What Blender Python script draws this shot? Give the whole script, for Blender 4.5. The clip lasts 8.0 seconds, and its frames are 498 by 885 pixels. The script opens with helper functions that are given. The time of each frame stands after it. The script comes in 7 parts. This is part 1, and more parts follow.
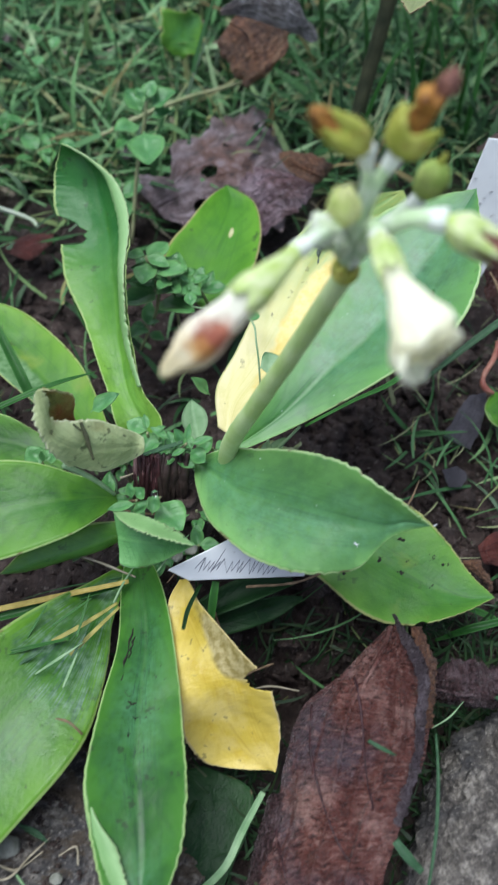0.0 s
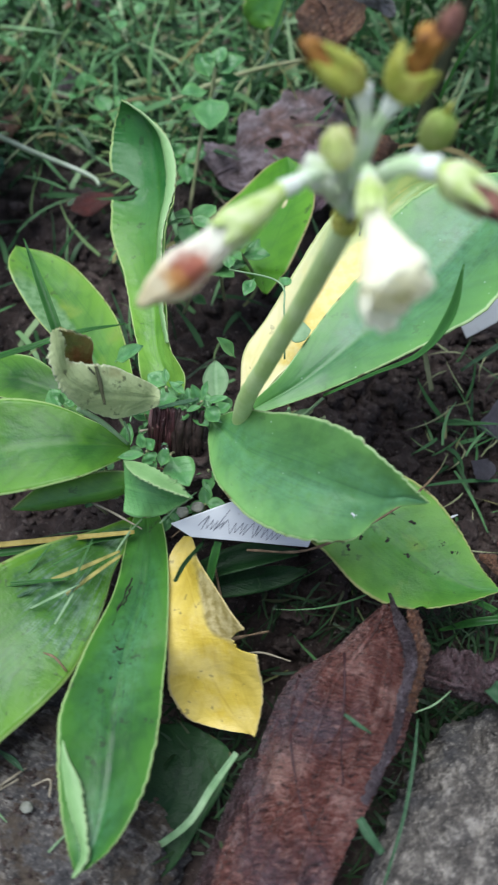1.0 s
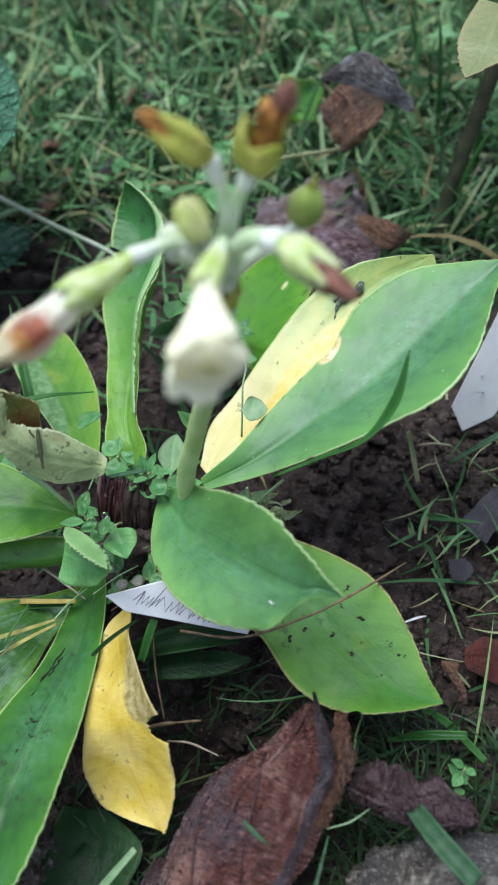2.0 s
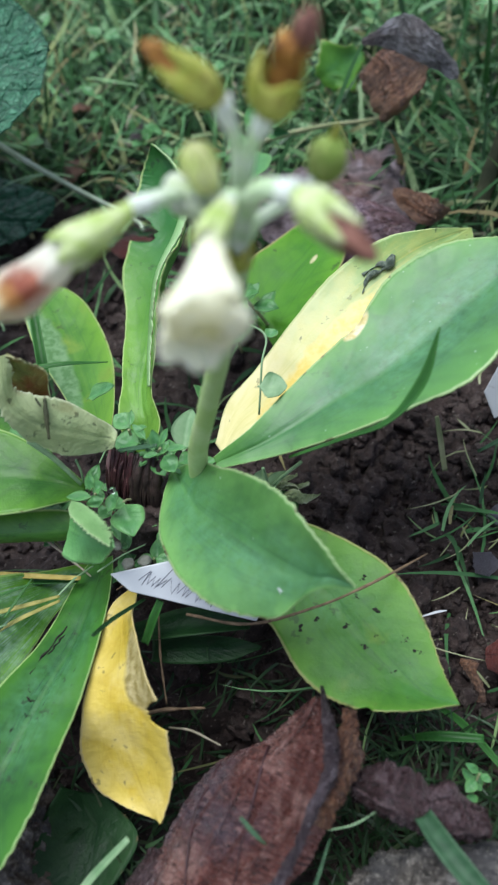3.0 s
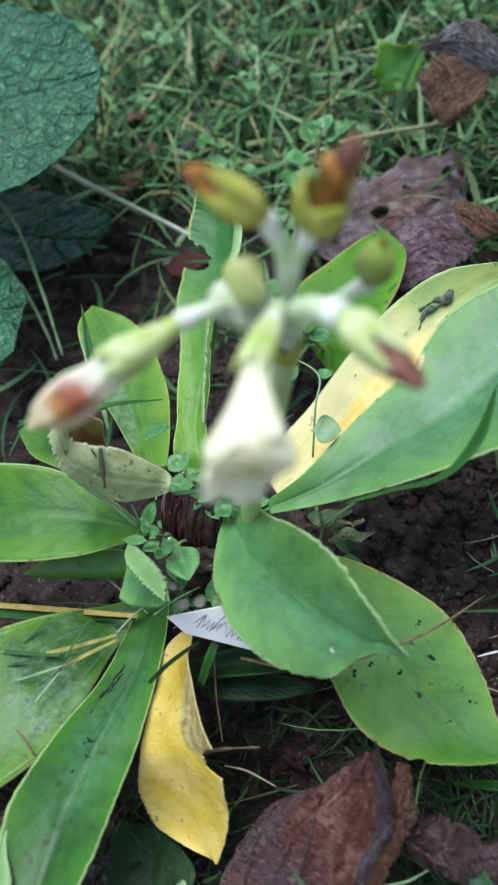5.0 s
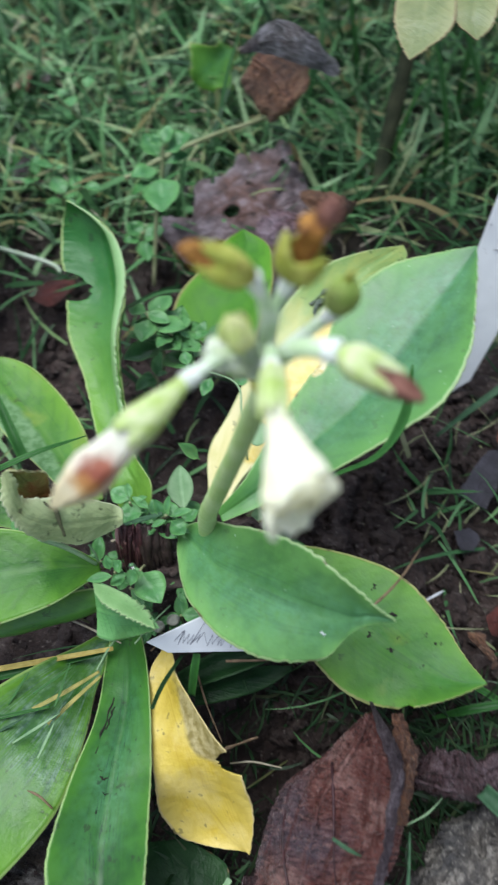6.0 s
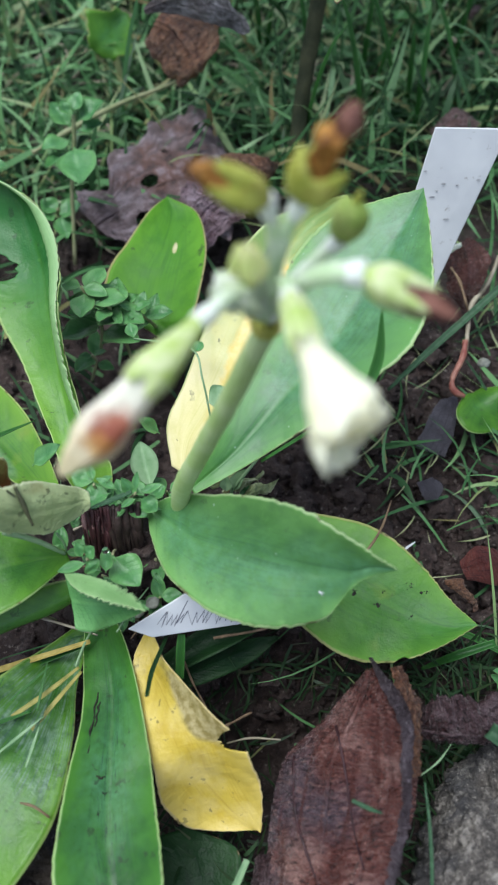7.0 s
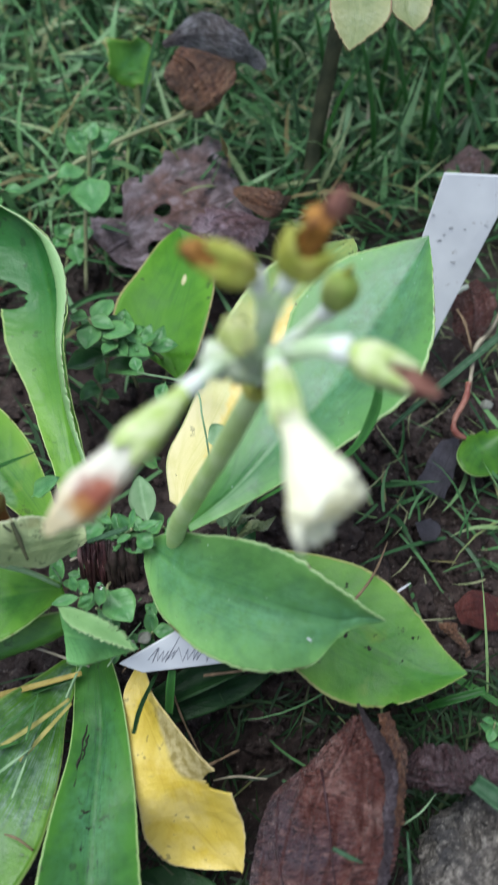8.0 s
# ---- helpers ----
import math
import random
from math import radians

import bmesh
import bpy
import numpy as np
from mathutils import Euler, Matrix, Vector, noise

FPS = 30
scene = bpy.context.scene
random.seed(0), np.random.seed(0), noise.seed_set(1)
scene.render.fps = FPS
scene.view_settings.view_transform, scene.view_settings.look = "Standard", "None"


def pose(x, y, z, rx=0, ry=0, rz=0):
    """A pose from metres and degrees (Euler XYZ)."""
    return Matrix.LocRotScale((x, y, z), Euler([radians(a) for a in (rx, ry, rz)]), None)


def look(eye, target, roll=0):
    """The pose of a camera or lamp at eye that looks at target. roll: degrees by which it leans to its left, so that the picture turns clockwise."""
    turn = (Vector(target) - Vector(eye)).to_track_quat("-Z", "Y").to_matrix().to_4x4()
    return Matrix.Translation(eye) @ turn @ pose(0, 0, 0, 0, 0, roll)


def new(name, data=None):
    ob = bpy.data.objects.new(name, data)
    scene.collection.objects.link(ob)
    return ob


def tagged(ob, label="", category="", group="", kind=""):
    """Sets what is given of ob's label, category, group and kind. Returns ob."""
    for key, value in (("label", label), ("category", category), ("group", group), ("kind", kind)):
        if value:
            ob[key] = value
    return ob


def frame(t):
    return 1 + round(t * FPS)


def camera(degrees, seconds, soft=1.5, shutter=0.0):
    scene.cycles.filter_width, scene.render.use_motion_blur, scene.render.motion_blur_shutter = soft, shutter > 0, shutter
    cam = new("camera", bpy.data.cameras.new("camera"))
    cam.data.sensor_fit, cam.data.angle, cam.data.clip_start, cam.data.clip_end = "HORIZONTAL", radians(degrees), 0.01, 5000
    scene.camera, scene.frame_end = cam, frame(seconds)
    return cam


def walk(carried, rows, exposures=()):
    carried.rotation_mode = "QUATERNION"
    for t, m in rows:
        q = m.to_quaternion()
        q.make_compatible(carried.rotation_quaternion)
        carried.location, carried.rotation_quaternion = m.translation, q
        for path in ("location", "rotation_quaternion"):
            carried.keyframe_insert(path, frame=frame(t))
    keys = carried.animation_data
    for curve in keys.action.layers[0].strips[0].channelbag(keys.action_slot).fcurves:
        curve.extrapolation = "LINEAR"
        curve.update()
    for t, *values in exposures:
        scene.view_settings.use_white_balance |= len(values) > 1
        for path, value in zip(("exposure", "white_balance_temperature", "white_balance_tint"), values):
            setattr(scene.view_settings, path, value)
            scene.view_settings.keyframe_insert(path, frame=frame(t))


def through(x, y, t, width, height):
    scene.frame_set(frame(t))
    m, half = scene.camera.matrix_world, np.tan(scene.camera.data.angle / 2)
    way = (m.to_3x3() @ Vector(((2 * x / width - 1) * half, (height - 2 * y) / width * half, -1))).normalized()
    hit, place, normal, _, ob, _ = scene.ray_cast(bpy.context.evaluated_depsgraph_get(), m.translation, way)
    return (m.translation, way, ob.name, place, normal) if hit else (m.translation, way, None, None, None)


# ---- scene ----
cam = camera(35.03, 8.0, soft=2.0, shutter=0.4)
PATH = [
    (0.0, -0.00000, 0.00000, 0.24500, 30.00, 0.00, -0.00),
    (0.5, -0.00319, 0.00012, 0.24854, 27.49, 1.37, 0.74),
    (1.0, 0.01787, -0.00592, 0.23953, 29.78, 1.95, 7.96),
    (1.5, 0.04050, 0.00719, 0.23161, 32.89, 3.56, 12.54),
    (1.7, 0.04978, 0.00198, 0.23183, 36.08, 4.64, 14.23),
    (2.8, 0.05855, 0.01028, 0.22979, 36.13, 5.44, 16.85),
    (3.0, 0.05660, 0.00950, 0.22229, 35.24, 5.69, 18.38),
    (3.5, 0.05724, 0.01778, 0.22470, 34.74, 6.70, 18.96),
    (4.0, 0.06190, 0.02527, 0.22920, 33.27, 8.58, 22.68),
    (4.5, 0.06179, 0.02840, 0.22966, 33.84, 8.62, 23.24),
    (4.7, 0.06016, 0.02720, 0.22986, 33.73, 9.24, 22.89),
    (5.8, 0.03460, 0.02521, 0.24846, 30.39, 7.30, 8.11),
    (6.0, 0.03120, 0.02280, 0.24985, 29.46, 5.97, 3.96),
    (6.5, 0.01617, 0.01849, 0.24540, 28.26, 2.84, -3.73),
    (7.0, 0.01252, 0.02095, 0.24038, 28.20, 2.37, -4.59),
    (7.5, 0.01459, 0.01983, 0.23601, 27.70, 2.83, -4.28),
    (8.0, 0.01728, 0.02698, 0.24565, 28.95, 2.24, -2.27),
]
# the phone lifts its exposure a little in the middle of the shot
walk(cam, [(t, pose(*row)) for t, *row in PATH], [(0.0, 1.35), (1.5, 1.41), (3.5, 1.41), (4.5, 1.37), (6.5, 1.35), (7.5, 1.31), (8.0, 1.31)])

from mathutils.bvhtree import BVHTree

# a phone lens: sharp at the leaves, soft on the flowers close to it
cam.data.dof.use_dof = True
cam.data.dof.focus_distance = 0.222
cam.data.dof.aperture_fstop = 19.0

# ---- light: a grey open sky ----
world = bpy.data.worlds.new("overcast_sky")
scene.world = world
world.use_nodes = True
wn, wl = world.node_tree.nodes, world.node_tree.links
sky = wn.new("ShaderNodeTexSky")
sky.sky_type, sky.sun_disc = "NISHITA", False
sky.sun_elevation, sky.sun_rotation = radians(76), radians(-59)
sky.air_density, sky.dust_density = 1.0, 1.5
grey = wn.new("ShaderNodeRGBToBW")
cloud = wn.new("ShaderNodeMix")
cloud.data_type = "RGBA"
cloud.inputs[0].default_value = 0.4
wl.new(sky.outputs[0], grey.inputs[0])
wl.new(sky.outputs[0], cloud.inputs[6])
wl.new(grey.outputs[0], cloud.inputs[7])
wl.new(cloud.outputs[2], wn["Background"].inputs[0])
wn["Background"].inputs[1].default_value = 0.10
sun_data = bpy.data.lights.new("sun", "SUN")
sun_data.energy, sun_data.angle, sun_data.color = 1.55, radians(42), (0.91, 1.0, 1.03)
sun = new("sun", sun_data)
sun.matrix_world = look((-0.25, 0.15, 1.2), (0, 0, 0))

MM = 0.001


# ---- node helpers ----
class Mat:
    """A small wrapper that builds one node material."""

    def __init__(self, name, rough=0.5, spec=0.25):
        self.m = bpy.data.materials.new(name)
        self.m.use_nodes = True
        self.n, self.l = self.m.node_tree.nodes, self.m.node_tree.links
        self.b = self.n["Principled BSDF"]
        self.b.inputs["Roughness"].default_value = rough
        self.b.inputs["Specular IOR Level"].default_value = spec

    def node(self, kind, **values):
        n = self.n.new(kind)
        for k, v in values.items():
            n.inputs[k].default_value = v
        return n

    def put(self, value, socket):
        if isinstance(value, (int, float, tuple)):
            socket.default_value = value
        else:
            self.l.new(value, socket)

    def math(self, op, a, b=0.0, c=0.0):
        n = self.n.new("ShaderNodeMath")
        n.operation = op
        for i, v in enumerate((a, b, c)):
            self.put(v, n.inputs[i])
        return n.outputs[0]

    def coords(self, out="Object", scale=(1, 1, 1)):
        t = self.n.new("ShaderNodeTexCoord")
        m = self.node("ShaderNodeMapping", Scale=scale)
        self.l.new(t.outputs[out], m.inputs[0])
        return m.outputs[0]

    def noise(self, at, scale, detail=4.0, rough=0.55):
        n = self.node("ShaderNodeTexNoise", Scale=scale, Detail=detail, Roughness=rough)
        self.l.new(at, n.inputs["Vector"])
        return n.outputs["Fac"]

    def voronoi(self, at, scale, feature="F1"):
        n = self.node("ShaderNodeTexVoronoi", Scale=scale)
        n.feature = feature
        self.l.new(at, n.inputs["Vector"])
        return n.outputs["Distance"]

    def step(self, value, lo, hi):
        """0 below lo, 1 above hi (or the other way round)."""
        n = self.n.new("ShaderNodeMapRange")
        n.inputs["From Min"].default_value, n.inputs["From Max"].default_value = lo, hi
        self.put(value, n.inputs["Value"])
        return n.outputs[0]

    def ramp(self, value, stops):
        n = self.n.new("ShaderNodeValToRGB")
        e = n.color_ramp.elements
        while len(e) < len(stops):
            e.new(0.5)
        for s, (p, c) in zip(e, stops):
            s.position, s.color = p, (*c, 1)
        self.put(value, n.inputs[0])
        return n.outputs[0]

    def mix(self, fac, a, b, mode="MIX"):
        n = self.n.new("ShaderNodeMix")
        n.data_type, n.blend_type = "RGBA", mode
        self.put(fac, n.inputs[0])
        self.put((*a, 1) if isinstance(a, tuple) else a, n.inputs[6])
        self.put((*b, 1) if isinstance(b, tuple) else b, n.inputs[7])
        return n.outputs[2]

    def bump(self, height, strength=0.3, distance=0.001, onto=None):
        n = self.node("ShaderNodeBump", Strength=strength, Distance=distance)
        self.l.new(height, n.inputs["Height"])
        if onto is not None:
            self.l.new(onto, n.inputs["Normal"])
        return n.outputs[0]

    def done(self, color, normal=None, rough=None, glow_through=0.0):
        self.put((*color, 1) if isinstance(color, tuple) else color, self.b.inputs["Base Color"])
        if normal is not None:
            self.l.new(normal, self.b.inputs["Normal"])
        if rough is not None:
            self.put(rough, self.b.inputs["Roughness"])
        if glow_through:
            tr = self.n.new("ShaderNodeBsdfTranslucent")
            self.put((*color, 1) if isinstance(color, tuple) else color, tr.inputs[0])
            mx = self.n.new("ShaderNodeMixShader")
            mx.inputs[0].default_value = glow_through
            self.l.new(self.b.outputs[0], mx.inputs[1])
            self.l.new(tr.outputs[0], mx.inputs[2])
            self.l.new(mx.outputs[0], self.n["Material Output"].inputs[0])
        return self.m


def blade_leaf(name, base, light, dark, rim, blotch=None, blotch_at=(0.6, 0.75), rough=0.36, midrib=0.25, bloom_sheen=0.45, dots=0.25, scar=None, relief=0.14, stain=0.0, tip=None, flecks=0.0, grit=0.0, gloss=0.36):
    """A fleshy primula leaf: u along, v across; thin pale rim, soft mottling, a blue mealy bloom down the middle that
    also paints in sky sheen.
    """
    m = Mat(name, rough, gloss)
    uv = m.node("ShaderNodeUVMap")
    sep = m.n.new("ShaderNodeSeparateXYZ")
    m.l.new(uv.outputs[0], sep.inputs[0])
    u, v = sep.outputs[0], m.math("SUBTRACT", sep.outputs[1], 0.5)
    av = m.math("MULTIPLY", m.math("ABSOLUTE", v), 2.0)
    ob = m.coords()
    wide, mid, fine, grain = m.noise(ob, 30, 3), m.noise(ob, 110, 4, 0.6), m.noise(ob, 420, 4, 0.65), m.noise(ob, 1700, 2)
    warp = m.math("MULTIPLY_ADD", m.noise(ob, 60, 3), 0.12, m.math("MULTIPLY", av, -0.22))
    veins = m.math("SINE", m.math("MULTIPLY", m.math("ADD", u, warp), 64.0))
    veins = m.math("MULTIPLY", m.step(veins, 0.3, 1.0), m.math("MULTIPLY", m.step(av, 0.03, 0.3), m.step(av, 0.98, 0.7)))
    streak = m.noise(m.coords("UV", (2.0, 14, 1)), 2.0, 2, 0.5)
    edge = m.math("MULTIPLY", av, av)
    col = m.mix(m.step(m.math("MULTIPLY_ADD", edge, 0.5, m.math("MULTIPLY_ADD", wide, 0.6, m.math("MULTIPLY", mid, 0.35))), 0.35, 0.95), base, light)
    if tip:
        col = m.mix(m.step(m.math("MULTIPLY_ADD", mid, 0.25, u), 0.45, 0.78), col, tip)
    col = m.mix(m.math("MULTIPLY", m.step(mid, 0.52, 0.36), 0.3), col, dark)
    col = m.mix(m.math("MULTIPLY", m.math("MULTIPLY", m.step(streak, 0.50, 0.70), m.step(av, 0.75, 0.1)), 0.6), col, dark)
    col = m.mix(m.math("MULTIPLY", veins, m.math("MULTIPLY", mid, 0.30)), col, dark)
    # blue-green middle band: leaf bloom with the sky's reflection painted in
    sheen_mask = m.math("MULTIPLY", m.math("MULTIPLY", m.step(wide, 0.36, 0.60), m.step(av, 0.95, 0.2)), bloom_sheen)
    sheen_mask = m.math("MULTIPLY", sheen_mask, m.math("MULTIPLY", m.step(u, 0.08, 0.35), m.step(fine, 0.25, 0.7)))
    col = m.mix(sheen_mask, col, (0.095, 0.26, 0.14))
    col = m.mix(m.math("MULTIPLY", m.step(fine, 0.60, 0.74), 0.22), col, light)
    rib = m.math("MULTIPLY", m.step(av, 0.09, 0.01), m.step(u, 0.75, 0.1))
    col = m.mix(m.math("MULTIPLY", rib, midrib), col, light)
    col = m.mix(m.math("MULTIPLY", m.step(u, 0.18, 0.0), 0.45), col, light)
    if blotch:
        col = m.mix(m.step(m.noise(ob, 75, 5), *blotch_at), col, blotch)
    if stain:
        lane = m.math("MULTIPLY", m.step(av, 0.42, 0.12), m.math("MULTIPLY", m.step(u, 0.15, 0.25), m.step(u, 0.85, 0.5)))
        soil = m.step(m.noise(m.coords("UV", (9, 34, 1)), 2.0, 5, 0.7), 0.56, 0.60)
        col = m.mix(m.math("MULTIPLY", m.math("MULTIPLY", lane, soil), stain), col, (0.012, 0.03, 0.022))
    if dots:
        specks = m.step(m.noise(ob, 300, 4, 0.6), 0.625, 0.65)
        col = m.mix(m.math("MULTIPLY", m.math("MULTIPLY", specks, m.step(m.noise(ob, 62, 3), 0.47, 0.52)), dots), col, (0.02, 0.028, 0.016))
    if flecks:
        col = m.mix(m.math("MULTIPLY", m.math("MULTIPLY", m.step(m.voronoi(ob, 300), 0.10, 0.05), m.step(mid, 0.46, 0.56)), flecks), col, (0.45, 0.58, 0.48))
    if scar:
        du = m.math("DIVIDE", m.math("SUBTRACT", u, scar[0]), scar[2])
        dv = m.math("DIVIDE", m.math("SUBTRACT", sep.outputs[1], scar[1]), scar[3])
        far = m.math("ADD", m.math("ADD", m.math("MULTIPLY", du, du), m.math("MULTIPLY", dv, dv)), m.math("MULTIPLY_ADD", m.noise(ob, 200, 5), 1.2, -0.6))
        far = m.step(far, 1.1, 0.7)
        if grit:
            lanes = m.math("MULTIPLY_ADD", m.noise(m.coords("UV", (3.5, 26, 1)), 2.0, 5, 0.65), 0.7, m.math("MULTIPLY", m.noise(ob, grit, 4, 0.65), 0.3))
            far = m.math("MULTIPLY", far, m.step(lanes, 0.44, 0.60))
        col = m.mix(far, col, m.mix(m.step(m.noise(ob, 400, 4), 0.4, 0.6), scar[4], scar[5]))
    trim = m.math("MULTIPLY", m.step(m.math("MULTIPLY_ADD", fine, 0.03, av), 0.966, 0.990), m.math("MULTIPLY_ADD", mid, 0.6, 0.5))
    col = m.mix(trim, col, m.mix(m.step(m.noise(ob, 260, 3), 0.60, 0.68), rim, (0.16, 0.12, 0.07)))
    h = m.math("ADD", m.math("MULTIPLY", veins, -0.1), m.math("ADD", m.math("MULTIPLY", fine, 0.8), m.math("MULTIPLY", grain, 0.25)))
    h = m.math("ADD", h, m.math("MULTIPLY", mid, 0.9))
    return m.done(col, m.bump(h, relief, 0.0009), m.math("MULTIPLY_ADD", mid, 0.4, rough - 0.2), 0.1)


def dry_leaf(name, a, b, c, spots=(0.05, 0.03, 0.03), tint=None, rough=0.40, cross=95.0):
    """A wet, wrinkled dead leaf: mottled in patches, with fine cross wrinkles whose shade and highlights are painted
    into the colour.
    """
    m = Mat(name, rough, 0.85)
    ob = m.coords()
    wide, mid, fine, tiny = m.noise(ob, 55, 4), m.noise(ob, 150, 5, 0.65), m.noise(ob, 460, 6, 0.75), m.noise(ob, 1500, 3, 0.7)
    bent = m.math("MULTIPLY", mid, 0.06)
    uv = m.node("ShaderNodeUVMap")
    sep = m.n.new("ShaderNodeSeparateXYZ")
    m.l.new(uv.outputs[0], sep.inputs[0])
    at = m.n.new("ShaderNodeCombineXYZ")
    m.put(m.math("MULTIPLY", m.math("ADD", sep.outputs[0], bent), cross * 1.6), at.inputs[0])
    m.put(m.math("MULTIPLY", sep.outputs[1], 9.0), at.inputs[1])
    wrinkle = m.noise(at.outputs[0], 1.0, 4, 0.6)
    vein = m.noise(m.coords("UV", (1.2, 9, 1)), 2.0, 3, 0.5)
    col = m.ramp(m.math("MULTIPLY_ADD", mid, 0.5, m.math("MULTIPLY", wide, 0.5)), [(0.36, a), (0.5, b), (0.62, c)])
    if tint:
        col = m.mix(m.math("MULTIPLY", m.step(m.noise(ob, 38, 3), 0.48, 0.62), 0.8), col, tint)
    # pale crests and dark creases: highlight and shade put into the colour
    col = m.mix(m.math("MULTIPLY", m.step(wrinkle, 0.52, 0.66), 0.6), col, c)
    col = m.mix(m.math("MULTIPLY", m.step(wrinkle, 0.48, 0.34), 0.75), col, spots)
    col = m.mix(m.math("MULTIPLY", m.step(fine, 0.44, 0.32), 0.6), col, spots)
    col = m.mix(m.math("MULTIPLY", m.step(vein, 0.55, 0.62), 0.75), col, a)
    h = m.math("ADD", m.math("MULTIPLY", wrinkle, 1.6), m.math("ADD", m.math("MULTIPLY", fine, 1.0), m.math("MULTIPLY", tiny, 0.4)))
    return m.done(col, m.bump(m.math("MULTIPLY_ADD", mid, 1.2, h), 1.0, 0.0022), m.math("MULTIPLY_ADD", fine, 0.5, rough - 0.2), 0.03)


def plain_plant(name, a, b, scale=200, rough=0.45, through=0.12, grain=0.4, spots=None):
    m = Mat(name, rough)
    ob = m.coords()
    wide, fine = m.noise(ob, scale, 4), m.noise(ob, scale * 7, 3)
    col = m.mix(m.step(wide, 0.35, 0.65), a, b)
    if spots:
        col = m.mix(m.step(m.noise(ob, scale * 2.4, 5), 0.56, 0.66), col, spots)
    return m.done(col, m.bump(m.math("ADD", wide, m.math("MULTIPLY", fine, 0.5)), grain, 0.0006),
                  m.math("MULTIPLY_ADD", fine, 0.3, rough - 0.15), through)


def wilting_petal(name):
    """A petal tube going from white through rust to a yellowed tip; u along."""
    m = Mat(name, 0.6)
    uv = m.node("ShaderNodeUVMap")
    sep = m.n.new("ShaderNodeSeparateXYZ")
    m.l.new(uv.outputs[0], sep.inputs[0])
    ob = m.coords()
    wob, fine = m.noise(ob, 260, 4), m.noise(ob, 900, 3)
    along = m.math("ADD", sep.outputs[0], m.math("MULTIPLY_ADD", wob, 0.34, -0.17))
    col = m.ramp(along, [(0.0, (0.88, 0.88, 0.76)), (0.5, (0.88, 0.83, 0.70)), (0.8, (0.80, 0.70, 0.46)), (1.0, (0.78, 0.70, 0.44))])
    # one rusty blotch on the upper flank of the tube
    off = m.node("ShaderNodeVectorMath")
    off.operation = "DISTANCE"
    m.l.new(ob, off.inputs[0])
    off.inputs[1].default_value = (-0.0052, 0.0722, 0.1496)
    rag = m.noise(ob, 420, 5, 0.65)
    far = m.math("MULTIPLY_ADD", rag, 0.0060, m.math("SUBTRACT", off.outputs["Value"], 0.0030))
    rust = m.ramp(m.math("MULTIPLY_ADD", fine, 0.3, along), [(0.50, (0.46, 0.14, 0.085)), (0.68, (0.30, 0.060, 0.030)), (0.82, (0.58, 0.27, 0.065)), (0.98, (0.76, 0.52, 0.20))])
    col = m.mix(m.math("MULTIPLY", m.step(far, 0.0052, 0.0026), 0.95), col, rust)
    return m.done(col, m.bump(m.math("ADD", wob, fine), 0.5, 0.0006), 0.55, 0.35)


# ---- materials ----
GREEN = blade_leaf("leaf_green", (0.024, 0.105, 0.010), (0.085, 0.215, 0.020), (0.006, 0.036, 0.010), (0.30, 0.42, 0.16), blotch=(0.070, 0.185, 0.015), blotch_at=(0.52, 0.78), bloom_sheen=0.22, gloss=0.24, relief=0.2)
GREEN_DIRTY = blade_leaf("leaf_dirty_green", (0.018, 0.088, 0.012), (0.046, 0.155, 0.016), (0.006, 0.036, 0.012), (0.30, 0.42, 0.16), stain=0.95, bloom_sheen=0.6, dots=0.6, rough=0.36, relief=0.16, gloss=0.24)
GREEN_WET = blade_leaf("leaf_wet_green", (0.034, 0.120, 0.010), (0.085, 0.205, 0.016), (0.012, 0.050, 0.012), (0.22, 0.32, 0.10), scar=(0.22, 0.50, 0.24, 0.55, (0.040, 0.090, 0.055), (0.150, 0.235, 0.165)), grit=130.0, rough=0.32, relief=0.24, dots=0.5, gloss=0.26, bloom_sheen=0.2)
GREEN_BLUE = blade_leaf("leaf_blue_green", (0.038, 0.150, 0.030), (0.120, 0.285, 0.066), (0.012, 0.062, 0.020), (0.36, 0.48, 0.22), bloom_sheen=0.75, flecks=0.6, gloss=0.55, rough=0.42, relief=0.2)
GREEN_TORN = blade_leaf("leaf_torn_blue_green", (0.026, 0.115, 0.028), (0.085, 0.24, 0.045), (0.010, 0.055, 0.020), (0.34, 0.46, 0.20), bloom_sheen=0.65, flecks=0.4, gloss=0.5, rough=0.44, scar=(0.44, 0.0, 0.045, 0.10, (0.45, 0.36, 0.12), (0.66, 0.58, 0.36)))
GREEN_LIME = blade_leaf("leaf_lime_green", (0.050, 0.160, 0.014), (0.125, 0.265, 0.026), (0.022, 0.09, 0.016), (0.34, 0.42, 0.15), bloom_sheen=0.2, dots=0.5, gloss=0.24, scar=(0.42, 0.10, 0.34, 0.34, (0.075, 0.17, 0.055), (0.145, 0.255, 0.115)), blotch=(0.15, 0.23, 0.03), blotch_at=(0.52, 0.7))
GREEN_UPRIGHT = blade_leaf("leaf_upright_green", (0.085, 0.225, 0.020), (0.170, 0.340, 0.050), (0.030, 0.12, 0.016), (0.36, 0.46, 0.18), bloom_sheen=0.15, dots=0.5, gloss=0.25, tip=(0.024, 0.125, 0.026), relief=0.3)
GREEN_ROUND = blade_leaf("leaf_rounded_green", (0.046, 0.165, 0.012), (0.088, 0.235, 0.018), (0.020, 0.09, 0.012), (0.34, 0.28, 0.14), bloom_sheen=0.08, dots=0.6, gloss=0.14, midrib=0.5, rough=0.45, scar=(0.66, 0.60, 0.030, 0.030, (0.36, 0.34, 0.16), (0.46, 0.44, 0.26)))
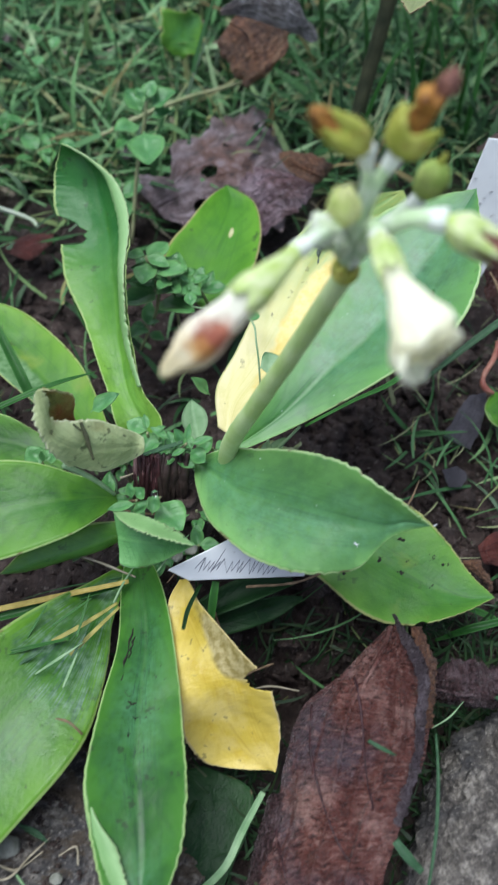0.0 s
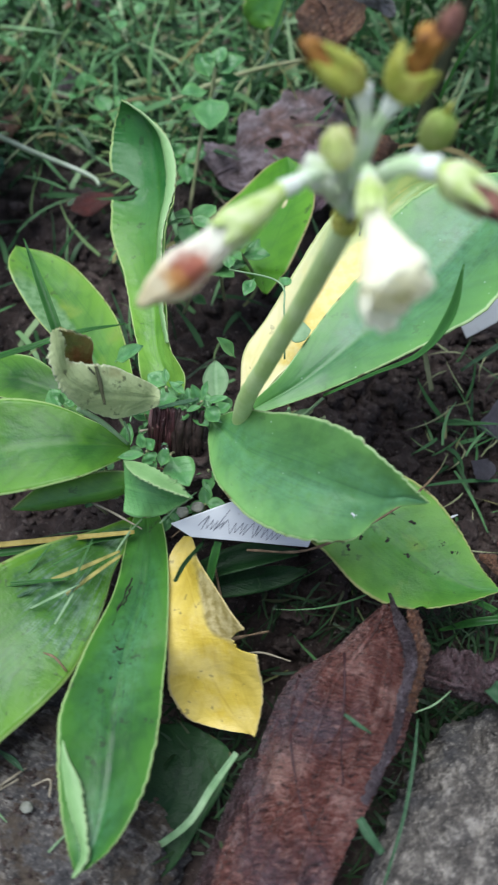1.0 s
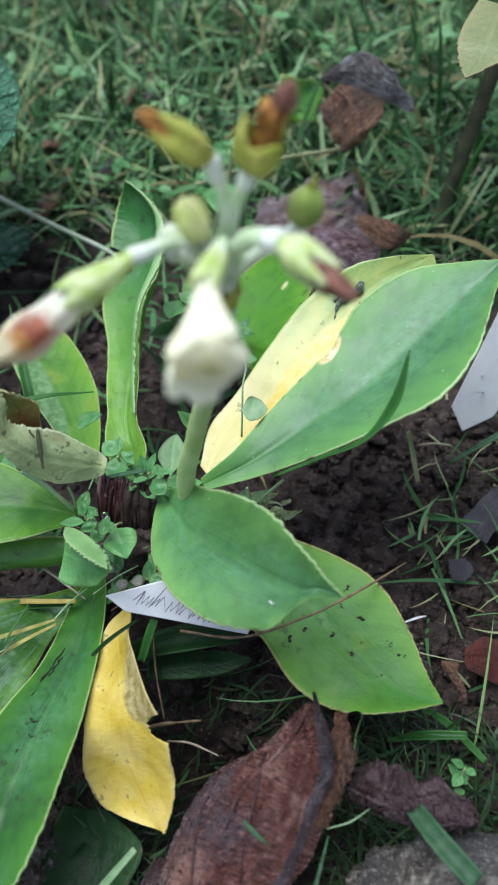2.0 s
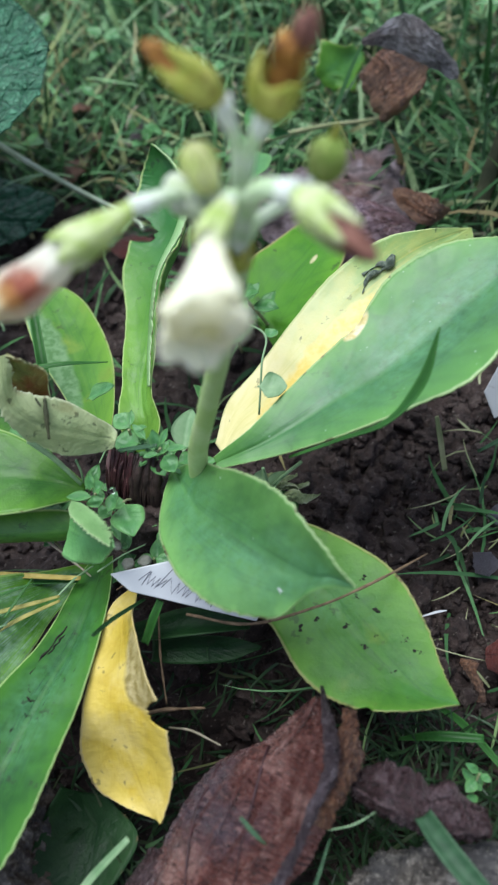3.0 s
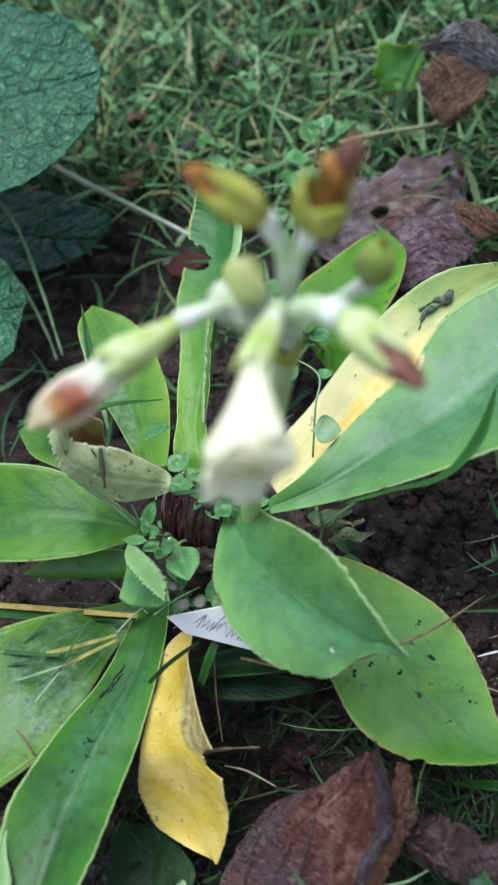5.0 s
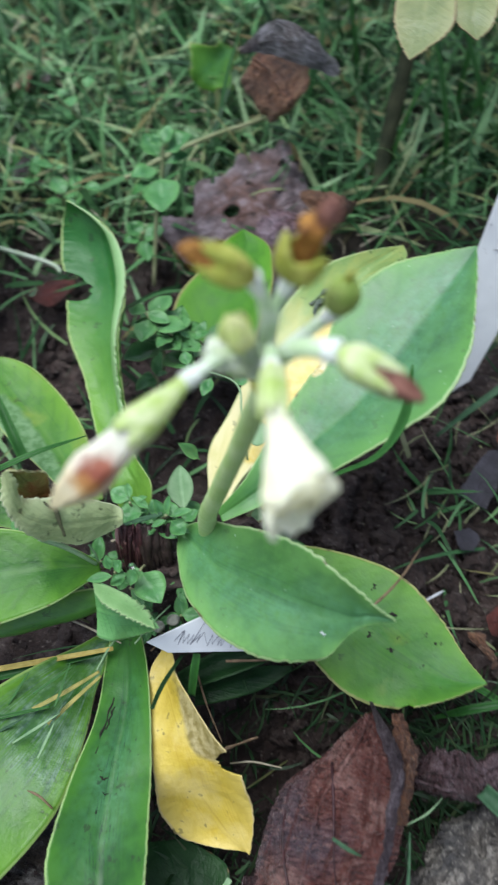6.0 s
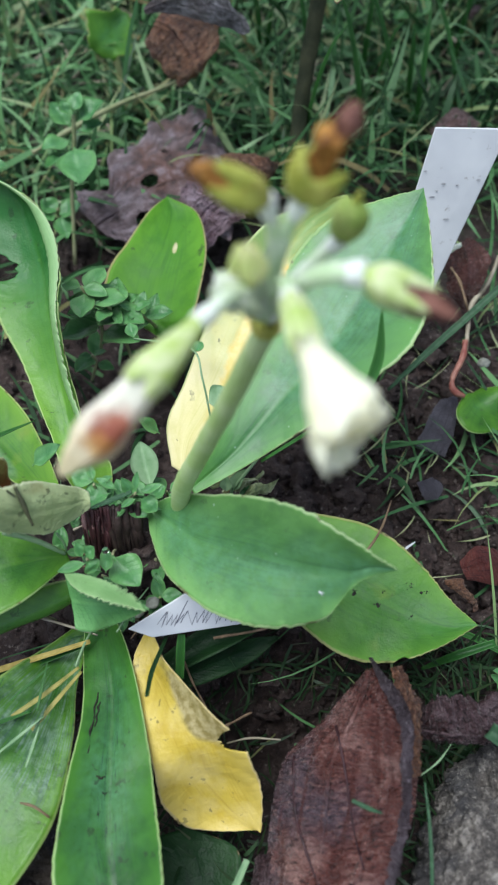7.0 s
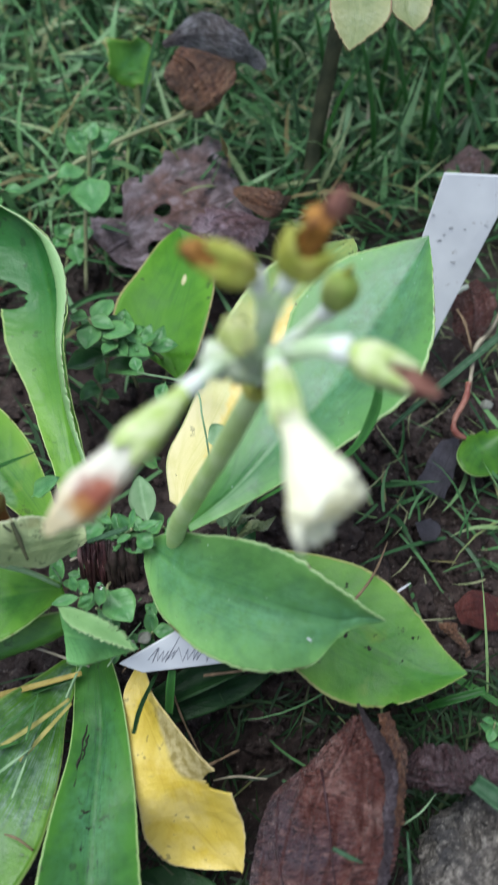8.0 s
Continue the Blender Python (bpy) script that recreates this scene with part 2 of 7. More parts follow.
GREEN_SPECK = blade_leaf("leaf_speckled_green", (0.036, 0.135, 0.014), (0.092, 0.225, 0.026), (0.016, 0.075, 0.012), (0.30, 0.30, 0.12), bloom_sheen=0.4, dots=0.5, gloss=0.2, rough=0.42, relief=0.26, blotch=(0.12, 0.20, 0.03), blotch_at=(0.58, 0.76))
GREEN_TUFT = blade_leaf("leaf_mid_green", (0.042, 0.15, 0.018), (0.115, 0.265, 0.035), (0.016, 0.075, 0.016), (0.34, 0.42, 0.15), bloom_sheen=0.3, dots=0.5)
PALE = blade_leaf("leaf_pale_yellow", (0.58, 0.51, 0.20), (0.66, 0.59, 0.33), (0.46, 0.43, 0.11), (0.40, 0.45, 0.20), bloom_sheen=0.1, tip=(0.22, 0.34, 0.105), dots=0.7, scar=(0.42, 0.86, 0.24, 0.42, (0.60, 0.45, 0.105), (0.66, 0.52, 0.18)))
YELLOW = blade_leaf("leaf_yellow", (0.45, 0.320, 0.022), (0.58, 0.445, 0.105), (0.34, 0.22, 0.020), (0.58, 0.46, 0.22), blotch=(0.60, 0.49, 0.20), blotch_at=(0.50, 0.78), bloom_sheen=0.0, midrib=0.0, dots=0.5, gloss=0.22, relief=0.35, scar=(0.36, 0.83, 0.18, 0.32, (0.22, 0.17, 0.055), (0.40, 0.33, 0.16)))
UNDERSIDE = blade_leaf("leaf_underside", (0.15, 0.29, 0.10), (0.23, 0.37, 0.16), (0.10, 0.21, 0.07), (0.36, 0.46, 0.24), rough=0.5, bloom_sheen=0.1)
FADED = blade_leaf("leaf_faded", (0.25, 0.30, 0.13), (0.35, 0.40, 0.21), (0.14, 0.17, 0.07), (0.50, 0.52, 0.34), blotch=(0.17, 0.14, 0.045), blotch_at=(0.54, 0.68), rough=0.55, bloom_sheen=0.2, dots=0.6, relief=0.45)
OLIVE = blade_leaf("leaf_olive", (0.17, 0.18, 0.04), (0.26, 0.24, 0.07), (0.09, 0.09, 0.03), (0.40, 0.40, 0.22), blotch=(0.24, 0.09, 0.03), blotch_at=(0.5, 0.62), rough=0.55, bloom_sheen=0.1, relief=0.8)
# mauve-grey tint paints in patches of wet sheen
BROWN = dry_leaf("dead_leaf_red_brown", (0.092, 0.026, 0.019), (0.172, 0.058, 0.046), (0.38, 0.21, 0.180), (0.010, 0.007, 0.009), (0.100, 0.076, 0.096), rough=0.20, cross=75.0)
# palest tone paints in a lavender sheen
BROWN_GREY = dry_leaf("dead_leaf_grey_brown", (0.040, 0.024, 0.028), (0.110, 0.078, 0.088), (0.34, 0.28, 0.32), (0.014, 0.009, 0.011), (0.115, 0.055, 0.042), rough=0.26)
VEIN = plain_plant("dead_leaf_vein", (0.018, 0.008, 0.010), (0.045, 0.016, 0.018), 300, 0.4, 0.0, 0.6)
MAROON = dry_leaf("dead_leaf_maroon", (0.030, 0.012, 0.012), (0.058, 0.026, 0.027), (0.19, 0.13, 0.14), (0.012, 0.006, 0.007), rough=0.20, cross=30.0)
# palest tone paints in whitish highlights
ASH = dry_leaf("dead_leaf_ash", (0.055, 0.045, 0.050), (0.190, 0.172, 0.180), (0.46, 0.43, 0.46), (0.016, 0.012, 0.014), (0.10, 0.06, 0.05), cross=12.0)
PURPLE = dry_leaf("dead_leaf_purple", (0.085, 0.042, 0.052), (0.200, 0.120, 0.150), (0.40, 0.30, 0.36), (0.030, 0.016, 0.020), (0.15, 0.065, 0.060), rough=0.3, cross=10.0)
MAUVE = dry_leaf("dead_leaf_mauve", (0.065, 0.038, 0.036), (0.175, 0.120, 0.125), (0.38, 0.31, 0.34), (0.030, 0.018, 0.018), (0.17, 0.075, 0.052), cross=10.0)
RUSSET = dry_leaf("dead_leaf_russet", (0.085, 0.030, 0.014), (0.23, 0.090, 0.042), (0.40, 0.22, 0.12), (0.03, 0.014, 0.012), (0.11, 0.05, 0.036), cross=12.0)
REDDISH = dry_leaf("dead_leaf_red", (0.075, 0.012, 0.010), (0.15, 0.022, 0.016), (0.26, 0.06, 0.045), (0.06, 0.015, 0.015))
WEED = blade_leaf("weed_green", (0.042, 0.160, 0.040), (0.115, 0.285, 0.088), (0.020, 0.085, 0.024), (0.15, 0.30, 0.13), bloom_sheen=0.35, midrib=0.6, dots=0.0, relief=0.4)
WEED_PALE = blade_leaf("weed_pale_green", (0.056, 0.185, 0.048), (0.135, 0.310, 0.104), (0.028, 0.105, 0.030), (0.18, 0.33, 0.14), bloom_sheen=0.3, midrib=0.6, dots=0.0, relief=0.4)
# weed green darkened so that its colour carries the shade under the leaves
SHADE_TONED_WEED = blade_leaf("weed_green_shade_toned", (0.008, 0.030, 0.010), (0.018, 0.052, 0.016), (0.004, 0.014, 0.006), (0.03, 0.07, 0.03), bloom_sheen=0.0, midrib=0.5, dots=0.4, gloss=0.12, relief=0.5)
WEED_GREY = plain_plant("weed_grey_green", (0.14, 0.25, 0.12), (0.24, 0.35, 0.20), 160)
PALE_STALK = plain_plant("pale_leaf_stalk", (0.36, 0.44, 0.30), (0.52, 0.57, 0.46), 180, 0.5)
WEED_STEM = plain_plant("weed_stem", (0.20, 0.24, 0.11), (0.30, 0.30, 0.17), 160)
STALK = plain_plant("flower_stalk_green", (0.34, 0.47, 0.17), (0.48, 0.59, 0.30), 110, grain=0.4)
MEALY = plain_plant("mealy_stalk", (0.58, 0.73, 0.46), (0.88, 0.92, 0.82), 260, 0.75, 0.4)
MEAL_WHITE = plain_plant("white_meal", (0.90, 0.92, 0.88), (0.96, 0.96, 0.95), 300, 0.85, 0.45)
CALYX = plain_plant("calyx_green", (0.52, 0.66, 0.20), (0.80, 0.84, 0.55), 300, 0.5, 0.4)
CALYX_OLD = plain_plant("old_calyx", (0.34, 0.37, 0.060), (0.50, 0.49, 0.13), 260, 0.5, 0.2, 0.5, (0.27, 0.20, 0.04))
BUD = plain_plant("bud_cream", (0.78, 0.84, 0.40), (0.96, 0.94, 0.64), 330, 0.6, 0.6)
BUD_GREEN = plain_plant("bud_mealy_green", (0.54, 0.68, 0.34), (0.88, 0.90, 0.80), 420, 0.7, 0.4, 0.6)
ROOT_STREAK = plain_plant("old_leaf_base_pale", (0.16, 0.060, 0.060), (0.30, 0.17, 0.16), 300, 0.5, 0.0, 0.7)
STRAW_OLIVE = plain_plant("olive_straw", (0.17, 0.17, 0.04), (0.31, 0.27, 0.08), 300, 0.5, 0.05)
PEBBLE = plain_plant("pale_pebble", (0.12, 0.125, 0.10), (0.24, 0.24, 0.21), 300, 0.7, 0.0, 0.8)
SEED = plain_plant("seed_head_green", (0.26, 0.38, 0.07), (0.40, 0.47, 0.14), 230, 0.5, 0.15)
WILTING = wilting_petal("petal_wilting")
PETAL = plain_plant("petal_cream", (0.95, 0.935, 0.75), (0.97, 0.965, 0.86), 150, 0.6, 0.55)
PETAL_OLD = plain_plant("petal_wilted_cream", (0.95, 0.93, 0.74), (0.97, 0.96, 0.86), 200, 0.6, 0.6)
WILT_DARK = plain_plant("petal_dry_brown", (0.26, 0.095, 0.022), (0.52, 0.26, 0.060), 330, 0.45, 0.25, 0.9, (0.085, 0.030, 0.030))
WILT_PURPLE = plain_plant("petal_dry_purple_brown", (0.15, 0.055, 0.038), (0.30, 0.14, 0.105), 330, 0.5, 0.15, 0.9, (0.075, 0.030, 0.036))
STRAW = plain_plant("straw", (0.27, 0.21, 0.05), (0.42, 0.33, 0.10), 300, 0.5, 0.05)
STRAW_PALE = plain_plant("pale_straw", (0.20, 0.17, 0.115), (0.35, 0.305, 0.23), 260, 0.5, 0.05)
PINK_STEM = plain_plant("pink_stem", (0.20, 0.055, 0.042), (0.36, 0.18, 0.13), 260, 0.4, 0.05)
TWIG = plain_plant("twig_brown", (0.105, 0.068, 0.040), (0.21, 0.14, 0.085), 400, 0.7, 0.0, 0.8)
RED_ROOT = plain_plant("old_leaf_base", (0.022, 0.009, 0.010), (0.070, 0.024, 0.026), 260, 0.4, 0.0, 0.9)
ROOT_BROWN = plain_plant("old_leaf_base_brown", (0.014, 0.009, 0.008), (0.045, 0.028, 0.024), 260, 0.5, 0.0, 0.9)
ROSE_LEAF = blade_leaf("shrub_leaf", (0.15, 0.18, 0.070), (0.24, 0.25, 0.115), (0.085, 0.11, 0.040), (0.30, 0.19, 0.12), blotch=(0.26, 0.20, 0.10), blotch_at=(0.58, 0.75), bloom_sheen=0.1, midrib=0.6, dots=0.0, relief=0.5)


def crinkled_material():
    m = Mat("crinkled_leaf_green", 0.42, 0.3)
    ob = m.coords()
    wob = m.node("ShaderNodeTexNoise", Scale=120.0, Detail=3.0)
    m.l.new(ob, wob.inputs["Vector"])
    bent = m.node("ShaderNodeVectorMath")
    bent.operation = "MULTIPLY_ADD"
    m.l.new(wob.outputs["Color"], bent.inputs[0])
    bent.inputs[1].default_value = (0.006, 0.006, 0.006)
    m.l.new(ob, bent.inputs[2])
    big, small = m.voronoi(bent.outputs[0], 115, "DISTANCE_TO_EDGE"), m.voronoi(bent.outputs[0], 360, "DISTANCE_TO_EDGE")
    uv = m.node("ShaderNodeUVMap")
    sep = m.n.new("ShaderNodeSeparateXYZ")
    m.l.new(uv.outputs[0], sep.inputs[0])
    av = m.math("MULTIPLY", m.math("ABSOLUTE", m.math("SUBTRACT", sep.outputs[1], 0.5)), 2.0)
    lane = m.math("ADD", m.math("MULTIPLY_ADD", sep.outputs[0], 6.5, m.math("MULTIPLY", av, -1.5)), m.math("MULTIPLY_ADD", m.noise(ob, 40, 2), 0.5, -0.25))
    lane = m.math("ABSOLUTE", m.math("SUBTRACT", m.math("FRACT", lane), 0.5))
    main = m.math("MAXIMUM", m.step(lane, 0.05, 0.01), m.step(av, 0.05, 0.015))
    net = m.math("MAXIMUM", m.math("MULTIPLY", m.step(big, 0.10, 0.02), 0.9), m.math("MULTIPLY", m.step(small, 0.12, 0.02), 0.45))
    net = m.math("MAXIMUM", net, main)
    fine, wide = m.noise(ob, 700, 4), m.noise(ob, 60, 3)
    col = m.mix(m.step(wide, 0.35, 0.65), (0.028, 0.122, 0.060), (0.046, 0.165, 0.088))
    # veins darkened and cell tops lightened, painting in highlights and groove shade
    col = m.mix(m.math("MULTIPLY", m.step(big, 0.12, 0.45), 0.4), col, (0.070, 0.215, 0.130))
    col = m.mix(m.math("MULTIPLY", net, 0.5), col, (0.012, 0.056, 0.034))
    h = m.math("ADD", m.math("MULTIPLY_ADD", net, -0.9, m.step(big, 0.0, 0.4)), m.math("MULTIPLY", fine, 0.3))
    return m.done(col, m.bump(h, 1.0, 0.0016), None, 0.08)


def soil_material():
    m = Mat("soil", 0.6, 0.3)
    ob = m.coords()
    wide, mid, fine = m.noise(ob, 26, 4), m.noise(ob, 160, 6, 0.7), m.noise(ob, 900, 5, 0.7)
    col = m.ramp(mid, [(0.3, (0.013, 0.009, 0.008)), (0.5, (0.050, 0.032, 0.028)), (0.68, (0.115, 0.086, 0.076))])
    col = m.mix(m.math("MULTIPLY", m.step(wide, 0.5, 0.7), 0.5), col, (0.052, 0.039, 0.034))
    col = m.mix(m.math("MULTIPLY", m.step(fine, 0.50, 0.36), 0.7), col, (0.014, 0.010, 0.009))
    col = m.mix(m.step(m.noise(ob, 700, 2), 0.65, 0.71), col, (0.19, 0.16, 0.14))
    grass_far = m.step(m.noise(ob, 3, 3), 0.4, 0.6)
    sep = m.n.new("ShaderNodeSeparateXYZ")
    m.l.new(ob, sep.inputs[0])
    lawn = m.math("MULTIPLY", m.step(m.math("ADD", sep.outputs[1], m.math("MULTIPLY", wide, 0.1)), 0.27, 0.36), 0.75)
    away = m.node("ShaderNodeVectorMath")
    away.operation = "LENGTH"
    m.l.new(ob, away.inputs[0])
    lawn = m.math("MAXIMUM", lawn, m.math("MULTIPLY", m.step(m.math("MULTIPLY_ADD", wide, 0.4, away.outputs["Value"]), 0.7, 1.0), 0.75))
    # ground under the lawn kept near black, painting the shadowed gaps between blades
    col = m.mix(lawn, col, m.mix(grass_far, (0.005, 0.011, 0.005), (0.016, 0.028, 0.011)))
    h = m.math("ADD", m.math("MULTIPLY", mid, 1.5), fine)
    return m.done(col, m.bump(h, 0.9, 0.0016), m.math("MULTIPLY_ADD", fine, 0.7, 0.20))


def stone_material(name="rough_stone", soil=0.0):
    """soil: share of the face that is smeared with wet brown earth, which also darkens the stone."""
    m = Mat(name, 0.75, 0.2)
    ob = m.coords()
    wide, mid, fine = m.noise(ob, 34, 4), m.noise(ob, 190, 6, 0.7), m.noise(ob, 1000, 4, 0.7)
    col = m.ramp(mid, [(0.34, (0.030, 0.027, 0.026)), (0.5, (0.110, 0.096, 0.086)), (0.64, (0.29, 0.26, 0.23))])
    col = m.mix(m.math("MULTIPLY", m.step(wide, 0.46, 0.56), 0.8), col, (0.048, 0.047, 0.052))
    col = m.mix(m.math("MULTIPLY", m.step(fine, 0.56, 0.66), 0.55), col, (0.36, 0.33, 0.29))
    col = m.mix(m.math("MULTIPLY", m.step(fine, 0.46, 0.38), 0.7), col, (0.030, 0.027, 0.026))
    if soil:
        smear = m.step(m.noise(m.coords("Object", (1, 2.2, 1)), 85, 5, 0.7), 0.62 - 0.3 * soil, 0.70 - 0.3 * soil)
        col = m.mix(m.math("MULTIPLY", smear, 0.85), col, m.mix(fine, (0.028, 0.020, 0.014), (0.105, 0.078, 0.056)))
    h = m.math("ADD", m.math("MULTIPLY", mid, 1.6), fine)
    return m.done(col, m.bump(h, 0.9, 0.0014), m.math("MULTIPLY_ADD", fine, 0.5, 0.4))


# darkest default stops stand in for the shadowed depths of the lawn
def grass_material(name="grass", stops=((0.0, (0.005, 0.020, 0.007)), (0.36, (0.020, 0.070, 0.020)), (0.62, (0.070, 0.195, 0.064)), (0.82, (0.180, 0.36, 0.145)), (0.92, (0.30, 0.33, 0.13)), (1.0, (0.26, 0.17, 0.08)))):
    m = Mat(name, 0.42)
    g = m.n.new("ShaderNodeNewGeometry")
    rnd = g.outputs["Random Per Island"]
    ob = m.coords()
    col = m.ramp(rnd, stops)
    col = m.mix(m.math("MULTIPLY", m.noise(ob, 130, 3), 0.5), col, (0.05, 0.12, 0.05))
    return m.done(col, m.bump(m.noise(ob, 1200, 2), 0.2, 0.0004), 0.42, 0.14)


def tag_material():
    m = Mat("white_plastic", 0.42)
    ob = m.coords()
    wide, dirt = m.noise(ob, 60, 3), m.noise(ob, 330, 5, 0.7)
    col = m.mix(m.step(wide, 0.35, 0.7), (0.50, 0.51, 0.53), (0.60, 0.61, 0.62))
    col = m.mix(m.math("MULTIPLY", m.step(dirt, 0.64, 0.72), 0.7), col, (0.22, 0.19, 0.17))
    return m.done(col, m.bump(dirt, 0.1, 0.0003), 0.4)


PALE_GRASS = grass_material("pale_grass", ((0.0, (0.045, 0.13, 0.045)), (0.4, (0.12, 0.27, 0.105)), (0.7, (0.25, 0.40, 0.20)), (0.9, (0.36, 0.39, 0.20)), (1.0, (0.30, 0.22, 0.11))))
CRINKLE, SOIL, STONE, GRASS, TAG = crinkled_material(), soil_material(), stone_material(), grass_material(), tag_material()
# darker copy of the grass: shade under leaves and stone put into its colour
SHADE_TONED_GRASS = grass_material("grass_shade_toned", ((0.0, (0.006, 0.014, 0.005)), (0.5, (0.011, 0.026, 0.009)), (0.85, (0.022, 0.044, 0.015)), (1.0, (0.07, 0.055, 0.03))))
INK = plain_plant("faded_ink", (0.05, 0.05, 0.07), (0.13, 0.13, 0.16), 900, 0.6, 0.0)
SMUDGE = plain_plant("smudged_dirt", (0.22, 0.22, 0.23), (0.42, 0.42, 0.43), 900, 0.8, 0.0, 0.4)
GREY_DIRT = plain_plant("grey_dirt", (0.055, 0.075, 0.056), (0.16, 0.19, 0.15), 900, 0.8, 0.0, 0.8)
DULL_BLADE = plain_plant("dull_grass", (0.018, 0.056, 0.024), (0.036, 0.090, 0.042), 500, 0.45, 0.05)
DIRT = plain_plant("wet_dirt", (0.010, 0.012, 0.008), (0.028, 0.026, 0.018), 900, 0.8, 0.0, 0.8)
SLATE = dry_leaf("slate_chip", (0.10, 0.09, 0.105), (0.17, 0.15, 0.18), (0.25, 0.23, 0.27), (0.07, 0.06, 0.075))
BLADE = blade_leaf("grass_blade_green", (0.020, 0.082, 0.015), (0.046, 0.15, 0.034), (0.008, 0.04, 0.009), (0.04, 0.11, 0.035), bloom_sheen=0.05, midrib=0.1, dots=0.0, gloss=0.15)
BARK = plain_plant("stem_bark", (0.020, 0.026, 0.012), (0.050, 0.052, 0.026), 130, 0.7, 0.0, 0.8)


# ---- mesh helpers ----
def mesh_object(name, data, material, parent=None, label="", smooth=True):
    data.materials.append(material)
    if smooth:
        data.polygons.foreach_set("use_smooth", [True] * len(data.polygons))
    ob = new(name, data)
    ob.parent = parent
    return tagged(ob, label)


def part(name, bm, material, parent=None, label="", smooth=True):
    data = bpy.data.meshes.new(name)
    bm.to_mesh(data)
    bm.free()
    return mesh_object(name, data, material, parent, label, smooth)


def thing(name, at=(0, 0, 0)):
    ob = new(name)
    ob.location, ob.empty_display_size = at, 0.01
    return ob


def home(ob):
    """Cancels the parent's place, so that parts may be built in world metres."""
    ob.matrix_parent_inverse = Matrix.Translation(-ob.parent.location)
    return ob


def spline(rows, s):
    """Catmull-Rom through equally spaced rows, s from 0 to 1."""
    rows = np.asarray(rows, float)
    n = len(rows) - 1
    f = np.clip(s, 0, 1) * n
    i = int(min(f, n - 1))
    k = f - i
    p0 = rows[i - 1] if i else 2 * rows[0] - rows[1]
    p1, p2 = rows[i], rows[i + 1]
    p3 = rows[i + 2] if i + 2 <= n else 2 * rows[n] - rows[n - 1]
    return 0.5 * (2 * p1 + (p2 - p0) * k + (2 * p0 - 5 * p1 + 4 * p2 - p3) * k * k + (3 * p1 - p0 - 3 * p2 + p3) * k ** 3)


def noise3(p, scale, seed=0.0):
    return noise.noise(Vector(p) * scale + Vector((seed, seed * 1.7, -seed)))


def lamina(name, ribs, material, parent, label="", cup=0.12, groove=0.35, wave=0.5, serrate=0.0, thick=0.5, gaps=(), nu=60, nv=16, seed=1.0, wrinkle=0.0, lobes=0.0, ridges=(), quilt=0.0, crepe=0.0, spine=0.0, fold=0.0):
    """A leaf lofted over a few ribs: (x, y, z, half width) in mm, heading and tilt of the rib in degrees.
    cup: sag of the middle per half width; fold: the same as a sharp V; groove: depth of the midrib in mm; wave: waviness in mm;
    serrate: toothed rim in mm; gaps: bites as (u, v, radius along, radius across)."""
    frames = [spline(ribs, i / nu) for i in range(nu + 1)]
    centre = np.array([f[:3] for f in frames]) * MM
    half = []
    for f in frames:
        hd, ti, w = radians(f[4]), radians(f[5]), max(f[3], 0.02) * MM
        half.append((w * math.cos(ti) * math.cos(hd), w * math.cos(ti) * math.sin(hd), w * math.sin(ti)))
    half = np.array(half)
    along = np.gradient(centre, axis=0)
    normal = np.cross(half, along)
    normal /= np.linalg.norm(normal, axis=1)[:, None] + 1e-12
    if normal[:, 2].mean() < 0:
        normal = -normal
    verts, uvs, keep = [], [], []
    for i in range(nu + 1):
        w = np.linalg.norm(half[i])
        for j in range(nv + 1):
            v = 2 * j / nv - 1
            v = math.copysign(abs(v) ** 0.9, v)
            edge = 1.0
            if serrate and abs(v) > 0.6:
                far = i / nu * 34 + 1.6 * noise3((i / nu * 17, 5 if v > 0 else 11, 0), 1.0, seed)
                tooth = 0.9 * (far % 1) - 0.45 + 0.9 * noise3((i / nu * 60, 5 if v > 0 else 11, 0), 1.0, seed + 3)
                edge += serrate * MM / max(w, 0.002) * tooth * min(1, max(0.15, 2.2 * i / nu - 0.5)) * (abs(v) - 0.6) / 0.4
            if lobes and abs(v) > 0.3:
                edge += lobes * (noise3((i / nu * 6, 3 if v > 0 else 9, 0), 1.0, seed) + 0.35 * noise3((i / nu * 22, 3 if v > 0 else 9, 0), 1.0, seed)) * abs(v)
            for a, c, d, e in gaps:
                if abs(c) > 0.8 and v * c > 0 and abs(i / nu - a) < d:
                    ragged = 1 + 0.16 * noise3((i / nu * 90, 2, 0), 1.0, seed)
                    v *= max(0.1, min(1, abs(c) - e * ragged * (1 - ((i / nu - a) / d) ** 2) ** 0.5))
            p = centre[i] + half[i] * v * edge
            sag = cup * w * (v * v - 0.5) + fold * w * ((v * v + 0.008) ** 0.5 - 0.5) - groove * MM * math.exp(-(v / 0.1) ** 2) * min(1, w / 0.004)
            ripple = wave * MM * (noise3(p, 60, seed) * (0.5 + abs(v)) + 0.35 * noise3(p, 190, seed))
            if wrinkle:
                ripple += wrinkle * MM * (noise3((i / nu * 26, v * 3, 0), 1.0, seed) + 0.7 * noise3((i / nu * 9, v * 7, 2), 1.0, seed))
            for at in ridges:
                ripple += min(1.5 * MM, 0.075 * w) * math.exp(-((v - at - 0.09 * math.sin(i / nu * 8 + at * 9)) / 0.05) ** 2) - min(0.7 * MM, 0.035 * w) * math.exp(-((v - at + 0.11 - 0.09 * math.sin(i / nu * 8 + at * 9)) / 0.07) ** 2)
            if crepe:
                q = (i / nu * 100 + 1.5 * noise3(p, 90, seed), v * 7, seed)
                ripple += crepe * MM * (noise3(q, 1.0) + 0.6 * noise3(p, 900, seed))
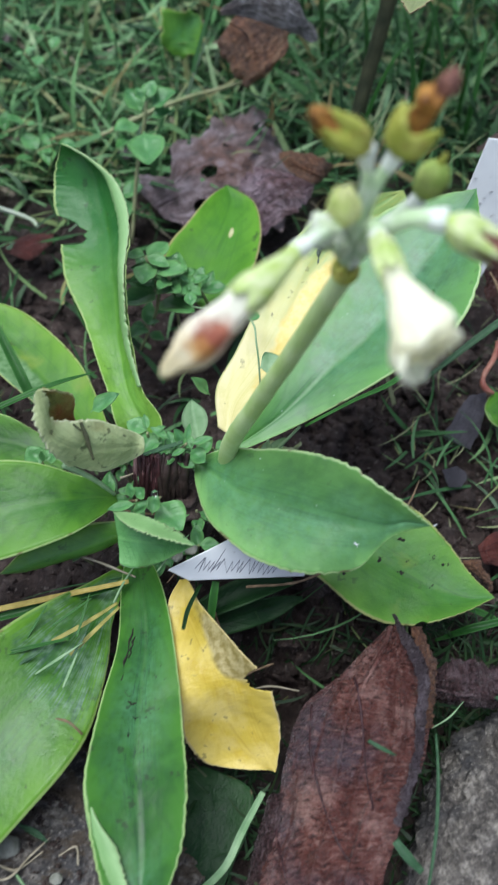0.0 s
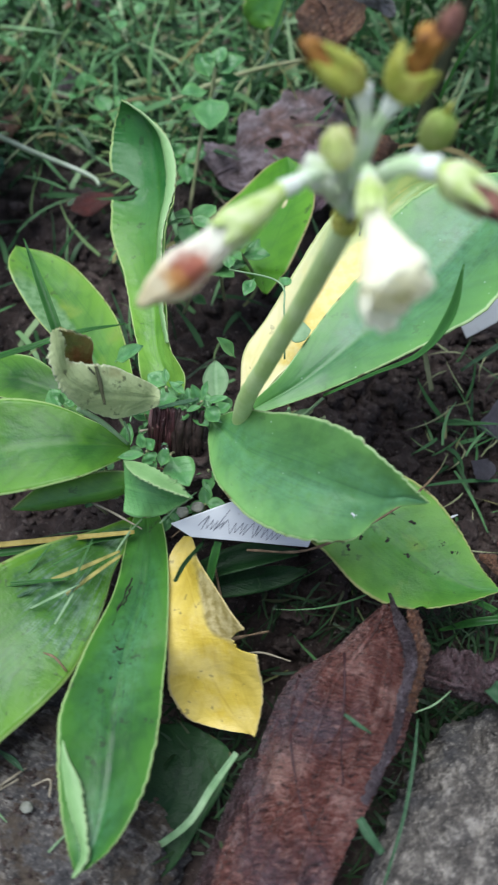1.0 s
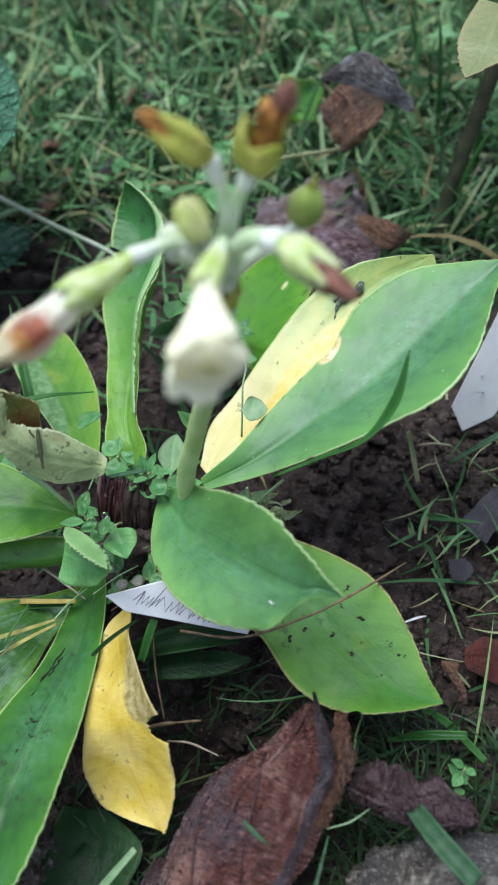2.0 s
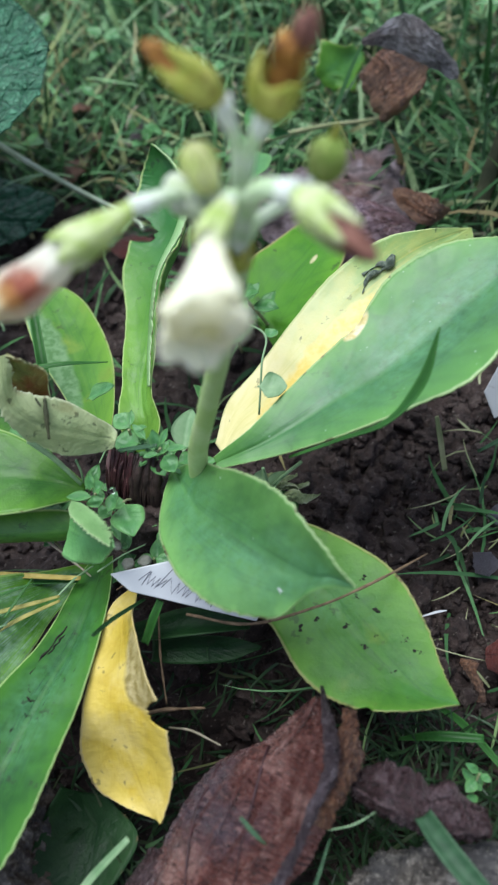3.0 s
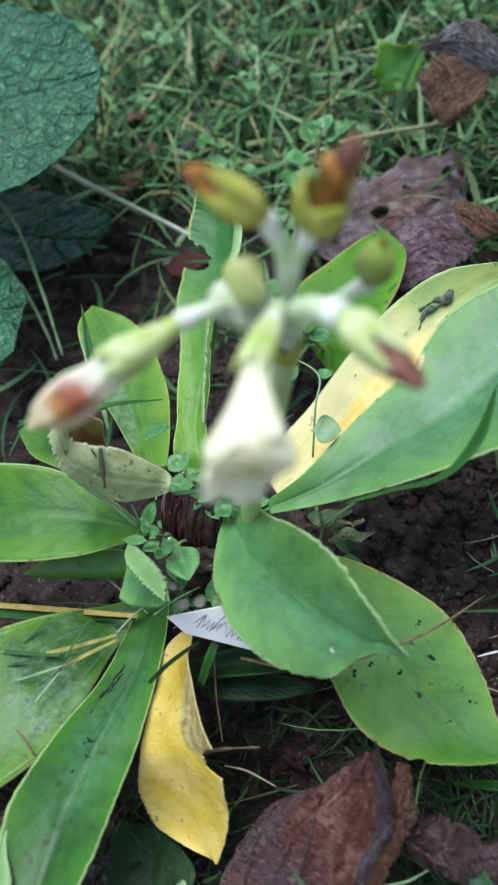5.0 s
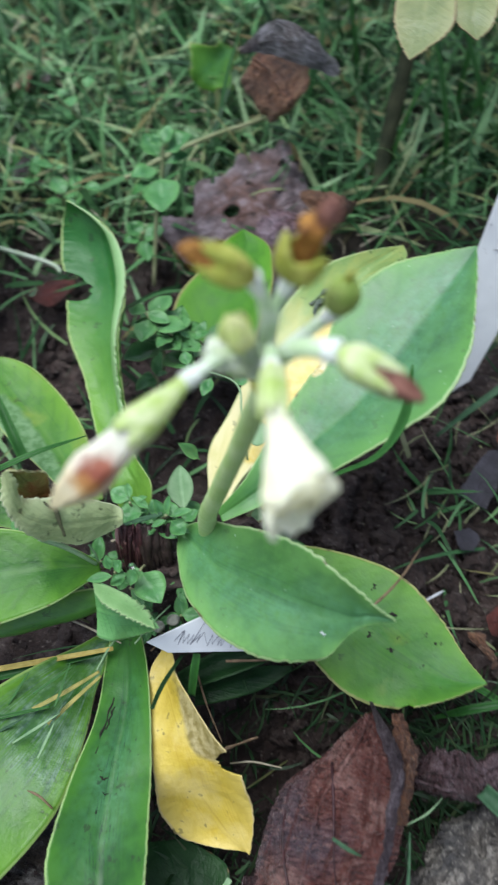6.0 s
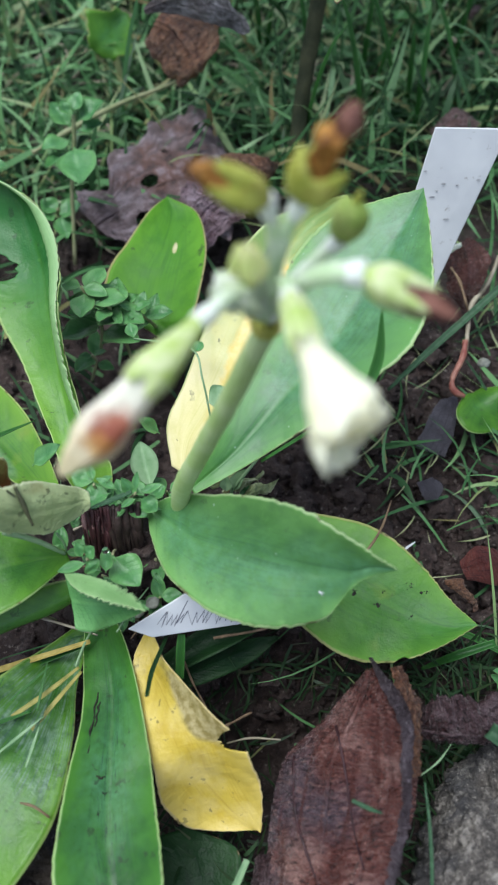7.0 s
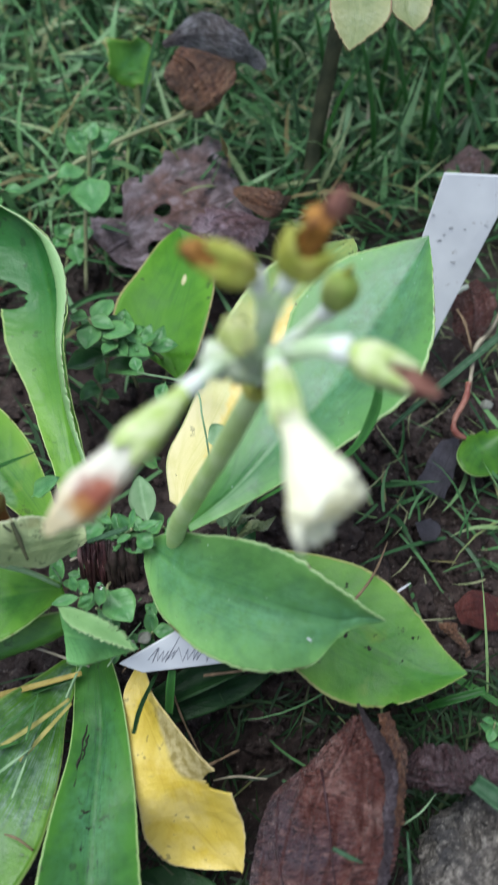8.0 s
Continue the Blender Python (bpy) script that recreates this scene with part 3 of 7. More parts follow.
            if quilt:
                near, nxt = noise.voronoi(Vector(p) * 115 + 0.5 * Vector((noise3(p, 70), noise3(p, 70, 4), 0)))[0][:2]
                u = i / nu + 0.03 * noise3(p, 40, 2)
                side = (u * 6.5 - abs(v) * 1.5 + 0.5) % 1 - 0.5
                ripple += quilt * MM * (0.8 * min(1.0, (nxt - near) * 1.8) ** 0.7 - 0.9 * math.exp(-(side / 0.07) ** 2) - 1.2 * math.exp(-(v / 0.05) ** 2))
            verts.append(p + normal[i] * (sag + ripple))
            uvs.append((i / nu, (v + 1) / 2))
    cols = nv + 1
    for i in range(nu):
        for j in range(nv):
            u, v = (i + 0.5) / nu, 2 * (j + 0.5) / nv - 1
            if not any(((u - a) / c) ** 2 + ((v - b) / d) ** 2 < 1 + 0.25 * noise3((u, v, 0), 14, seed) for a, b, c, d in gaps if abs(b) <= 0.8):
                keep.append((i * cols + j, i * cols + j + 1, (i + 1) * cols + j + 1, (i + 1) * cols + j))
    n = len(verts)
    low = [v - normal[k // cols] * thick * MM for k, v in enumerate(verts)]
    seen = {}
    for f in keep:
        for a, b in zip(f, f[1:] + f[:1]):
            seen[(a, b)] = seen.get((a, b), 0) + 1
    faces = list(keep) + [tuple(k + n for k in reversed(f)) for f in keep]
    faces += [(b, a, a + n, b + n) for a, b in seen if (b, a) not in seen]
    data = bpy.data.meshes.new(name)
    data.from_pydata([tuple(v) for v in verts + low], [], faces)
    layer = data.uv_layers.new(name="UVMap")
    both = uvs + uvs
    layer.data.foreach_set("uv", [c for l in data.loops for c in both[l.vertex_index]])
    data.update()
    bm = bmesh.new()
    bm.from_mesh(data)
    bmesh.ops.delete(bm, geom=[v for v in bm.verts if not v.link_faces], context="VERTS")
    bmesh.ops.recalc_face_normals(bm, faces=bm.faces)
    bm.to_mesh(data)
    bm.free()
    ob = mesh_object(name, data, material, parent, label)
    if spine:
        line = [verts[i * cols + nv // 2] + normal[i] * spine * 0.4 for i in range(0, nu + 1, max(1, nu // 14))]
        tube("midrib", [tuple(q) for q in line], [spine * (1 - 0.75 * k / (len(line) - 1)) for k in range(len(line))], material, parent, sides=7, steps=60)
    return home(ob) if parent else ob


def tube(name, pts, radii, material, parent=None, label="", sides=10, steps=24, rough=0.0, seed=1.0):
    """A round stem through a few points, with a radius at each (metres)."""
    rows = [(*p, r) for p, r in zip(pts, radii)]
    ring = [spline(rows, i / steps) for i in range(steps + 1)]
    c = np.array([r[:3] for r in ring])
    tan = np.gradient(c, axis=0)
    bm = bmesh.new()
    loops = []
    up = Vector((0.3, 0.2, 1)).normalized()
    for i in range(steps + 1):
        t = Vector(tan[i]).normalized()
        a = t.cross(up)
        a = (a if a.length > 0.05 else t.cross(Vector((1, 0, 0)))).normalized()
        b = t.cross(a)
        up = a.cross(t)
        row = []
        for k in range(sides):
            ang = 2 * math.pi * k / sides
            d = a * math.cos(ang) + b * math.sin(ang)
            p = Vector(c[i]) + d * max(ring[i][3], 0.00005)
            row.append(bm.verts.new(p + d * rough * noise3(p, 300, seed)))
        loops.append(row)
    for p, q in zip(loops, loops[1:]):
        for k in range(sides):
            bm.faces.new((p[k], p[(k + 1) % sides], q[(k + 1) % sides], q[k]))
    bm.faces.new(loops[0][::-1])
    bm.faces.new(loops[-1])
    bmesh.ops.recalc_face_normals(bm, faces=bm.faces)
    ob = part(name, bm, material, parent, label)
    if parent:
        home(ob)
    return ob


def sheath(name, a, b, profile, material, parent, label="", lobes=5, flute=0.12, split=0.0, flare=0.0, seed=1.0, sides=40, wild=0.0):
    """A body of turning from a to b: profile rows (share of the length, radius in mm); fluted, its mouth split in lobes."""
    a, b = Vector(a), Vector(b)
    axis = b - a
    n = axis.normalized()
    x = n.cross(Vector((0, 0, 1)))
    x = (x if x.length > 0.1 else n.cross(Vector((1, 0, 0)))).normalized()
    y = n.cross(x)
    bm = bmesh.new()
    outer = []
    rings = 18
    prof = [spline(profile, i / rings) for i in range(rings + 1)]
    for i, (s, r) in enumerate(prof):
        row = []
        for k in range(sides):
            ang = 2 * math.pi * k / sides
            wave = math.cos(lobes * ang + seed)
            s2 = s - split * max(0, (i / rings - 0.55) / 0.45) * (0.5 - 0.5 * wave)
            rr = r * MM * (1 + flute * wave * min(1, i / 5)) + flare * MM * max(0, i / rings - 0.75) * (0.5 + 0.5 * wave)
            p = a + axis * s2 + (x * math.cos(ang) + y * math.sin(ang)) * rr
            if wild:
                q = Vector((noise3(p, 190, seed), noise3(p, 190, seed + 5), noise3(p, 190, seed + 9)))
                q += 0.5 * Vector((noise3(p, 520, seed), noise3(p, 520, seed + 5), noise3(p, 520, seed + 9)))
                p += q * wild * MM * i / rings
            row.append(bm.verts.new(p))
        outer.append(row)
    inner = [[bm.verts.new(a + (v.co - a) * 0.97 + (a + axis * prof[i][0] - v.co) * 0.12) for v in row] for i, row in enumerate(outer) if i > rings // 2]
    for p, q in zip(outer, outer[1:]):
        for k in range(sides):
            bm.faces.new((p[k], p[(k + 1) % sides], q[(k + 1) % sides], q[k]))
    for p, q in zip(inner, inner[1:]):
        for k in range(sides):
            bm.faces.new((q[k], q[(k + 1) % sides], p[(k + 1) % sides], p[k]))
    for k in range(sides):
        bm.faces.new((outer[-1][k], outer[-1][(k + 1) % sides], inner[-1][(k + 1) % sides], inner[-1][k]))
    bm.faces.new(outer[0][::-1])
    bm.faces.new(inner[0])
    bmesh.ops.recalc_face_normals(bm, faces=bm.faces)
    uv = bm.loops.layers.uv.new("UVMap")
    for f in bm.faces:
        for loop in f.loops:
            loop[uv].uv = ((loop.vert.co - a).dot(axis) / axis.length_squared, 0.5)
    ob = part(name, bm, material, parent, label)
    return home(ob)


# ---- ground: one sheet, fine under the plant, out to the horizon ----
def relief(x, y):
    clods = 1 - min(noise.voronoi(Vector((x * 95, y * 95, 0.3)))[0][0], 1)
    small = 1 - min(noise.voronoi(Vector((x * 230, y * 230, 0.9)))[0][0], 1)
    near = math.exp(-((x / 0.5) ** 2 + ((y - 0.15) / 0.5) ** 2))
    h = 0.006 * noise.noise(Vector((x * 14, y * 14, 0))) + near * (0.006 * clods ** 2 + 0.0045 * small ** 2 + 0.002 * noise.noise(Vector((x * 160, y * 160, 4))))
    crown = 0.022 * math.exp(-((x + 0.02) ** 2 + (y - 0.10) ** 2) / 0.0009)
    dip = 0.026 * math.exp(-(((x - 0.012) / 0.035) ** 2 + ((y - 0.052) / 0.022) ** 2))
    return h + crown - dip - 0.002


def axis_steps(lo, hi, step, far):
    inner = list(np.arange(lo, hi + step / 2, step))
    outer, d = [], step
    while (outer[-1] if outer else 0) < far:
        d *= 1.5
        outer.append((outer[-1] if outer else 0) + d)
    return [lo - o for o in reversed(outer)] + inner + [inner[-1] + o for o in outer]


def ground():
    xs, ys = axis_steps(-0.24, 0.24, 0.0024, 400), axis_steps(-0.08, 0.50, 0.0024, 400)
    verts = [(x, y, relief(x, y)) for y in ys for x in xs]
    w = len(xs)
    faces = [(j * w + i, j * w + i + 1, (j + 1) * w + i + 1, (j + 1) * w + i) for j in range(len(ys) - 1) for i in range(w - 1)]
    data = bpy.data.meshes.new("ground")
    data.from_pydata(verts, [], faces)
    tagged(mesh_object("ground", data, SOIL), "dark crumbly garden soil running into lawn", "ground", kind="structure")


ground()


# ---- the primula ----
plant = tagged(thing("primula_plant", (-0.02, 0.10, 0.0)), "primula with fleshy green and yellowing leaves and one fading flower stalk", "flowering plant")
toothed = lamina("leaf", [(-15.0, 106.0, 50.5, 0.4, -124, -28), (-13.2, 104.2, 51.4, 3.6, -124, -28), (-11.0, 101.8, 52.8, 6.2, -122, -28), (-7.0, 97.2, 55.4, 9.8, -118, -27), (-2.7, 93.0, 58.0, 11.8, -113, -25), (8.4, 85.7, 64.5, 15.0, -117, -34), (19.0, 79.8, 69.8, 14.7, -117, -39), (30.0, 76.1, 72.3, 10.5, -115, -52), (36.4, 75.5, 76.3, 3.9, -149, -56), (42.0, 74.5, 77.0, 0.0, -149, -56)], GREEN_BLUE, plant, "broad blue-green leaf with a toothed pale rim", cup=0.04, fold=0.2, serrate=0.5, seed=3, nu=160, nv=24)
speckled = lamina("leaf", [(-5.3, 102.7, 29.5, 6.6, -105, -4), (11.7, 98.0, 31.0, 13.1, -114, -4), (28.0, 92.2, 32.5, 15.7, -124, -5), (39.6, 83.7, 32.8, 17.7, -119, -4), (50.1, 77.0, 32.5, 13.9, -119, -6), (59.2, 72.6, 33.5, 7.3, -121, 4), (67.6, 71.7, 35.8, 0.0, -121, 4)], GREEN_SPECK, plant, "lime-green leaf with dark specks", cup=0.02, fold=0.12, serrate=0.3, seed=4, nu=160, nv=24, gaps=[(0.72, 1.02, 0.025, 0.10)])
lamina("leaf", [(-3.2, 108.9, 54.5, 1.7, -60, -17), (8.4, 115.9, 59.0, 5.2, -40, -11), (21.8, 127.9, 64.5, 11.9, -53, 2), (33.1, 136.5, 70.0, 16.1, -51, 7), (42.8, 148.4, 75.0, 21.6, -53, 5), (52.4, 159.5, 80.0, 18.4, -57, 6), (59.4, 168.1, 83.5, 9.6, -59, 9), (65.3, 176.4, 85.4, 0.0, -59, 9)], GREEN_TORN, plant, "largest leaf, blue-green with a finely toothed, torn rim", cup=0.04, fold=0.15, serrate=0.4, seed=5, gaps=[(0.44, -1.02, 0.045, 0.07)], nu=220, nv=28)
pale = lamina("leaf", [(-6.3, 118.4, 45.0, 4.5, -45, 13), (-4.3, 128.2, 47.5, 7.9, -43, 11), (4.2, 139.2, 52.5, 9.4, -27, 9), (12.7, 152.5, 58.5, 10.4, -27, -3), (21.5, 167.9, 64.5, 10.7, -20, -8), (33.0, 179.2, 71.0, 10.1, -12, -6), (41.0, 182.7, 75.0, 6.6, -14, 0), (46.5, 184.2, 77.7, 0.0, -14, 0)], PALE, plant, "pale leaf turning yellow at its base", cup=0.08, serrate=0.15, seed=6, nu=120)
lamina("leaf", [(-31.2, 117.0, 37.0, 4.3, -8, 13), (-32.6, 123.4, 44.5, 7.3, -7, 12), (-37.4, 133.2, 46.5, 6.0, -10, 14), (-42.0, 150.1, 49.5, 8.6, -22, 26), (-45.5, 168.2, 55.2, 15.9, -34, 32), (-48.0, 185.9, 56.7, 16.0, -22, 29), (-51.7, 202.1, 61.2, 14.1, -23, 22), (-55.0, 209.5, 66.5, 9.3, -24, 16), (-61.6, 213.2, 70.5, 0.0, -24, 16)], GREEN_UPRIGHT, plant, "upright leaf with a bite out of its side", cup=0.34, fold=0.12, serrate=0.6, seed=7, wave=1.1, gaps=[(0.640, -1.05, 0.040, 0.55)], nu=260, nv=40)
lamina("leaf_margin", [(-59.6, 212.2, 71.0, 0.2, -53, 26), (-49.9, 204.6, 70.0, 2.2, -53, 16), (-43.8, 196.6, 68.4, 3.6, -47, 24), (-39.4, 180.5, 66.8, 3.3, -43, 30), (-38.8, 160.5, 65.6, 2.7, -62, 32), (-37.6, 146.7, 55.2, 1.8, -43, 36), (-32.9, 131.6, 50.1, 0.8, -22, 41)], UNDERSIDE, plant, "pale turned-over leaf margin with small teeth", cup=-0.3, groove=0, serrate=0.8, wave=0.3, thick=0.3, seed=20, nu=200, nv=8)
lamina("leaf", [(-9.0, 173.5, 27.0, 1.1, -27, 0), (-12.0, 181.0, 28.5, 8.3, -14, 3), (-15.8, 186.1, 30.0, 15.1, -14, 4), (-13.4, 199.9, 32.5, 16.8, -13, 5), (-9.2, 212.9, 33.5, 13.9, -9, 2), (-6.7, 228.1, 32.5, 8.2, -4, -3), (-8.4, 236.0, 33.0, 0.0, -4, -3)], GREEN_ROUND, plant, "rounded mid-green leaf", cup=0.2, seed=8)
dirty = lamina("leaf", [(-33.7, 87.9, 25.5, 2.8, 12, 10), (-30.9, 78.2, 29.5, 5.7, 14, 15), (-28.2, 62.1, 33.5, 7.7, 24, 4), (-27.9, 43.7, 38.0, 10.7, 22, -11), (-27.5, 29.5, 41.5, 12.4, 22, -7), (-25.8, 19.5, 43.3, 11.8, 17, -1), (-24.4, 7.8, 44.0, 9.8, 14, 6), (-24.6, -2.4, 44.0, 5.5, 10, 10), (-27.1, -8.9, 42.0, 0.0, 10, 10)], GREEN_DIRTY, plant, "long tongue-shaped leaf with dirt streaks and a curled rim", cup=0.1, fold=0.2, serrate=0.3, seed=9, nu=160, nv=24)
lamina("leaf_margin", [(-38.4, 21.4, 44.1, 0.4, -5, 15), (-35.9, 15.3, 45.0, 1.3, 5, 18), (-32.1, 8.9, 45.2, 2.3, 16, 20), (-29.2, 2.6, 45.1, 1.9, 15, 28), (-26.6, -2.3, 45.0, 1.5, 26, 42), (-26.0, -5.5, 44.5, 1.5, 25, 40), (-27.6, -9.2, 43.2, 0.3, -17, 37)], UNDERSIDE, plant, "pale curled-over margin with small teeth", cup=-0.3, groove=0, serrate=1.1, seed=45, nu=90, nv=8)
lamina("leaf", [(-36.6, 83.6, 24.0, 2.5, -60, 0), (-42.0, 73.1, 28.0, 6.8, -56, 0), (-45.7, 62.9, 33.0, 11.9, -50, -5), (-51.6, 50.1, 38.0, 17.3, -48, -7), (-57.8, 40.9, 40.0, 19.0, -45, -6), (-65.3, 30.3, 39.5, 17.9, -45, -8), (-71.5, 20.5, 38.0, 15.7, -43, -11), (-77.9, 10.6, 35.0, 12.3, -43, -14), (-85.2, 1.3, 28.0, 0.0, -43, -14)], GREEN_WET, plant, cup=0.15, seed=10)
lamina("leaf", [(-36.3, 95.5, 49.0, 1.6, -76, -40), (-43.7, 94.6, 52.0, 6.7, -59, -17), (-53.8, 92.2, 55.0, 12.2, -58, -9), (-67.4, 88.9, 55.5, 14.2, -61, -10), (-83.2, 85.7, 53.0, 14.0, -57, -12), (-98.9, 81.8, 48.0, 9.1, -48, -13), (-112.8, 79.4, 44.0, 0.0, -48, -13)], GREEN, plant, cup=0.04, fold=0.14, seed=11)
lamina("leaf", [(-35.9, 89.3, 40.0, 2.9, -93, -43), (-43.5, 86.0, 40.5, 5.1, -84, -62), (-52.5, 82.8, 40.5, 5.0, -87, -64), (-60.9, 80.1, 40.0, 4.5, -109, -62), (-68.1, 76.6, 40.0, 0.0, -109, -62)], GREEN_TUFT, plant, "narrow rolled leaf", cup=-0.6, groove=0, seed=12)
lamina("leaf", [(-44.5, 117.9, 42.5, 3.7, 23, -8), (-55.1, 131.8, 40.0, 8.5, 14, 0), (-65.6, 144.3, 39.7, 12.2, 12, -1), (-76.8, 157.0, 39.8, 11.6, 21, -6), (-86.4, 166.6, 40.5, 8.8, 31, -17), (-95.6, 174.7, 40.0, 0.0, 31, -17)], GREEN_LIME, plant, cup=0.2, seed=13)
lamina("leaf", [(-53.2, 109.0, 44.5, 3.5, -99, -8), (-62.4, 112.7, 46.0, 5.9, -85, -10), (-72.4, 115.7, 47.0, 7.6, -83, -8), (-83.8, 117.0, 45.5, 6.7, -74, -4), (-91.9, 117.8, 44.0, 0.0, -74, -4)], GREEN, plant, cup=0.15, seed=14)
dying = lamina("leaf", [(-27.8, 104.3, 62.5, 1.1, -90, -28), (-30.6, 104.0, 63.0, 4.0, -91, -49), (-36.3, 99.9, 69.0, 6.7, -95, -48), (-42.6, 97.9, 73.0, 6.8, -104, -62), (-47.2, 97.0, 79.5, 4.2, -98, -37), (-48.7, 99.7, 85.5, 3.1, -113, -9), (-49.6, 103.6, 90.0, 0.9, -154, 0)], FADED, plant, "dying leaf, faded grey-green with a toothed rim", cup=-0.25, serrate=0.8, seed=15, wave=1.2, crepe=0.1, nu=140, nv=30)
lamina("leaf", [(-46.9, 103.2, 69.0, 3.6, -146, -16), (-48.0, 104.8, 74.0, 4.1, -149, 0), (-47.5, 105.8, 81.0, 4.7, -150, 12), (-47.8, 105.0, 87.0, 2.9, -169, 20), (-48.8, 104.3, 90.0, 0.0, -169, 20)], OLIVE, plant, "curled olive leaf tip going brown", cup=-0.3, seed=16, wave=1.6, serrate=0.5, crepe=0.3, nu=90, nv=24)
lamina("leaf", [(-35.3, 83.4, 50.0, 7.3, -80, -16), (-29.4, 81.1, 52.5, 7.2, -95, -39), (-21.7, 79.3, 54.0, 6.6, -129, -65), (-13.6, 73.6, 68.0, 0.0, -129, -65)], WEED, plant, "small young leaf", cup=0.1, serrate=0.5, crepe=0.12, nu=90, groove=0.1, seed=17)
lamina("leaf_margin", [(-36.2, 89.7, 53.0, 0.2, 21, 0), (-30.1, 84.7, 58.9, 2.3, 48, -15), (-21.6, 79.5, 62.4, 2.7, 37, -24), (-13.5, 73.2, 69.0, 0.0, 37, -24)], UNDERSIDE, plant, "folded pale toothed leaf margin", cup=0.0, groove=0.0, serrate=1.4, seed=18, thick=0.3, nu=120, wave=0.2)
lamina("leaf", [(-18.5, 77.7, 33.0, 1.0, 10, 0), (-16.9, 68.3, 34.8, 5.6, 5, 36), (-10.8, 55.5, 38.3, 9.9, -0, 25), (-6.7, 47.6, 36.5, 12.1, 13, 22), (-4.8, 40.8, 29.2, 14.2, 19, 31), (-0.5, 34.4, 22.8, 10.9, 18, 32), (6.8, 28.4, 22.0, 0.0, 18, 32)], YELLOW, plant, "bright yellow dying leaf with a torn notch", cup=0.2, groove=0.1, seed=19, gaps=[(0.525, 1.08, 0.075, 0.58)], nu=240, nv=40, wave=1.3, serrate=0.25, crepe=0.06)

# crown and old leaf bases
tube("crown", [(-0.022, 0.104, 0.004), (-0.020, 0.102, 0.03), (-0.015, 0.103, 0.038), (-0.008, 0.104, 0.042)], [0.014, 0.012, 0.007, 0.003], SOIL, plant, "dark rough crown covered in soil", sides=40, steps=50, rough=0.004)
rng = random.Random(2)
A, B = Vector((-0.0316, 0.1050, 0.0560)), Vector((-0.0170, 0.1058, 0.0550))
C, D = Vector((-0.0322, 0.0985, 0.0450)), Vector((-0.0182, 0.1000, 0.0450))
for k in range(46):
    s = k / 45 + rng.uniform(-0.02, 0.02)
    a, c = A.lerp(B, s), C.lerp(D, min(1, max(0, s + rng.uniform(-0.08, 0.08))))
    mid = a.lerp(c, 0.5) + Vector((rng.uniform(-0.0004, 0.0004), -0.0006, rng.uniform(0.0004, 0.0026) * (1 - 0.6 * s)))
    a.z += rng.uniform(-0.002, 0.001)
    c.y += rng.uniform(-0.0012, 0.0012)
    r = rng.uniform(0.00034, 0.0005) if s < 0.5 else rng.uniform(0.0003, 0.0009)
    tube("old_leaf_base", [tuple(a), tuple(mid), tuple(c), (c.x, c.y - 0.001, c.z - 0.006)], [r, r * 1.2, r, r * 0.7], ROOT_BROWN if s > 0.5 else ROOT_STREAK if k % 6 == 3 else RED_ROOT, plant, sides=6, steps=12, rough=r * 0.7, seed=k)
tube("petiole", [(-0.0479, 0.0966, 0.0660), (-0.0419, 0.0962, 0.0600), (-0.0364, 0.0951, 0.0520)], [0.0008, 0.0007, 0.0005], WEED_GREY, plant, "thin pale leaf stalk", sides=8)
tube("petiole", [(-0.0366, 0.0975, 0.0600), (-0.0358, 0.0965, 0.0560), (-0.0360, 0.0958, 0.0520)], [0.0003, 0.0003, 0.0003], WEED_GREY, plant, "thin pale leaf stalk", sides=8)

# flower stalk and its umbel
SCAR = Vector((0.0175, 0.0966, 0.1395))
tube("flower_stalk", [(-0.0058, 0.1046, 0.040), (-0.0052, 0.1043, 0.062), (0.0022, 0.1018, 0.088), (0.0102, 0.0990, 0.114), tuple(SCAR)], [0.0029, 0.0025, 0.0022, 0.0021, 0.0020], STALK, plant, "stout green flower stalk", sides=18, steps=40, rough=0.0002)
sheath("bract", SCAR - Vector((0.0006, 0, 0.002)), SCAR + Vector((0.0002, 0, 0.0026)), [(0, 2.25), (0.3, 2.35), (0.6, 2.4), (1, 2.0)], CALYX_OLD, plant, "ragged olive bracts", split=0.6, flute=0.15, seed=2, wild=0.6)


def pedicel(flower, points, r=0.00105):
    tube("pedicel", [tuple(SCAR + Vector((0, 0, 0.001)))] + points, [r] * (len(points)) + [r * 1.15], MEALY, flower, "mealy pale green pedicel", sides=10)
    if r > 0.001:
        a, b = Vector(points[-2]), Vector(points[-1])
        tube("meal_coating", [tuple(a.lerp(b, 0.45)), tuple(a.lerp(b, 0.7)), tuple(a.lerp(b, 1.04))], [r * 0.98, r * 1.3, r * 1.4], MEAL_WHITE, flower, "white mealy coating below the calyx", sides=12)


def flower(label):
    f = tagged(new("flower"), label)
    f.parent = plant
    return home(f)


def between(a, b, s):
    return Vector(a).lerp(Vector(b), s)


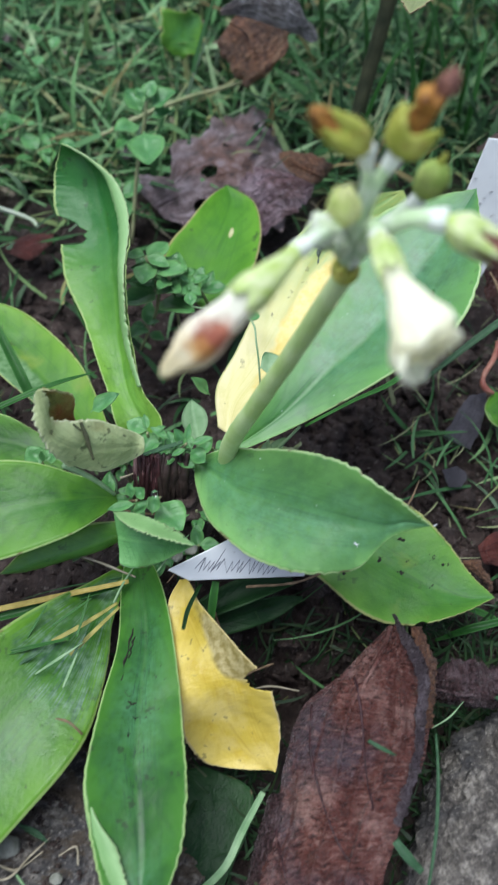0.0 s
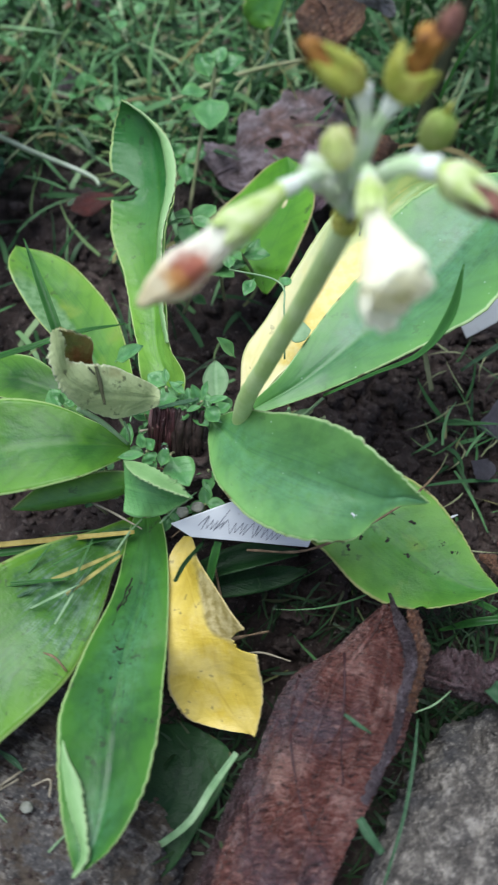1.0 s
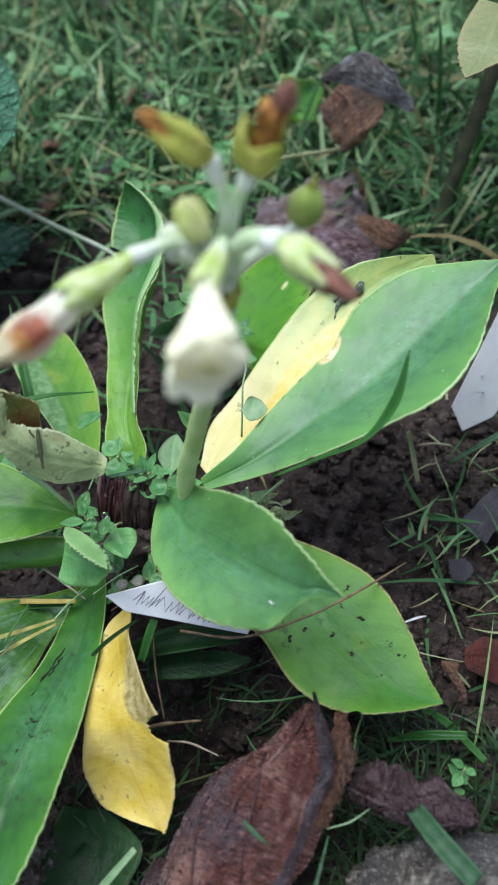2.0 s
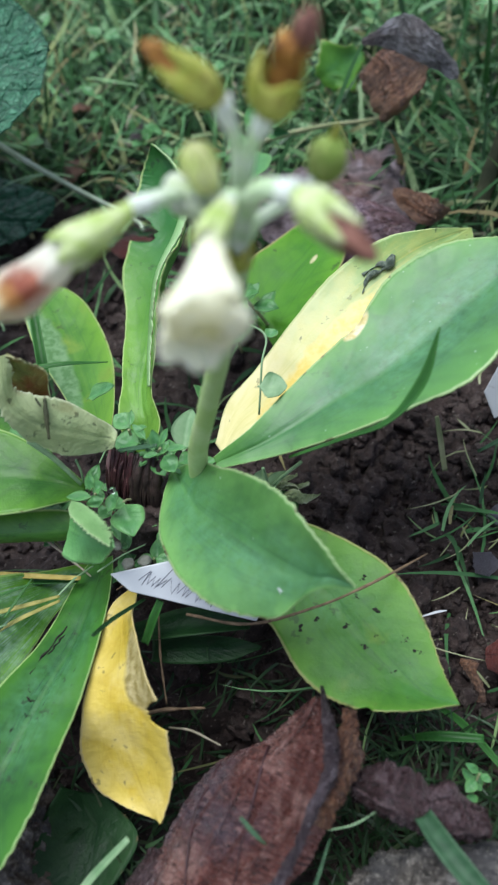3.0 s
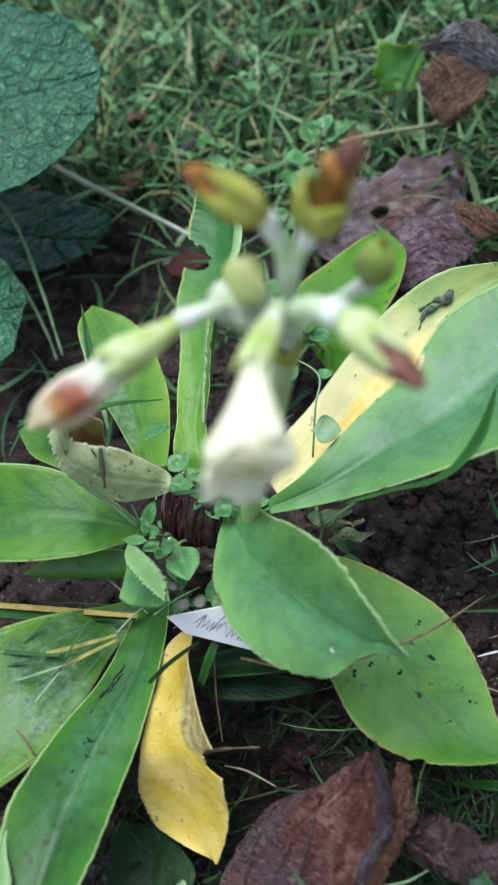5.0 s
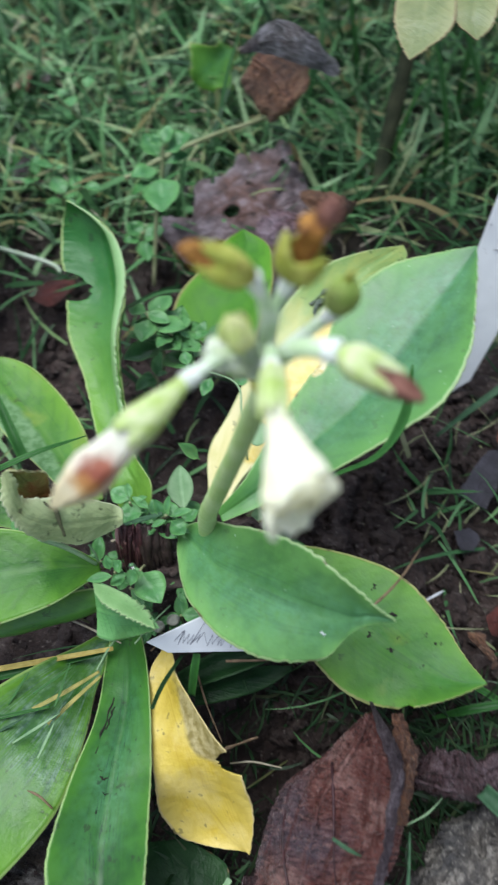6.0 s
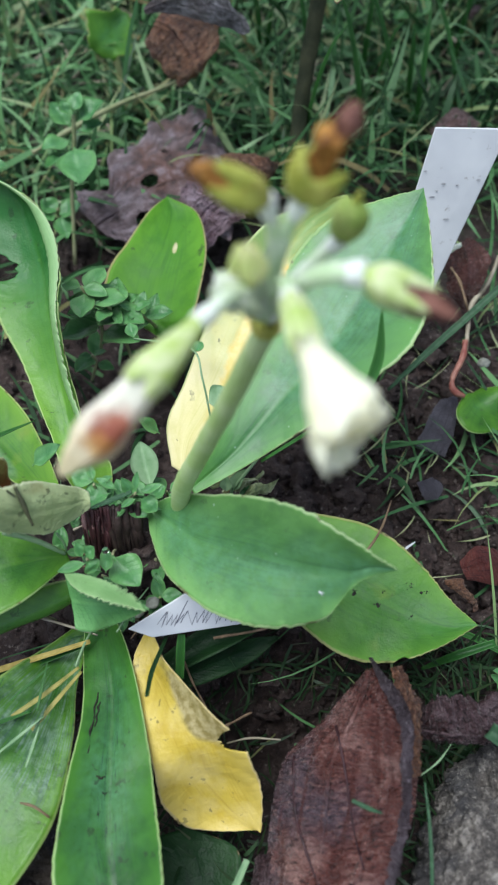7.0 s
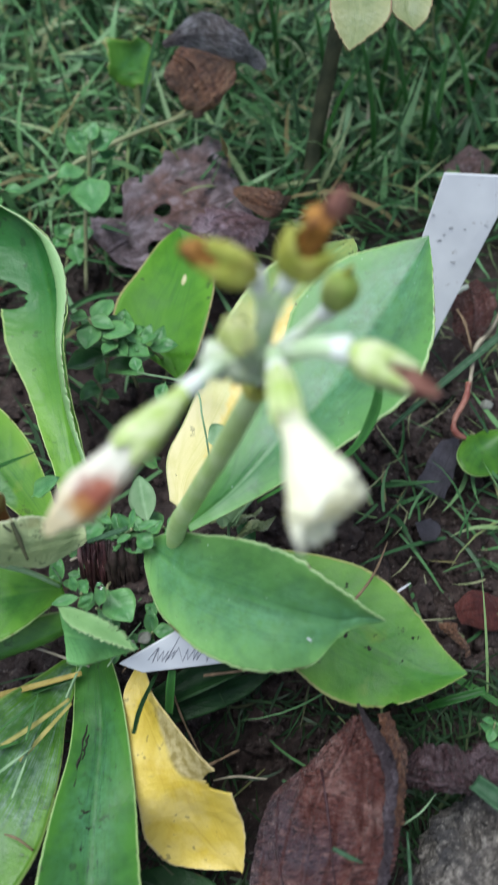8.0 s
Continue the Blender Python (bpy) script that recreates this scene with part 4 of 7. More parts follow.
def trumpet(name, a, b, mouth, across, material, parent, label, narrow=1.8, wide=5.9, seed=1.0):
    """A corolla tube from a through b that opens into a slanting, frilled mouth; across: the mouth's long direction."""
    a, b, mouth, across = Vector(a), Vector(b), Vector(mouth), Vector(across).normalized()
    axis = (mouth - a).normalized()
    face = (axis - across * axis.dot(across)).normalized()
    bm, rings, sides, outer, inner = bmesh.new(), 26, 60, [], []
    for i in range(rings + 1):
        s = i / rings
        c = a * (1 - s) ** 2 + b * 2 * s * (1 - s) + mouth * s * s
        k = max(0, (s - 0.35) / 0.65) ** 1.3
        n = axis.lerp(face, k).normalized()
        x = (across - n * across.dot(n)).normalized()
        y = n.cross(x)
        r = narrow + (wide - narrow) * (0.14 * s + 0.86 * max(0, (s - 0.30) / 0.70) ** 1.25 - 0.10 * max(0, (s - 0.82) / 0.18) ** 2)
        rows = ([], [])
        for j in range(sides):
            g = 2 * math.pi * j / sides
            lobe = 0.5 + 0.5 * math.cos(5 * g + seed)
            rim = max(0, (s - 0.6) / 0.4)
            rr = r * (1 + 0.05 * math.cos(5 * g + seed) * s + 0.16 * rim * (lobe - 0.5) + 0.10 * rim * rim * noise3((math.cos(g) * 2.4, math.sin(g) * 2.4, seed), 1.0))
            curl = rim ** 2 * (0.8 * (lobe - 0.5) + 0.9 * noise3((math.cos(g) * 3.5, math.sin(g) * 3.5, seed + 4), 1.0))
            p = c + (x * math.cos(g) + y * math.sin(g)) * rr * MM + n * curl * MM
            p += Vector((noise3(p, 260, seed), noise3(p, 260, seed + 3), noise3(p, 260, seed + 7))) * 0.0005 * s
            rows[0].append(bm.verts.new(p))
            rows[1].append(bm.verts.new(p + (c - p) * (0.08 + 0.25 * (1 - s)) - n * 0.0002))
        outer.append(rows[0])
        inner.append(rows[1])
    for p, q in zip(outer, outer[1:]):
        for j in range(sides):
            bm.faces.new((p[j], p[(j + 1) % sides], q[(j + 1) % sides], q[j]))
    keep = inner[10:]
    for p, q in zip(keep, keep[1:]):
        for j in range(sides):
            bm.faces.new((q[j], q[(j + 1) % sides], p[(j + 1) % sides], p[j]))
    for j in range(sides):
        bm.faces.new((outer[-1][j], outer[-1][(j + 1) % sides], inner[-1][(j + 1) % sides], inner[-1][j]))
    bm.faces.new(outer[0][::-1])
    bm.faces.new(keep[0])
    for row in inner[:10]:
        for v in row:
            bm.verts.remove(v)
    bmesh.ops.recalc_face_normals(bm, faces=bm.faces)
    return home(part(name, bm, material, parent, label))


# the open cream flower
f = flower("nodding cream-white trumpet flower")
A, B, C = (0.0201, 0.0888, 0.1550), (0.0210, 0.0790, 0.1572), (0.0253, 0.0662, 0.1553)
pedicel(f, [(0.0188, 0.0950, 0.1460), (0.0196, 0.0925, 0.1535), tuple(between(A, B, 0.15))], 0.00125)
sheath("calyx", A, between(A, B, 1.12), [(0, 1.3), (0.15, 1.8), (0.55, 2.2), (1, 2.05)], CALYX, f, "yellow-green calyx", split=0.22, flute=0.07)
trumpet("corolla", between(A, B, 0.6), (0.0224, 0.0755, 0.1572), C, (-0.0077, -0.0080, -0.0020), PETAL, f, "cream-white corolla with a frilled slanting mouth", narrow=1.7, wide=6.0, seed=0.6)
sheath("throat", between(B, C, 0.35), between(B, C, 1.03), [(0, 1.3), (0.4, 3.5), (0.72, 5.0), (0.9, 4.8), (1, 2.2)], PETAL_OLD, f, "soft cream throat of crumpled petals", flute=0.14, seed=3, wild=1.0)

# the wilting flower on the long pedicel
f = flower("wilting flower, white with a rust-brown blotch")
A, B, C = (0.0082, 0.0868, 0.1552), (-0.0008, 0.0792, 0.1515), (-0.0138, 0.0704, 0.1432)
pedicel(f, [(0.0155, 0.0940, 0.1500), (0.0120, 0.0903, 0.1545), tuple(between(A, B, 0.1))])
sheath("calyx", A, between(A, B, 1.1), [(0, 1.0), (0.25, 1.6), (0.55, 2.5), (0.8, 3.0), (1, 2.75)], CALYX, f, "yellow-green calyx", split=0.16, flute=0.05, wild=0.3)
sheath("corolla", between(A, B, 0.75), C, [(0, 2.1), (0.2, 2.5), (0.4, 3.0), (0.58, 3.3), (0.72, 2.9), (0.86, 1.8), (1, 0.5)], WILTING, f, "white corolla wilting to rust and yellow", flute=0.08, seed=1, wild=1.0)

# the spent flower held sideways, dry petals in a split calyx
f = flower("spent flower with a dry brown petal in its split calyx")
A, C = (0.0298, 0.0888, 0.1584), (0.0405, 0.0838, 0.1548)
pedicel(f, [(0.0205, 0.0935, 0.1500), (0.0245, 0.0905, 0.1570), A], 0.0014)
sheath("calyx", A, between(A, C, 0.80), [(0, 1.2), (0.25, 2.6), (0.6, 2.7), (1, 2.3)], CALYX, f, "yellow-green split calyx", split=0.5, lobes=4, seed=2)
sheath("dry_petal", between(A, C, 0.40), between(A, C, 1.12), [(0, 1.8), (0.4, 1.8), (0.75, 1.3), (1, 0.2)], WILT_PURPLE, f, "dry brown petal", flute=0.2, seed=3, wild=0.4)

# two upright spent flowers
f = flower("spent flower with a large withered brown corolla")
A, B, C = (0.0227, 0.0994, 0.1618), (0.0262, 0.1003, 0.1692), (0.0279, 0.1011, 0.1730)
pedicel(f, [(0.0186, 0.0975, 0.1490), (0.0203, 0.0985, 0.1565), A])
sheath("calyx", A, between(A, B, 0.95), [(0, 1.2), (0.2, 2.9), (0.6, 3.7), (1, 3.6)], CALYX_OLD, f, "olive-green split calyx", split=0.4, lobes=3, seed=5, wild=0.5)
sheath("withered_corolla", between(A, B, 0.3), between(B, C, 0.9), [(0, 1.4), (0.25, 1.7), (0.5, 1.8), (0.7, 2.2), (0.88, 2.1), (1, 1.2)], WILT_DARK, f, "withered brown corolla", flute=0.16, seed=6, wild=1.5)
sheath("shrivelled_tip", between(B, C, 0.5) + Vector((0.0006, -0.0004, 0)), between(B, C, 1.45) + Vector((0.0006, -0.0004, 0)), [(0, 1.0), (0.4, 1.6), (0.75, 1.3), (1, 0.4)], WILT_PURPLE, f, "purple-brown shrivelled tip", flute=0.2, seed=8, wild=1.0)

f = flower("spent flower, olive calyx closed over brown petals")
A, C = (0.0176, 0.0972, 0.1647), (0.0086, 0.0960, 0.1722)
pedicel(f, [(0.0180, 0.0970, 0.1490), (0.0186, 0.0980, 0.1580), A])
sheath("calyx", A, between(A, C, 0.82), [(0, 1.2), (0.25, 2.6), (0.6, 2.8), (1, 1.9)], CALYX_OLD, f, "olive-green calyx", split=0.3, lobes=4, seed=1)
sheath("withered_corolla", between(A, C, 0.5), C, [(0, 1.8), (0.4, 1.7), (0.8, 1.2), (1, 0.4)], WILT_DARK, f, "withered brown petals", flute=0.2, seed=3, wild=0.6)

# round seed head
f = flower("round green seed head on a bowed pedicel")
A, C = (0.0292, 0.1026, 0.1502), (0.0310, 0.1030, 0.1572)
pedicel(f, [(0.0205, 0.0985, 0.1450), (0.0255, 0.1015, 0.1475), A])
sheath("seed_head", A, C, [(0, 0.9), (0.2, 2.3), (0.5, 2.75), (0.8, 2.3), (1, 0.9)], SEED, f, "round olive-green seed head", flute=0.06, lobes=5, wild=0.3)
sheath("withered_style", between(A, C, 0.9), between(A, C, 1.25), [(0, 0.8), (0.4, 0.6), (0.8, 0.4), (1, 0.1)], CALYX_OLD, f, "small pointed tip", flute=0.2, seed=4, wild=0.4)

# small buds crowded on the stalk
for A, C, r, stuff_of in (((0.0155, 0.0940, 0.1528), (0.0140, 0.0930, 0.1614), 2.1, BUD), ((0.0142, 0.0936, 0.1500), (0.0104, 0.0912, 0.1562), 2.4, BUD_GREEN), ((0.0150, 0.0925, 0.1480), (0.0138, 0.0895, 0.1540), 1.4, BUD_GREEN), ((0.0162, 0.0950, 0.1490), (0.0152, 0.0948, 0.1560), 1.3, BUD_GREEN)):
    f = flower("small mealy flower bud")
    pedicel(f, [tuple(between(SCAR, A, 0.5)), A], 0.0009)
    sheath("bud", A, C, [(0, 1.0), (0.2, r * 0.95), (0.5, r * 1.2), (0.8, r * 0.85), (1, 0.25)], stuff_of, f, "pale cream-green bud", flute=0.16, lobes=5, seed=r * 3, wild=0.5)

# ---- plant labels ----
def slab(name, corners, thick, material, parent=None, label=""):
    """A flat plastic strip from the corners of its face, bevelled, with a thickness."""
    pts = [Vector(c) for c in corners]
    n = (pts[1] - pts[0]).cross(pts[2] - pts[1]).normalized()
    bm = bmesh.new()
    top = [bm.verts.new(p) for p in pts]
    low = [bm.verts.new(p - n * thick) for p in pts]
    bm.faces.new(top)
    bm.faces.new(low[::-1])
    for k in range(len(pts)):
        m = (k + 1) % len(pts)
        bm.faces.new((top[m], top[k], low[k], low[m]))
    bmesh.ops.recalc_face_normals(bm, faces=bm.faces)
    bmesh.ops.bevel(bm, geom=list(bm.edges), offset=thick * 0.3, segments=1, affect="EDGES")
    return part(name, bm, material, parent, label, smooth=False)


def strokes(owner, origin, right, up, n, wide, seed):
    """Worn, unreadable handwriting as plain, strongly slanted bars."""
    rng = random.Random(seed)
    o, r, u = Vector(origin), Vector(right), Vector(up)
    nrm = r.cross(u).normalized()
    last, x = None, 0.0
    while x < 1.0:
        tall = 1.15 if rng.random() < 0.18 else rng.uniform(0.45, 0.75)
        lean = 0.20 + rng.uniform(-0.02, 0.04)
        foot = o + r * x + u * rng.uniform(-0.08, 0.1)
        head_of = o + r * (x + lean * tall) + u * tall
        for p, q, w in ((last, foot, 0.55), (foot, head_of, 1.0)):
            if p is not None:
                side = (q - p).cross(nrm).normalized() * wide * w
                lift = nrm * 0.00012
                slab("ink_bar", [p - side + lift, p + side + lift, q + side + lift, q - side + lift], 0.0001, INK, owner)
        last = head_of if rng.random() < 0.8 else None
        x += rng.choice((0.035, 0.05, 0.065, 0.12)) * 24 / n


front_tag = thing("plant_label", (0.0000, 0.0820, 0.0300))
tagged(front_tag, "white plastic plant label with faded handwriting, lying under a leaf", "plant label", "plant labels")
home(slab("strip", [(-0.0219, 0.0765, 0.0436), (-0.0163, 0.0748, 0.0401), (0.0157, 0.0788, 0.0327), (0.0191, 0.0884, 0.0404), (-0.0050, 0.0848, 0.0455)], 0.0006, TAG, front_tag))
TAG_LINE = ((-0.0146, 0.0772, 0.0417), (0.0215, 0.0013, -0.0063), (-0.0010, 0.0042, 0.0043))
home(slab("raised_rim", [(-0.0060, 0.0810, 0.0540), (-0.0040, 0.0810, 0.0540), (0.0130, 0.0740, 0.0500), (0.0110, 0.0740, 0.0490)], 0.0008, TAG, front_tag, "bright white bent-up edge"))
back_tag = thing("plant_label", (0.0700, 0.1800, 0.0200))
tagged(back_tag, "white plastic plant label standing tilted in the soil behind the leaves", "plant label", "plant labels")
home(slab("strip", [(0.0768, 0.2108, 0.0749), (0.0590, 0.1817, 0.0140), (0.0640, 0.1774, 0.0067), (0.0733, 0.1801, 0.0140), (0.0985, 0.2074, 0.0749)], 0.0008, TAG, back_tag))
for line, tag, n, wide, seed in ((TAG_LINE, front_tag, 24, 0.00007, 5),):
    before = set(bpy.data.objects)
    strokes(tag, *line, n, wide, seed)
    for bar in set(bpy.data.objects) - before:
        home(bar)

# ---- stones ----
# earth-brown, darker copy of the stone; part of the darkening stands for shade
DARK_EARTHY_STONE = stone_material("dark_earthy_stone", 0.45)


def stone(name, at, size, seed, label, turn=0.0, grain=1.0, material=STONE, skew=0.0):
    """skew: how far one flank leans out towards its foot end."""
    bm = bmesh.new()
    bmesh.ops.create_icosphere(bm, subdivisions=7, radius=1)
    for v in bm.verts:
        d = v.co.copy()
        v.co = Vector([math.copysign(abs(c) ** 0.62, c) for c in d])
        k = 1 + 0.12 * noise3(d, 1.3, seed) + grain * (0.05 * noise3(d, 4, seed) + 0.022 * noise3(d, 11, seed) + 0.012 * noise3(d, 26, seed))
        v.co *= k
        v.co = Vector((v.co.x * size[0], v.co.y * size[1], v.co.z * size[2]))
        v.co.x -= skew * max(0.0, min(1.0, -v.co.x / 0.03)) * max(0.0, 0.032 - v.co.y)
        v.co += d * (0.0014 * noise3(v.co, 260, seed) + 0.0013 * noise3(v.co, 650, seed) + 0.0006 * noise3(v.co, 1500, seed))
    ob = part(name, bm, material, None, label)
    ob.matrix_world = pose(*at, 0, 0, turn)
    return tagged(ob, label, "stone", "edging stones")


stone("edging_stone", (0.093, 0.008, 0.006), (0.040, 0.040, 0.032), 2.0, "rough grey-brown edging stone beside the flower bed", 12, skew=0.55)
low_stone = stone("edging_stone", (-0.058, 0.002, -0.004), (0.050, 0.034, 0.027), 7.0, "rough grey stone smeared with earth and darkened, half under the leaves", -14, material=DARK_EARTHY_STONE)

# ---- fallen leaves ----
def fallen(name, ribs, material, label, **more):
    if "spine" in more:
        leaf = thing(name, [c * MM for c in ribs[len(ribs) // 2][:3]])
        lamina("blade", ribs, material, leaf, **more)
        return tagged(leaf, label, "dead leaf")
    ob = lamina(name, ribs, material, None, label, **more)
    return tagged(ob, label, "dead leaf")


big_dead = thing("dead_leaf", (0.03, 0.03, 0.01))
tagged(big_dead, "large wet red-brown dead leaf lying on the soil", "dead leaf")
wet_blade = lamina("blade", [(37.0, 61.3, 44.5, 1.0, 5, 32), (34.0, 52.1, 36.0, 10.4, -15, 35), (28.4, 43.4, 33.0, 17.5, -13, 31), (25.4, 32.6, 31.0, 18.9, -5, 28), (21.5, 20.2, 29.0, 17.7, -0, 27), (16.8, 6.0, 27.5, 16.7, 4, 27), (12.9, -9.2, 24.0, 14.4, 6, 25), (9.7, -23.4, 18.0, 6.3, 7, 19)], BROWN, big_dead, "", cup=-0.3, groove=-0.3, wave=2.0, wrinkle=0.5, seed=21, nu=400, nv=130, ridges=(0.62,), crepe=0.6, spine=0.0006)
lamina("torn_edge", [(44.3, 62.2, 39.0, 1.8, 11, -33), (46.6, 52.3, 38.5, 3.7, 17, -43), (46.1, 43.3, 38.5, 3.2, 5, -52), (44.3, 36.8, 38.5, 1.8, 15, -55)], RUSSET, big_dead, "russet torn edge", cup=-0.5, groove=0, wave=1.6, wrinkle=1.0, seed=29, nu=110, nv=24, crepe=0.7, lobes=0.5)
lamina("rolled_edge", [(6.5, 23.5, 17.0, 3.4, 18, 62), (3.5, 13.0, 16.0, 4.7, 0, 58), (0.5, 2.0, 14.0, 4.7, 0, 58), (-2.5, -8.5, 12.0, 4.7, -11, 57), (-5.5, -17.0, 8.0, 2.5, 0, 53)], MAROON, big_dead, "dark rolled-under edge", cup=-0.5, groove=0, wave=0.8, wrinkle=0.4, seed=39, nu=90, nv=20, crepe=0.3)
lamina("folded_margin", [(37.4, 63.6, 46.0, 0.4, -0, 0), (42.0, 54.0, 44.7, 1.7, 10, -23), (44.0, 46.2, 43.8, 1.5, 12, -34), (42.5, 38.3, 43.8, 1.0, 9, -39), (40.9, 29.2, 42.0, 0.8, 8, -44), (37.5, 20.5, 39.8, 1.0, -4, -48), (34.7, 15.1, 38.5, 0.6, 7, -60)], BROWN_GREY, big_dead, "grey-purple turned-over margin", cup=-0.8, groove=0, wave=1.2, wrinkle=1.0, seed=22, nu=200, nv=40, crepe=0.7, lobes=0.3, ridges=(-0.3, 0.35))
fallen("dead_leaf", [(48.8, 48.7, 30.0, 4.1, -90, -29), (55.4, 48.0, 32.0, 6.3, -82, -40), (62.9, 47.5, 31.5, 6.5, -80, -44), (70.8, 47.4, 30.0, 6.0, -80, -42), (79.2, 48.8, 28.0, 3.3, -78, -38)], MAROON, "crumpled dark maroon dead leaf beside the stone", cup=-0.9, groove=0, wave=2.0, wrinkle=1.2, seed=23, lobes=0.4, crepe=0.5, nu=160, nv=70, spine=0.0005)
fallen("dead_leaf", [(-37.9, 240.2, 18.0, 10.8, -54, 0), (-30.0, 244.9, 19.0, 17.9, -57, -3), (-15.5, 253.0, 20.0, 24.2, -63, -5), (-1.7, 256.6, 21.0, 29.8, -74, -2), (11.2, 263.7, 20.0, 29.0, -82, 4), (20.2, 247.7, 22.0, 0.0, -82, 4)], MAUVE, "flattened mauve-brown dead leaf with small holes", cup=-0.04, wave=1.5, seed=24, lobes=0.55, ridges=(0.1,), nu=170, nv=110, wrinkle=0.15, crepe=0.2, gaps=[(0.42, -0.16, 0.045, 0.10), (0.60, 0.25, 0.02, 0.05), (0.3, 0.78, 0.06, 0.5)], spine=0.0006)
fallen("dead_leaf", [(-3.2, 223.6, 23.5, 7.1, -37, -12), (4.9, 230.6, 31.0, 9.9, -30, -30), (14.8, 233.7, 35.0, 8.7, -30, -35), (25.1, 235.2, 34.0, 0.0, -30, -35)], PURPLE, "purple-brown dead leaf with a ragged edge", cup=-0.25, wave=1.4, seed=25, lobes=0.45, wrinkle=0.2, crepe=0.1, nu=120, nv=60, spine=0.0005)
fallen("dead_leaf", [(-8.5, 308.0, 51.0, 7.4, 34, 43), (-1.0, 301.0, 50.0, 13.5, -6, 48), (4.0, 294.5, 47.0, 15.3, -19, 46), (4.5, 291.5, 42.0, 11.9, -31, 42), (2.0, 297.5, 33.0, 1.5, 27, 42)], RUSSET, "curled russet-brown dead leaf in the grass", cup=-0.10, wave=1.6, seed=26, wrinkle=0.2, lobes=0.22, crepe=0.06, ridges=(0.15,), nu=110, nv=60, spine=0.0005)
fallen("dead_leaf", [(-11.0, 299.0, 62.5, 1.1, 90, 27), (-4.5, 300.5, 64.5, 3.6, 45, 79), (4.0, 297.5, 67.0, 7.0, 90, 86), (12.5, 291.5, 67.0, 7.2, 108, 77), (20.5, 289.5, 64.0, 6.0, 135, 83), (26.0, 293.5, 58.0, 3.4, 112, 37)], ASH, "curled grey-backed dead leaf in the grass", cup=-0.22, wave=1.4, seed=27, wrinkle=0.25, lobes=0.15, crepe=0.08, nu=110, nv=60, spine=0.0005)
fallen("dead_leaf", [(12.0, 255.0, 30.5, 1.1, 90, 27), (17.5, 252.5, 30.0, 4.3, 72, 68), (24.5, 249.5, 29.0, 5.8, 59, 60), (29.0, 249.0, 28.0, 4.9, 45, 55), (32.5, 253.0, 25.0, 2.7, 53, 22)], RUSSET, "small folded orange-brown dead leaf", cup=-0.08, wave=1.2, seed=28, wrinkle=0.1, lobes=0.3, ridges=(-0.2,), nu=80, nv=40)

# ---- neighbouring plants ----
crinkled = tagged(thing("primrose_plant", (-0.24, 0.19, 0.0)), "neighbouring primrose with broad crinkled dark green leaves", "garden plant")
lamina("leaf", [(-233.0, 195.7, 49.0, 8.9, -29, -6), (-217.2, 224.9, 57.5, 53.6, -46, -3), (-186.8, 236.6, 66.0, 69.7, -50, -3), (-158.1, 241.0, 72.0, 59.5, -56, -4), (-137.4, 245.5, 75.0, 45.8, -56, -4), (-124.2, 251.1, 76.5, 29.4, -58, -3), (-118.0, 254.1, 76.0, 0.0, -58, -3)], CRINKLE, crinkled, "", cup=0.1, wave=1.8, serrate=0.35, seed=31, nu=240, nv=160, quilt=0.85)
lamina("leaf", [(-153.2, 159.4, 40.0, 33.1, -53, 0), (-136.8, 162.5, 43.0, 29.2, -54, -2), (-121.8, 163.3, 45.0, 23.1, -56, -2), (-115.8, 167.0, 46.0, 0.0, -56, -2)], CRINKLE, crinkled, "", cup=0.1, wave=1.4, serrate=0.35, seed=32, nu=110, nv=90, quilt=0.85)
lamina("leaf", [(-227.0, 242.5, 20.0, 12.5, 85, 0), (-175.0, 221.0, 22.0, 23.2, 83, 0), (-142.5, 219.0, 23.0, 20.3, 80, 3), (-125.5, 221.0, 23.0, 12.3, 78, 5), (-123.0, 224.5, 22.0, 1.5, 90, 0)], CRINKLE, crinkled, "lower leaf lying in the shade", cup=0.1, wave=1.6, serrate=0.35, seed=35, nu=110, nv=80, quilt=0.85)
shrub = tagged(thing("rose_shrub", (0.045, 0.30, 0.0)), "low rose shrub with pale toothed leaves and a dark stem", "shrub")
lamina("leaf", [(53.5, 259.6, 112.0, 6.8, -19, 0), (51.8, 241.4, 111.5, 8.8, -19, 3), (50.5, 232.7, 109.5, 6.9, -13, 4), (47.1, 224.2, 108.0, 0.0, -13, 4)], ROSE_LEAF, shrub, "pale toothed leaf with a pinkish rim", cup=0.15, serrate=0.8, seed=33)
lamina("leaf", [(70.3, 257.7, 112.0, 5.8, -20, 0), (65.6, 241.9, 112.0, 6.7, -17, 0), (64.9, 234.7, 110.0, 4.9, -20, 0), (65.6, 229.4, 109.0, 0.0, -20, 0)], ROSE_LEAF, shrub, "pale toothed leaf with a pinkish rim", cup=0.15, serrate=0.8, seed=34)
tube("stem", [(0.040, 0.262, 0.0), (0.0455, 0.283, 0.03), (0.055, 0.30, 0.075), (0.062, 0.312, 0.13)], [0.0036, 0.0032, 0.0028, 0.0024], BARK, shrub, "dark mossy stem", sides=14, rough=0.0008)
# more shrub leaves, unseen above the view, added to shade the lawn behind
rng = random.Random(21)
